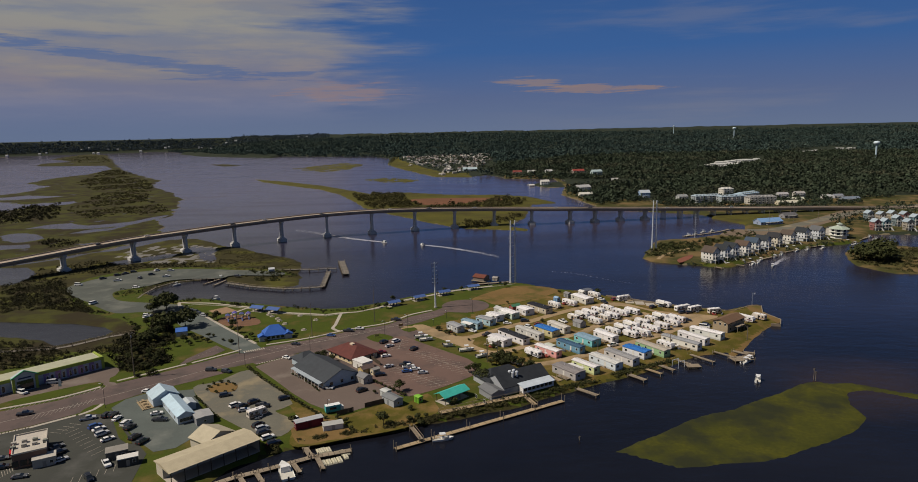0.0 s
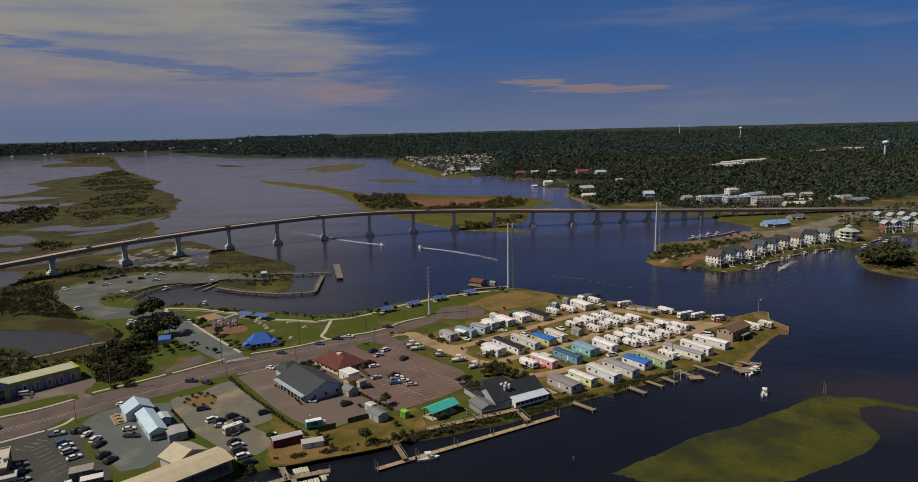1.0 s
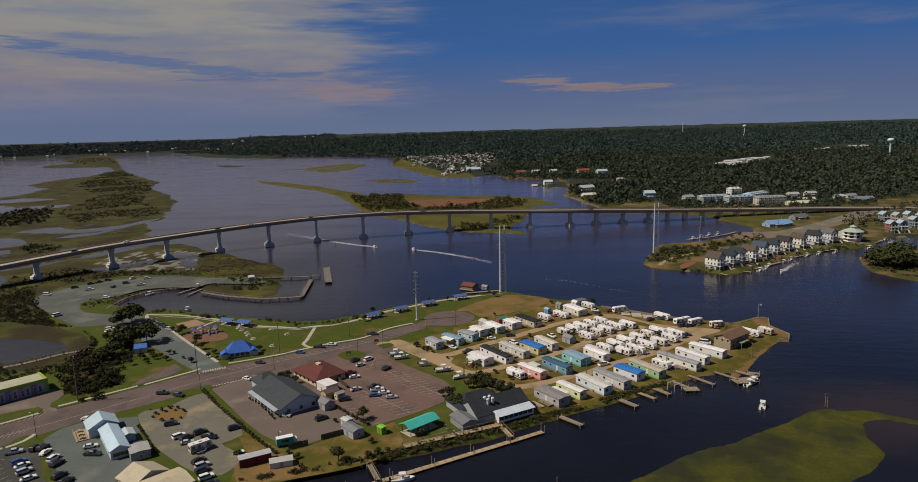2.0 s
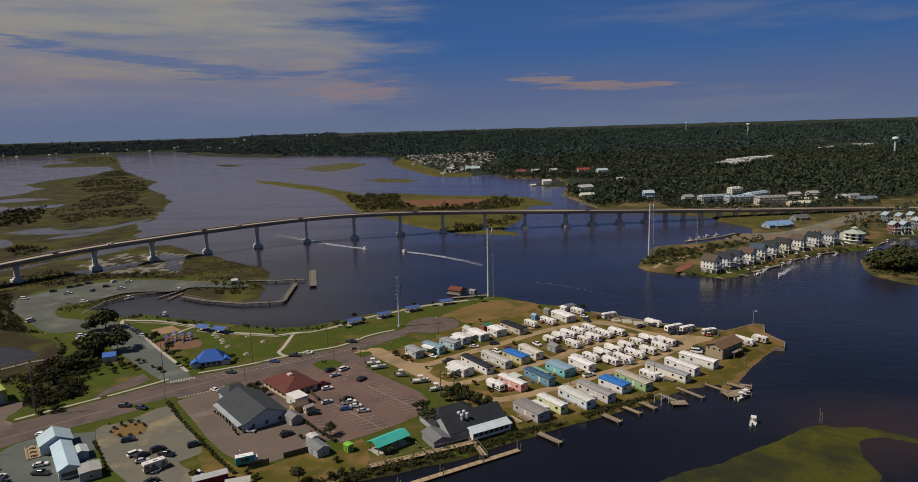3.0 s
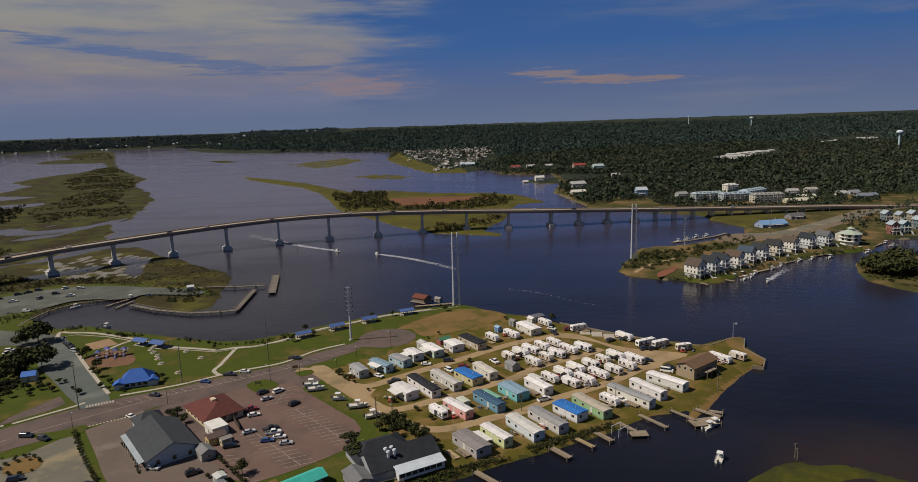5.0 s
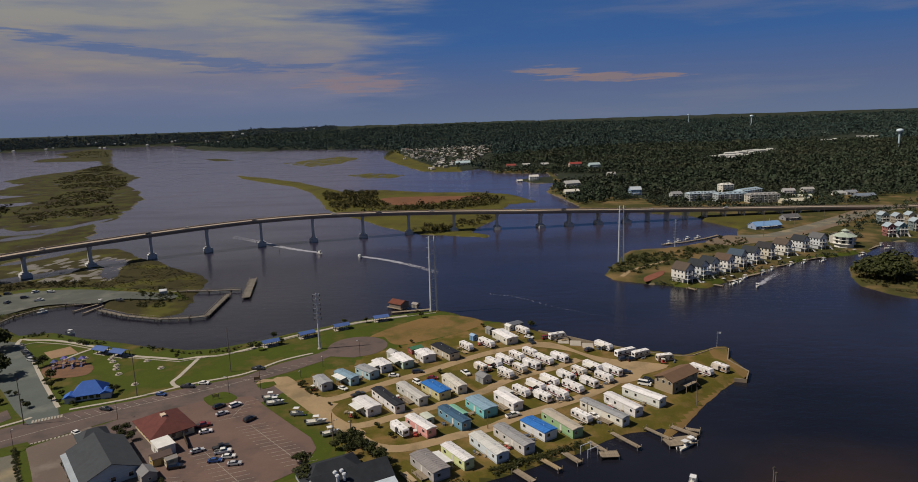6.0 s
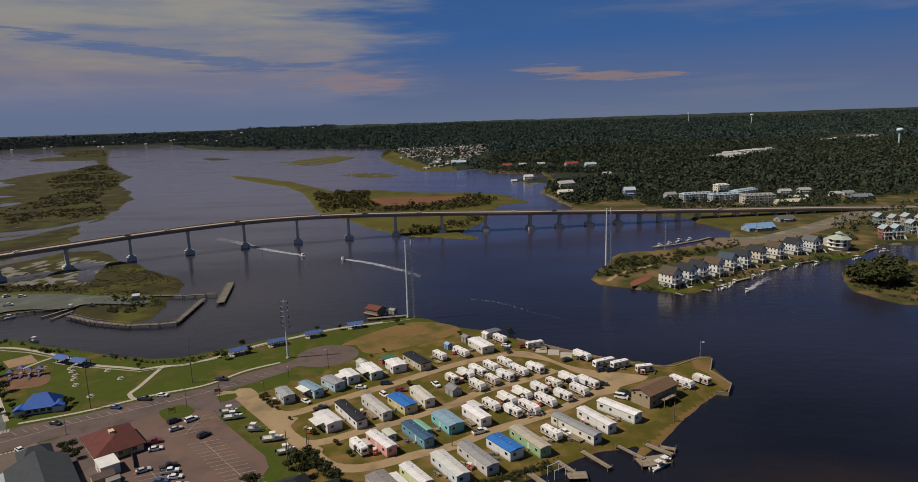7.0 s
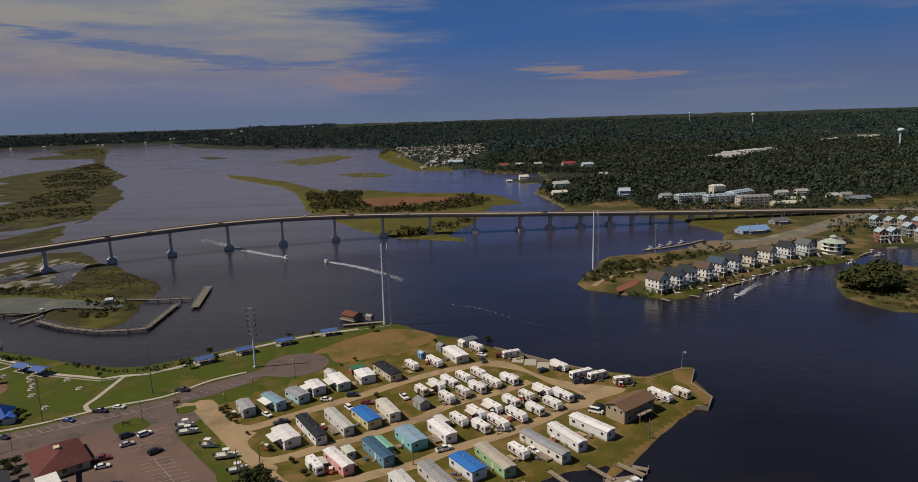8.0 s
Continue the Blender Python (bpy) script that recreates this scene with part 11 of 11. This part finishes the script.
stilt_house(199.0, 474.2, 34.3, (0.72, 0.71, 0.66), (0.09, 0.07, 0.058), "pale raised beach house with dark gabled roof and balconies", 9.5, 12.0)
stilt_house(211.9, 484.0, 35.6, (0.62, 0.65, 0.68), (0.036, 0.042, 0.05), "pale raised beach house with dark gabled roof and balconies", 8.2, 12.0)
stilt_house(221.9, 491.7, 33.2, (0.62, 0.65, 0.68), (0.036, 0.042, 0.05), "pale raised beach house with dark gabled roof and balconies", 8.2, 12.0)
stilt_house(234.7, 498.9, 37.4, (0.74, 0.73, 0.7), (0.115, 0.08, 0.062), "pale raised beach house with dark gabled roof and balconies", 8.2, 12.0)
stilt_house(248.8, 512.3, 39.2, (0.6, 0.6, 0.58), (0.055, 0.08, 0.115), "pale raised beach house with dark gabled roof and balconies", 8.2, 12.0)
stilt_house(261.7, 520.8, 36.3, (0.62, 0.65, 0.68), (0.036, 0.042, 0.05), "pale raised beach house with dark gabled roof and balconies", 8.2, 12.0)
stilt_house(277.7, 533.5, 35.2, (0.66, 0.62, 0.52), (0.045, 0.045, 0.05), "pale raised beach house with dark gabled roof and balconies", 8.2, 12.0)
stilt_house(295.3, 544.5, 31.7, (0.72, 0.71, 0.66), (0.09, 0.07, 0.058), "pale raised beach house with dark gabled roof and balconies", 8.2, 12.0)
stilt_house(314.1, 556.0, 27.6, (0.62, 0.65, 0.68), (0.036, 0.042, 0.05), "pale raised beach house with dark gabled roof and balconies", 8.2, 12.0)
stilt_house(331.3, 563.4, 23.1, (0.58, 0.62, 0.66), (0.13, 0.135, 0.145), "pale raised beach house with dark gabled roof and balconies", 8.2, 12.0)
hexa = thing("stilt_house", "large white beach house with an octagonal roof and lantern", "house", at(352.3, 565.8, 10, ground_z(352.3, 565.8)), "houses on the point")
OCT = [(7.5 * math.cos(k * 0.7854 + 0.39), 7.5 * math.sin(k * 0.7854 + 0.39)) for k in range(8)]
part("wall", Mesh().prism([(a * 0.92, c * 0.92) for a, c in OCT], 0, 8.6), paint((0.74, 0.73, 0.68)), hexa)
part("roof", Mesh().add([(a * 1.18, c * 1.18, 8.5) for a, c in OCT] + [(a * 0.3, c * 0.3, 11.2) for a, c in OCT], [(k, (k + 1) % 8, 8 + (k + 1) % 8, 8 + k) for k in range(8)] + [tuple(range(8))[::-1]]), paint((0.36, 0.42, 0.36), "roof", 0.7), hexa)
part("lantern", Mesh().prism([(a * 0.28, c * 0.28) for a, c in OCT], 11.1, 12.6), paint((0.74, 0.73, 0.68)), hexa)
part("lantern_roof", Mesh().add([(a * 0.4, c * 0.4, 12.5) for a, c in OCT] + [(0, 0, 14.0)], [(k, (k + 1) % 8, 8) for k in range(8)]), paint((0.36, 0.42, 0.36), "roof", 0.7), hexa)
for zz in (3.0, 5.9):
    part("balcony", Mesh().prism([(a * 1.12, c * 1.12) for a, c in OCT], zz - 0.2, zz), paint((0.7, 0.7, 0.66), "trim"), hexa)
    for k in range(8):
        a, c = [(p + q) / 2 for p, q in zip(OCT[k], OCT[(k + 1) % 8])]
        part("window", Mesh().box(-1.3, -0.05, 0.3, 1.3, 0.05, 2.3), GLASS, hexa, m=pose(a * 0.925, c * 0.925, zz, 0, 0, 90 + math.degrees(math.atan2(c, a))))
gable_block(hexa, 14, 11, 6.5, 0.4, paint((0.5, 0.48, 0.44)), paint((0.24, 0.22, 0.21), "roof", 0.8), x0=8, y0=12, over=0.6)
stilt_house(441.8, 661.3, 0, (0.2, 0.25, 0.27), (0.34, 0.41, 0.47), "slate grey raised house with pale blue metal roof", 6.8, 9.0, group="houses by the creek")
stilt_house(409.7, 601.9, 0, (0.3, 0.14, 0.13), (0.34, 0.41, 0.47), "faded red raised house with pale blue metal roof", 6.8, 9.0, group="houses by the creek")
stilt_house(448.7, 652.0, 0, (0.34, 0.31, 0.26), (0.34, 0.41, 0.47), "tan raised house with pale blue metal roof", 6.8, 9.0, group="houses by the creek")
stilt_house(420.1, 603.4, 0, (0.14, 0.24, 0.27), (0.34, 0.41, 0.47), "teal grey raised house with pale blue metal roof", 6.8, 9.0, group="houses by the creek")
stilt_house(463.5, 657.0, 0, (0.36, 0.33, 0.26), (0.34, 0.41, 0.47), "sand coloured raised house with pale blue metal roof", 6.8, 9.0, group="houses by the creek")
stilt_house(445.3, 622.8, 0, (0.2, 0.25, 0.27), (0.34, 0.41, 0.47), "slate grey raised house with pale blue metal roof", 6.8, 9.0, group="houses by the creek")
stilt_house(470.1, 647.8, 0, (0.3, 0.14, 0.13), (0.34, 0.41, 0.47), "faded red raised house with pale blue metal roof", 6.8, 9.0, group="houses by the creek")
stilt_house(438.0, 596.9, 0, (0.34, 0.31, 0.26), (0.34, 0.41, 0.47), "tan raised house with pale blue metal roof", 6.8, 9.0, group="houses by the creek")
stilt_house(465.6, 626.1, 0, (0.14, 0.24, 0.27), (0.34, 0.41, 0.47), "teal grey raised house with pale blue metal roof", 6.8, 9.0, group="houses by the creek")
stilt_house(482.4, 637.7, 0, (0.36, 0.33, 0.26), (0.34, 0.41, 0.47), "sand coloured raised house with pale blue metal roof", 6.8, 9.0, group="houses by the creek")
condo(340.5, 860.3, 12, 20, 12, 3, (0.34, 0.38, 0.4), (0.34, 0.42, 0.48), "grey three-storey apartment block with pale metal roof")
condo(357.9, 862.6, 12, 20, 12, 3, (0.34, 0.38, 0.4), (0.34, 0.42, 0.48), "grey apartment block with pale metal roof and balconies")
condo(368.5, 846.8, 12, 18, 12, 3, (0.34, 0.38, 0.4), (0.34, 0.42, 0.48), "grey blue apartment block among trees")
condo(384.4, 849.8, 12, 24, 13, 3, (0.34, 0.38, 0.41), (0.34, 0.45, 0.54), "blue grey apartment block with long pale roof")
condo(414.4, 883.6, 35, 40, 14, 3, (0.36, 0.4, 0.42), (0.34, 0.45, 0.54), "long apartment block with blue grey metal roof")
condo(408.6, 831.5, 5, 36, 14, 3, (0.5, 0.48, 0.44), (0.24, 0.24, 0.24), "broad cream apartment block with white balconies")
condo(402.4, 923.0, 12, 16, 12, 4, (0.62, 0.6, 0.54), (0.6, 0.6, 0.58), "tall cream apartment block behind the others")
far_house(333.1, 657.7, 12, 26, 12, 3.2, (0.3, 0.36, 0.5), (0.18, 0.32, 0.55), "low shop with a long bright blue roof", name="shop", storeys=1)
far_house(376.1, 699.3, 12, 16, 10, 3.2, (0.25, 0.25, 0.27), (0.14, 0.14, 0.15), "low dark-roofed building by the road", name="shop", storeys=1)
far_house(439.4, 816.9, 3, 34, 9, 3, (0.55, 0.5, 0.38), (0.5, 0.48, 0.38), "long low cream building beside the bridge ramp", name="shop", storeys=1)
far_house(464.1, 849.8, 3, 22, 8, 3, (0.6, 0.58, 0.46), (0.55, 0.56, 0.45), "low cream annex by the road", name="shop", storeys=1)
far_house(531.4, 839.1, 6, 24, 9, 3.4, (0.2, 0.23, 0.27), (0.2, 0.24, 0.3), "long grey warehouse at the wood's edge", name="warehouse", storeys=1)
far_house(518.7, 870.5, 5, 12, 8, 3.4, (0.5, 0.5, 0.48), (0.4, 0.41, 0.41), "white house at the wood's edge", name="house", storeys=1)
far_house(535.6, 873.3, 5, 13, 8, 3.6, (0.45, 0.46, 0.48), (0.26, 0.28, 0.32), "pale house with grey roof near the wood", name="house", storeys=1)
far_house(181.6, 1189.1, 5, 15, 11, 6.5, (0.74, 0.73, 0.7), (0.6, 0.58, 0.54), "white two-storey house on the creek bank", name="house", storeys=2)
far_house(157.1, 1185.0, 5, 9, 6, 3, (0.74, 0.73, 0.7), (0.6, 0.58, 0.54), "small white boathouse on the creek", name="house", storeys=1)
far_house(224.9, 1064.8, 20, 24, 14, 6, (0.46, 0.46, 0.45), (0.4, 0.4, 0.4), "big grey house above the creek", name="house", storeys=2)
far_house(211.0, 977.6, 10, 20, 9, 3.4, (0.7, 0.68, 0.6), (0.66, 0.64, 0.58), "low cream house by the creek docks", name="house", storeys=1)
far_house(289.2, 940.0, 0, 14, 13, 7.5, (0.3, 0.42, 0.6), (0.5, 0.56, 0.62), "tall blue house at the wood's edge", name="house", storeys=2)
far_house(299.7, 1468.8, 10, 26, 14, 6, (0.42, 0.34, 0.3), (0.28, 0.06, 0.05), "house with a bright red roof among trees", name="house", storeys=2)
far_house(329.8, 1418.5, 10, 22, 14, 7, (0.4, 0.5, 0.52), (0.42, 0.52, 0.54), "grey green house among trees", name="house", storeys=2)
far_house(166.7, 1505.2, 0, 20, 12, 4, (0.35, 0.18, 0.16), (0.27, 0.07, 0.06), "small red-roofed house on the far shore", name="house", storeys=1)
far_house(200.4, 1510.8, 0, 18, 10, 4, (0.6, 0.58, 0.55), (0.5, 0.5, 0.48), "pale house on the far shore", name="house", storeys=1)
far_house(240.6, 1513.8, 0, 16, 10, 4, (0.55, 0.56, 0.55), (0.45, 0.45, 0.45), "grey house on the far shore", name="house", storeys=1)
far_house(61.4, 1612.3, 5, 34, 16, 5, (0.45, 0.52, 0.54), (0.4, 0.5, 0.54), "long blue grey building by the far town", name="warehouse", storeys=1)
far_house(329.9, 898.8, 10, 13, 10, 5, (0.4, 0.42, 0.42), (0.3, 0.31, 0.32), "grey house half hidden by trees", name="house", storeys=2)
far_house(322.7, 1231.3, 0, 14, 9, 4, (0.5, 0.5, 0.48), (0.4, 0.4, 0.38), "grey-roofed house in the wood", name="house", storeys=1)
far_house(499.5, 905.9, 0, 14, 9, 5, (0.5, 0.48, 0.45), (0.36, 0.35, 0.34), "tan house at the wood's edge", name="house", storeys=2)
far_house(471.6, 898.1, 0, 14, 9, 5, (0.5, 0.5, 0.5), (0.36, 0.35, 0.36), "grey house at the wood's edge", name="house", storeys=2)
solid("road_mainland", strip_mesh(curve_of([(294.5, 620.9), (321.1, 619.6), (374.5, 657.5), (427.2, 697.6), (481, 733.9), (551.3, 771.7), (700, 800), (900, 900)], 10), 14, 1.2, 2.0), GRAVEL, "pale mainland road behind the houses", "street", kind="structure")
solid("road_approach", strip_mesh([(500, 752.5), (560, 756), (640, 765), (760, 800), (900, 870)], 16, 1.0, 2.15), DECK_CONC, "bridge approach road on the mainland", "street", kind="structure")
sheet("paved_yard", [(257.6, 597.3), (285.5, 625.5), (306.5, 616.2), (337.0, 628.3), (387.9, 677.3), (430.3, 714.1), (478.1, 755.5), (489.2, 743.9), (442.6, 695.9), (389.1, 649.9), (345.4, 615.3), (306.4, 594.6), (273.9, 584.5)], material("brown_packed_earth", (0.19, 0.145, 0.1), (0.14, 0.108, 0.078), 0.05, 0.95, bump=0.3, fine=16, world_space=True), 1.985, "packed brown earth behind the raised houses", "ground")
sheet("patio", [(177.1, 486.1), (187.4, 498.0), (195.4, 503.9), (191.2, 492.5), (181.6, 480.8), (175.2, 475.3)], material("red_brick_paving", (0.22, 0.085, 0.055), (0.16, 0.065, 0.045), 0.3, 0.9, bump=0.3, fine=10, world_space=True), 2.06, "red brick patio beside the first raised house", "patio")
solid("trail", strip_mesh(curve_of([(163.8, 491.0), (173.9, 506.7), (185.7, 517.8), (198.8, 527.5), (207.7, 536.1)], 3.0), 3.2, 1.6, 2.04), SAND_ROAD, "sandy trail over the grassy point", "footpath", kind="structure")
xs, ys = scatter([(-149.8, 2339.5), (-106.2, 2500.1), (49, 2610.8), (176.8, 2637), (149.5, 2046.4), (72.7, 1652.2), (14.7, 1491), (-15.3, 1484.5), (-0.5, 1733.3), (-103.3, 1918.2)], 360, 71)
town = Mesh()
rs = np.random.RandomState(72)
for x, y in zip(xs, ys):
    L, W2, h, a, z = rs.uniform(6.5, 13), rs.uniform(4, 6.5), rs.uniform(2.4, 4.0), rs.choice((0.4, 1.97)) + rs.uniform(-0.15, 0.15), ground_z(x, y)
    c, s2 = math.cos(a), math.sin(a)
    k = int(rs.randint(0, 4))
    v = [(-L / 2, -W2 / 2, 0), (L / 2, -W2 / 2, 0), (L / 2, W2 / 2, 0), (-L / 2, W2 / 2, 0), (-L / 2, -W2 / 2, h), (L / 2, -W2 / 2, h), (L / 2, W2 / 2, h), (-L / 2, W2 / 2, h), (-L / 2, 0, h + W2 * 0.25), (L / 2, 0, h + W2 * 0.25)]
    v = [(x + p[0] * c - p[1] * s2, y + p[0] * s2 + p[1] * c, z + p[2]) for p in v]
    town.add(v, [(0, 1, 5, 4), (1, 2, 6, 9, 5), (2, 3, 7, 6), (3, 0, 4, 8, 7)], 0)
    town.add(v, [(4, 5, 9, 8), (6, 7, 8, 9)], 1 + k)
solid("far_town", town, [paint((0.42, 0.4, 0.37)), paint((0.62, 0.6, 0.57), "roof"), paint((0.34, 0.31, 0.29), "roof"), paint((0.48, 0.46, 0.43), "roof"), paint((0.2, 0.13, 0.11), "roof")], "far trailer town of white and brown roofs by the water", "town", kind="stuff")
xs, ys = scatter([(600, 1546.3), (684.1, 1647.2), (881.3, 1793.4), (837, 1694.9), (639.4, 1503.2)], 38, 81)
rf = Mesh()
rs = np.random.RandomState(82)
for x, y in zip(xs, ys):
    L, W2, h, z = rs.uniform(10, 26), rs.uniform(7, 11), rs.uniform(3.5, 5.5), ground_z(x, y)
    rf.add([(x - L / 2, y - W2 / 2, z), (x + L / 2, y - W2 / 2, z), (x + L / 2, y + W2 / 2, z), (x - L / 2, y + W2 / 2, z), (x - L / 2, y - W2 / 2, z + h), (x + L / 2, y - W2 / 2, z + h), (x + L / 2, y + W2 / 2, z + h), (x - L / 2, y + W2 / 2, z + h), (x - L / 2, y, z + h + 1.6), (x + L / 2, y, z + h + 1.6)],
           [(0, 1, 5, 4), (1, 2, 6, 9, 5), (2, 3, 7, 6), (3, 0, 4, 8, 7), (4, 5, 9, 8), (6, 7, 8, 9)])
solid("clearing_roofs", rf, paint((0.52, 0.52, 0.5), "roof"), "rows of far pale roofs among the woods", "buildings", kind="stuff")
xs, ys = scatter([(1142.5, 2146.4), (1498.7, 2360.9), (1394.2, 2194.3), (1111.5, 2020.4)], 24, 81)
rf = Mesh()
rs = np.random.RandomState(82)
for x, y in zip(xs, ys):
    L, W2, h, z = rs.uniform(10, 26), rs.uniform(7, 11), rs.uniform(3.5, 5.5), ground_z(x, y)
    rf.add([(x - L / 2, y - W2 / 2, z), (x + L / 2, y - W2 / 2, z), (x + L / 2, y + W2 / 2, z), (x - L / 2, y + W2 / 2, z), (x - L / 2, y - W2 / 2, z + h), (x + L / 2, y - W2 / 2, z + h), (x + L / 2, y + W2 / 2, z + h), (x - L / 2, y + W2 / 2, z + h), (x - L / 2, y, z + h + 1.6), (x + L / 2, y, z + h + 1.6)],
           [(0, 1, 5, 4), (1, 2, 6, 9, 5), (2, 3, 7, 6), (3, 0, 4, 8, 7), (4, 5, 9, 8), (6, 7, 8, 9)])
solid("clearing_roofs", rf, paint((0.52, 0.52, 0.5), "roof"), "rows of far pale roofs among the woods", "buildings", kind="stuff")
xs, ys = scatter([(-1560.4, 4006.9), (-1261.8, 3866.3), (-1018.4, 3843.5), (-899.6, 3414.7), (-1556.1, 4008.6)], 18, 81)
rf = Mesh()
rs = np.random.RandomState(82)
for x, y in zip(xs, ys):
    L, W2, h, z = rs.uniform(10, 26), rs.uniform(7, 11), rs.uniform(3.5, 5.5), ground_z(x, y)
    rf.add([(x - L / 2, y - W2 / 2, z), (x + L / 2, y - W2 / 2, z), (x + L / 2, y + W2 / 2, z), (x - L / 2, y + W2 / 2, z), (x - L / 2, y - W2 / 2, z + h), (x + L / 2, y - W2 / 2, z + h), (x + L / 2, y + W2 / 2, z + h), (x - L / 2, y + W2 / 2, z + h), (x - L / 2, y, z + h + 1.6), (x + L / 2, y, z + h + 1.6)],
           [(0, 1, 5, 4), (1, 2, 6, 9, 5), (2, 3, 7, 6), (3, 0, 4, 8, 7), (4, 5, 9, 8), (6, 7, 8, 9)])
solid("shore_roofs", rf, paint((0.52, 0.52, 0.5), "roof"), "rows of far pale roofs among the woods", "buildings", kind="stuff")
rs = np.random.RandomState(91)
rf = Mesh()
for az, r in zip(rs.uniform(-0.62, -0.2, 26) + 0.02 * np.sin(np.arange(26)), rs.uniform(4640, 4760, 26)):
    x, y, L, h = r * math.sin(az), r * math.cos(az), rs.uniform(6, 16), rs.uniform(4, 9)
    z = ground_z(x, y)
    rf.box(x - L / 2, y - 5, z - 2, x + L / 2, y + 5, z + h).add([(x - L / 2, y - 5, z + h), (x + L / 2, y - 5, z + h), (x + L / 2, y + 5, z + h), (x - L / 2, y + 5, z + h), (x - L / 2, y, z + h + 3), (x + L / 2, y, z + h + 3)], [(0, 1, 5, 4), (2, 3, 4, 5), (1, 2, 5), (3, 0, 4)])
solid("shore_houses", rf, paint((0.45, 0.45, 0.47), "roof"), "specks of white houses on the far shore", "buildings", kind="stuff")
water_tower(1097.3, 1645.3, 1.6, 52.4, 7.6, "white water tower with a round tank on one stem")
water_tower(1532.7, 3458.5, ground_z(1532.7, 3458.5), 85.2 - ground_z(1532.7, 3458.5), 9, "far white water tower above the woods")
water_tower(1317.8, 3764.5, ground_z(1317.8, 3764.5), 98.9 - ground_z(1317.8, 3764.5), 5.8, "far white water tower above the woods")
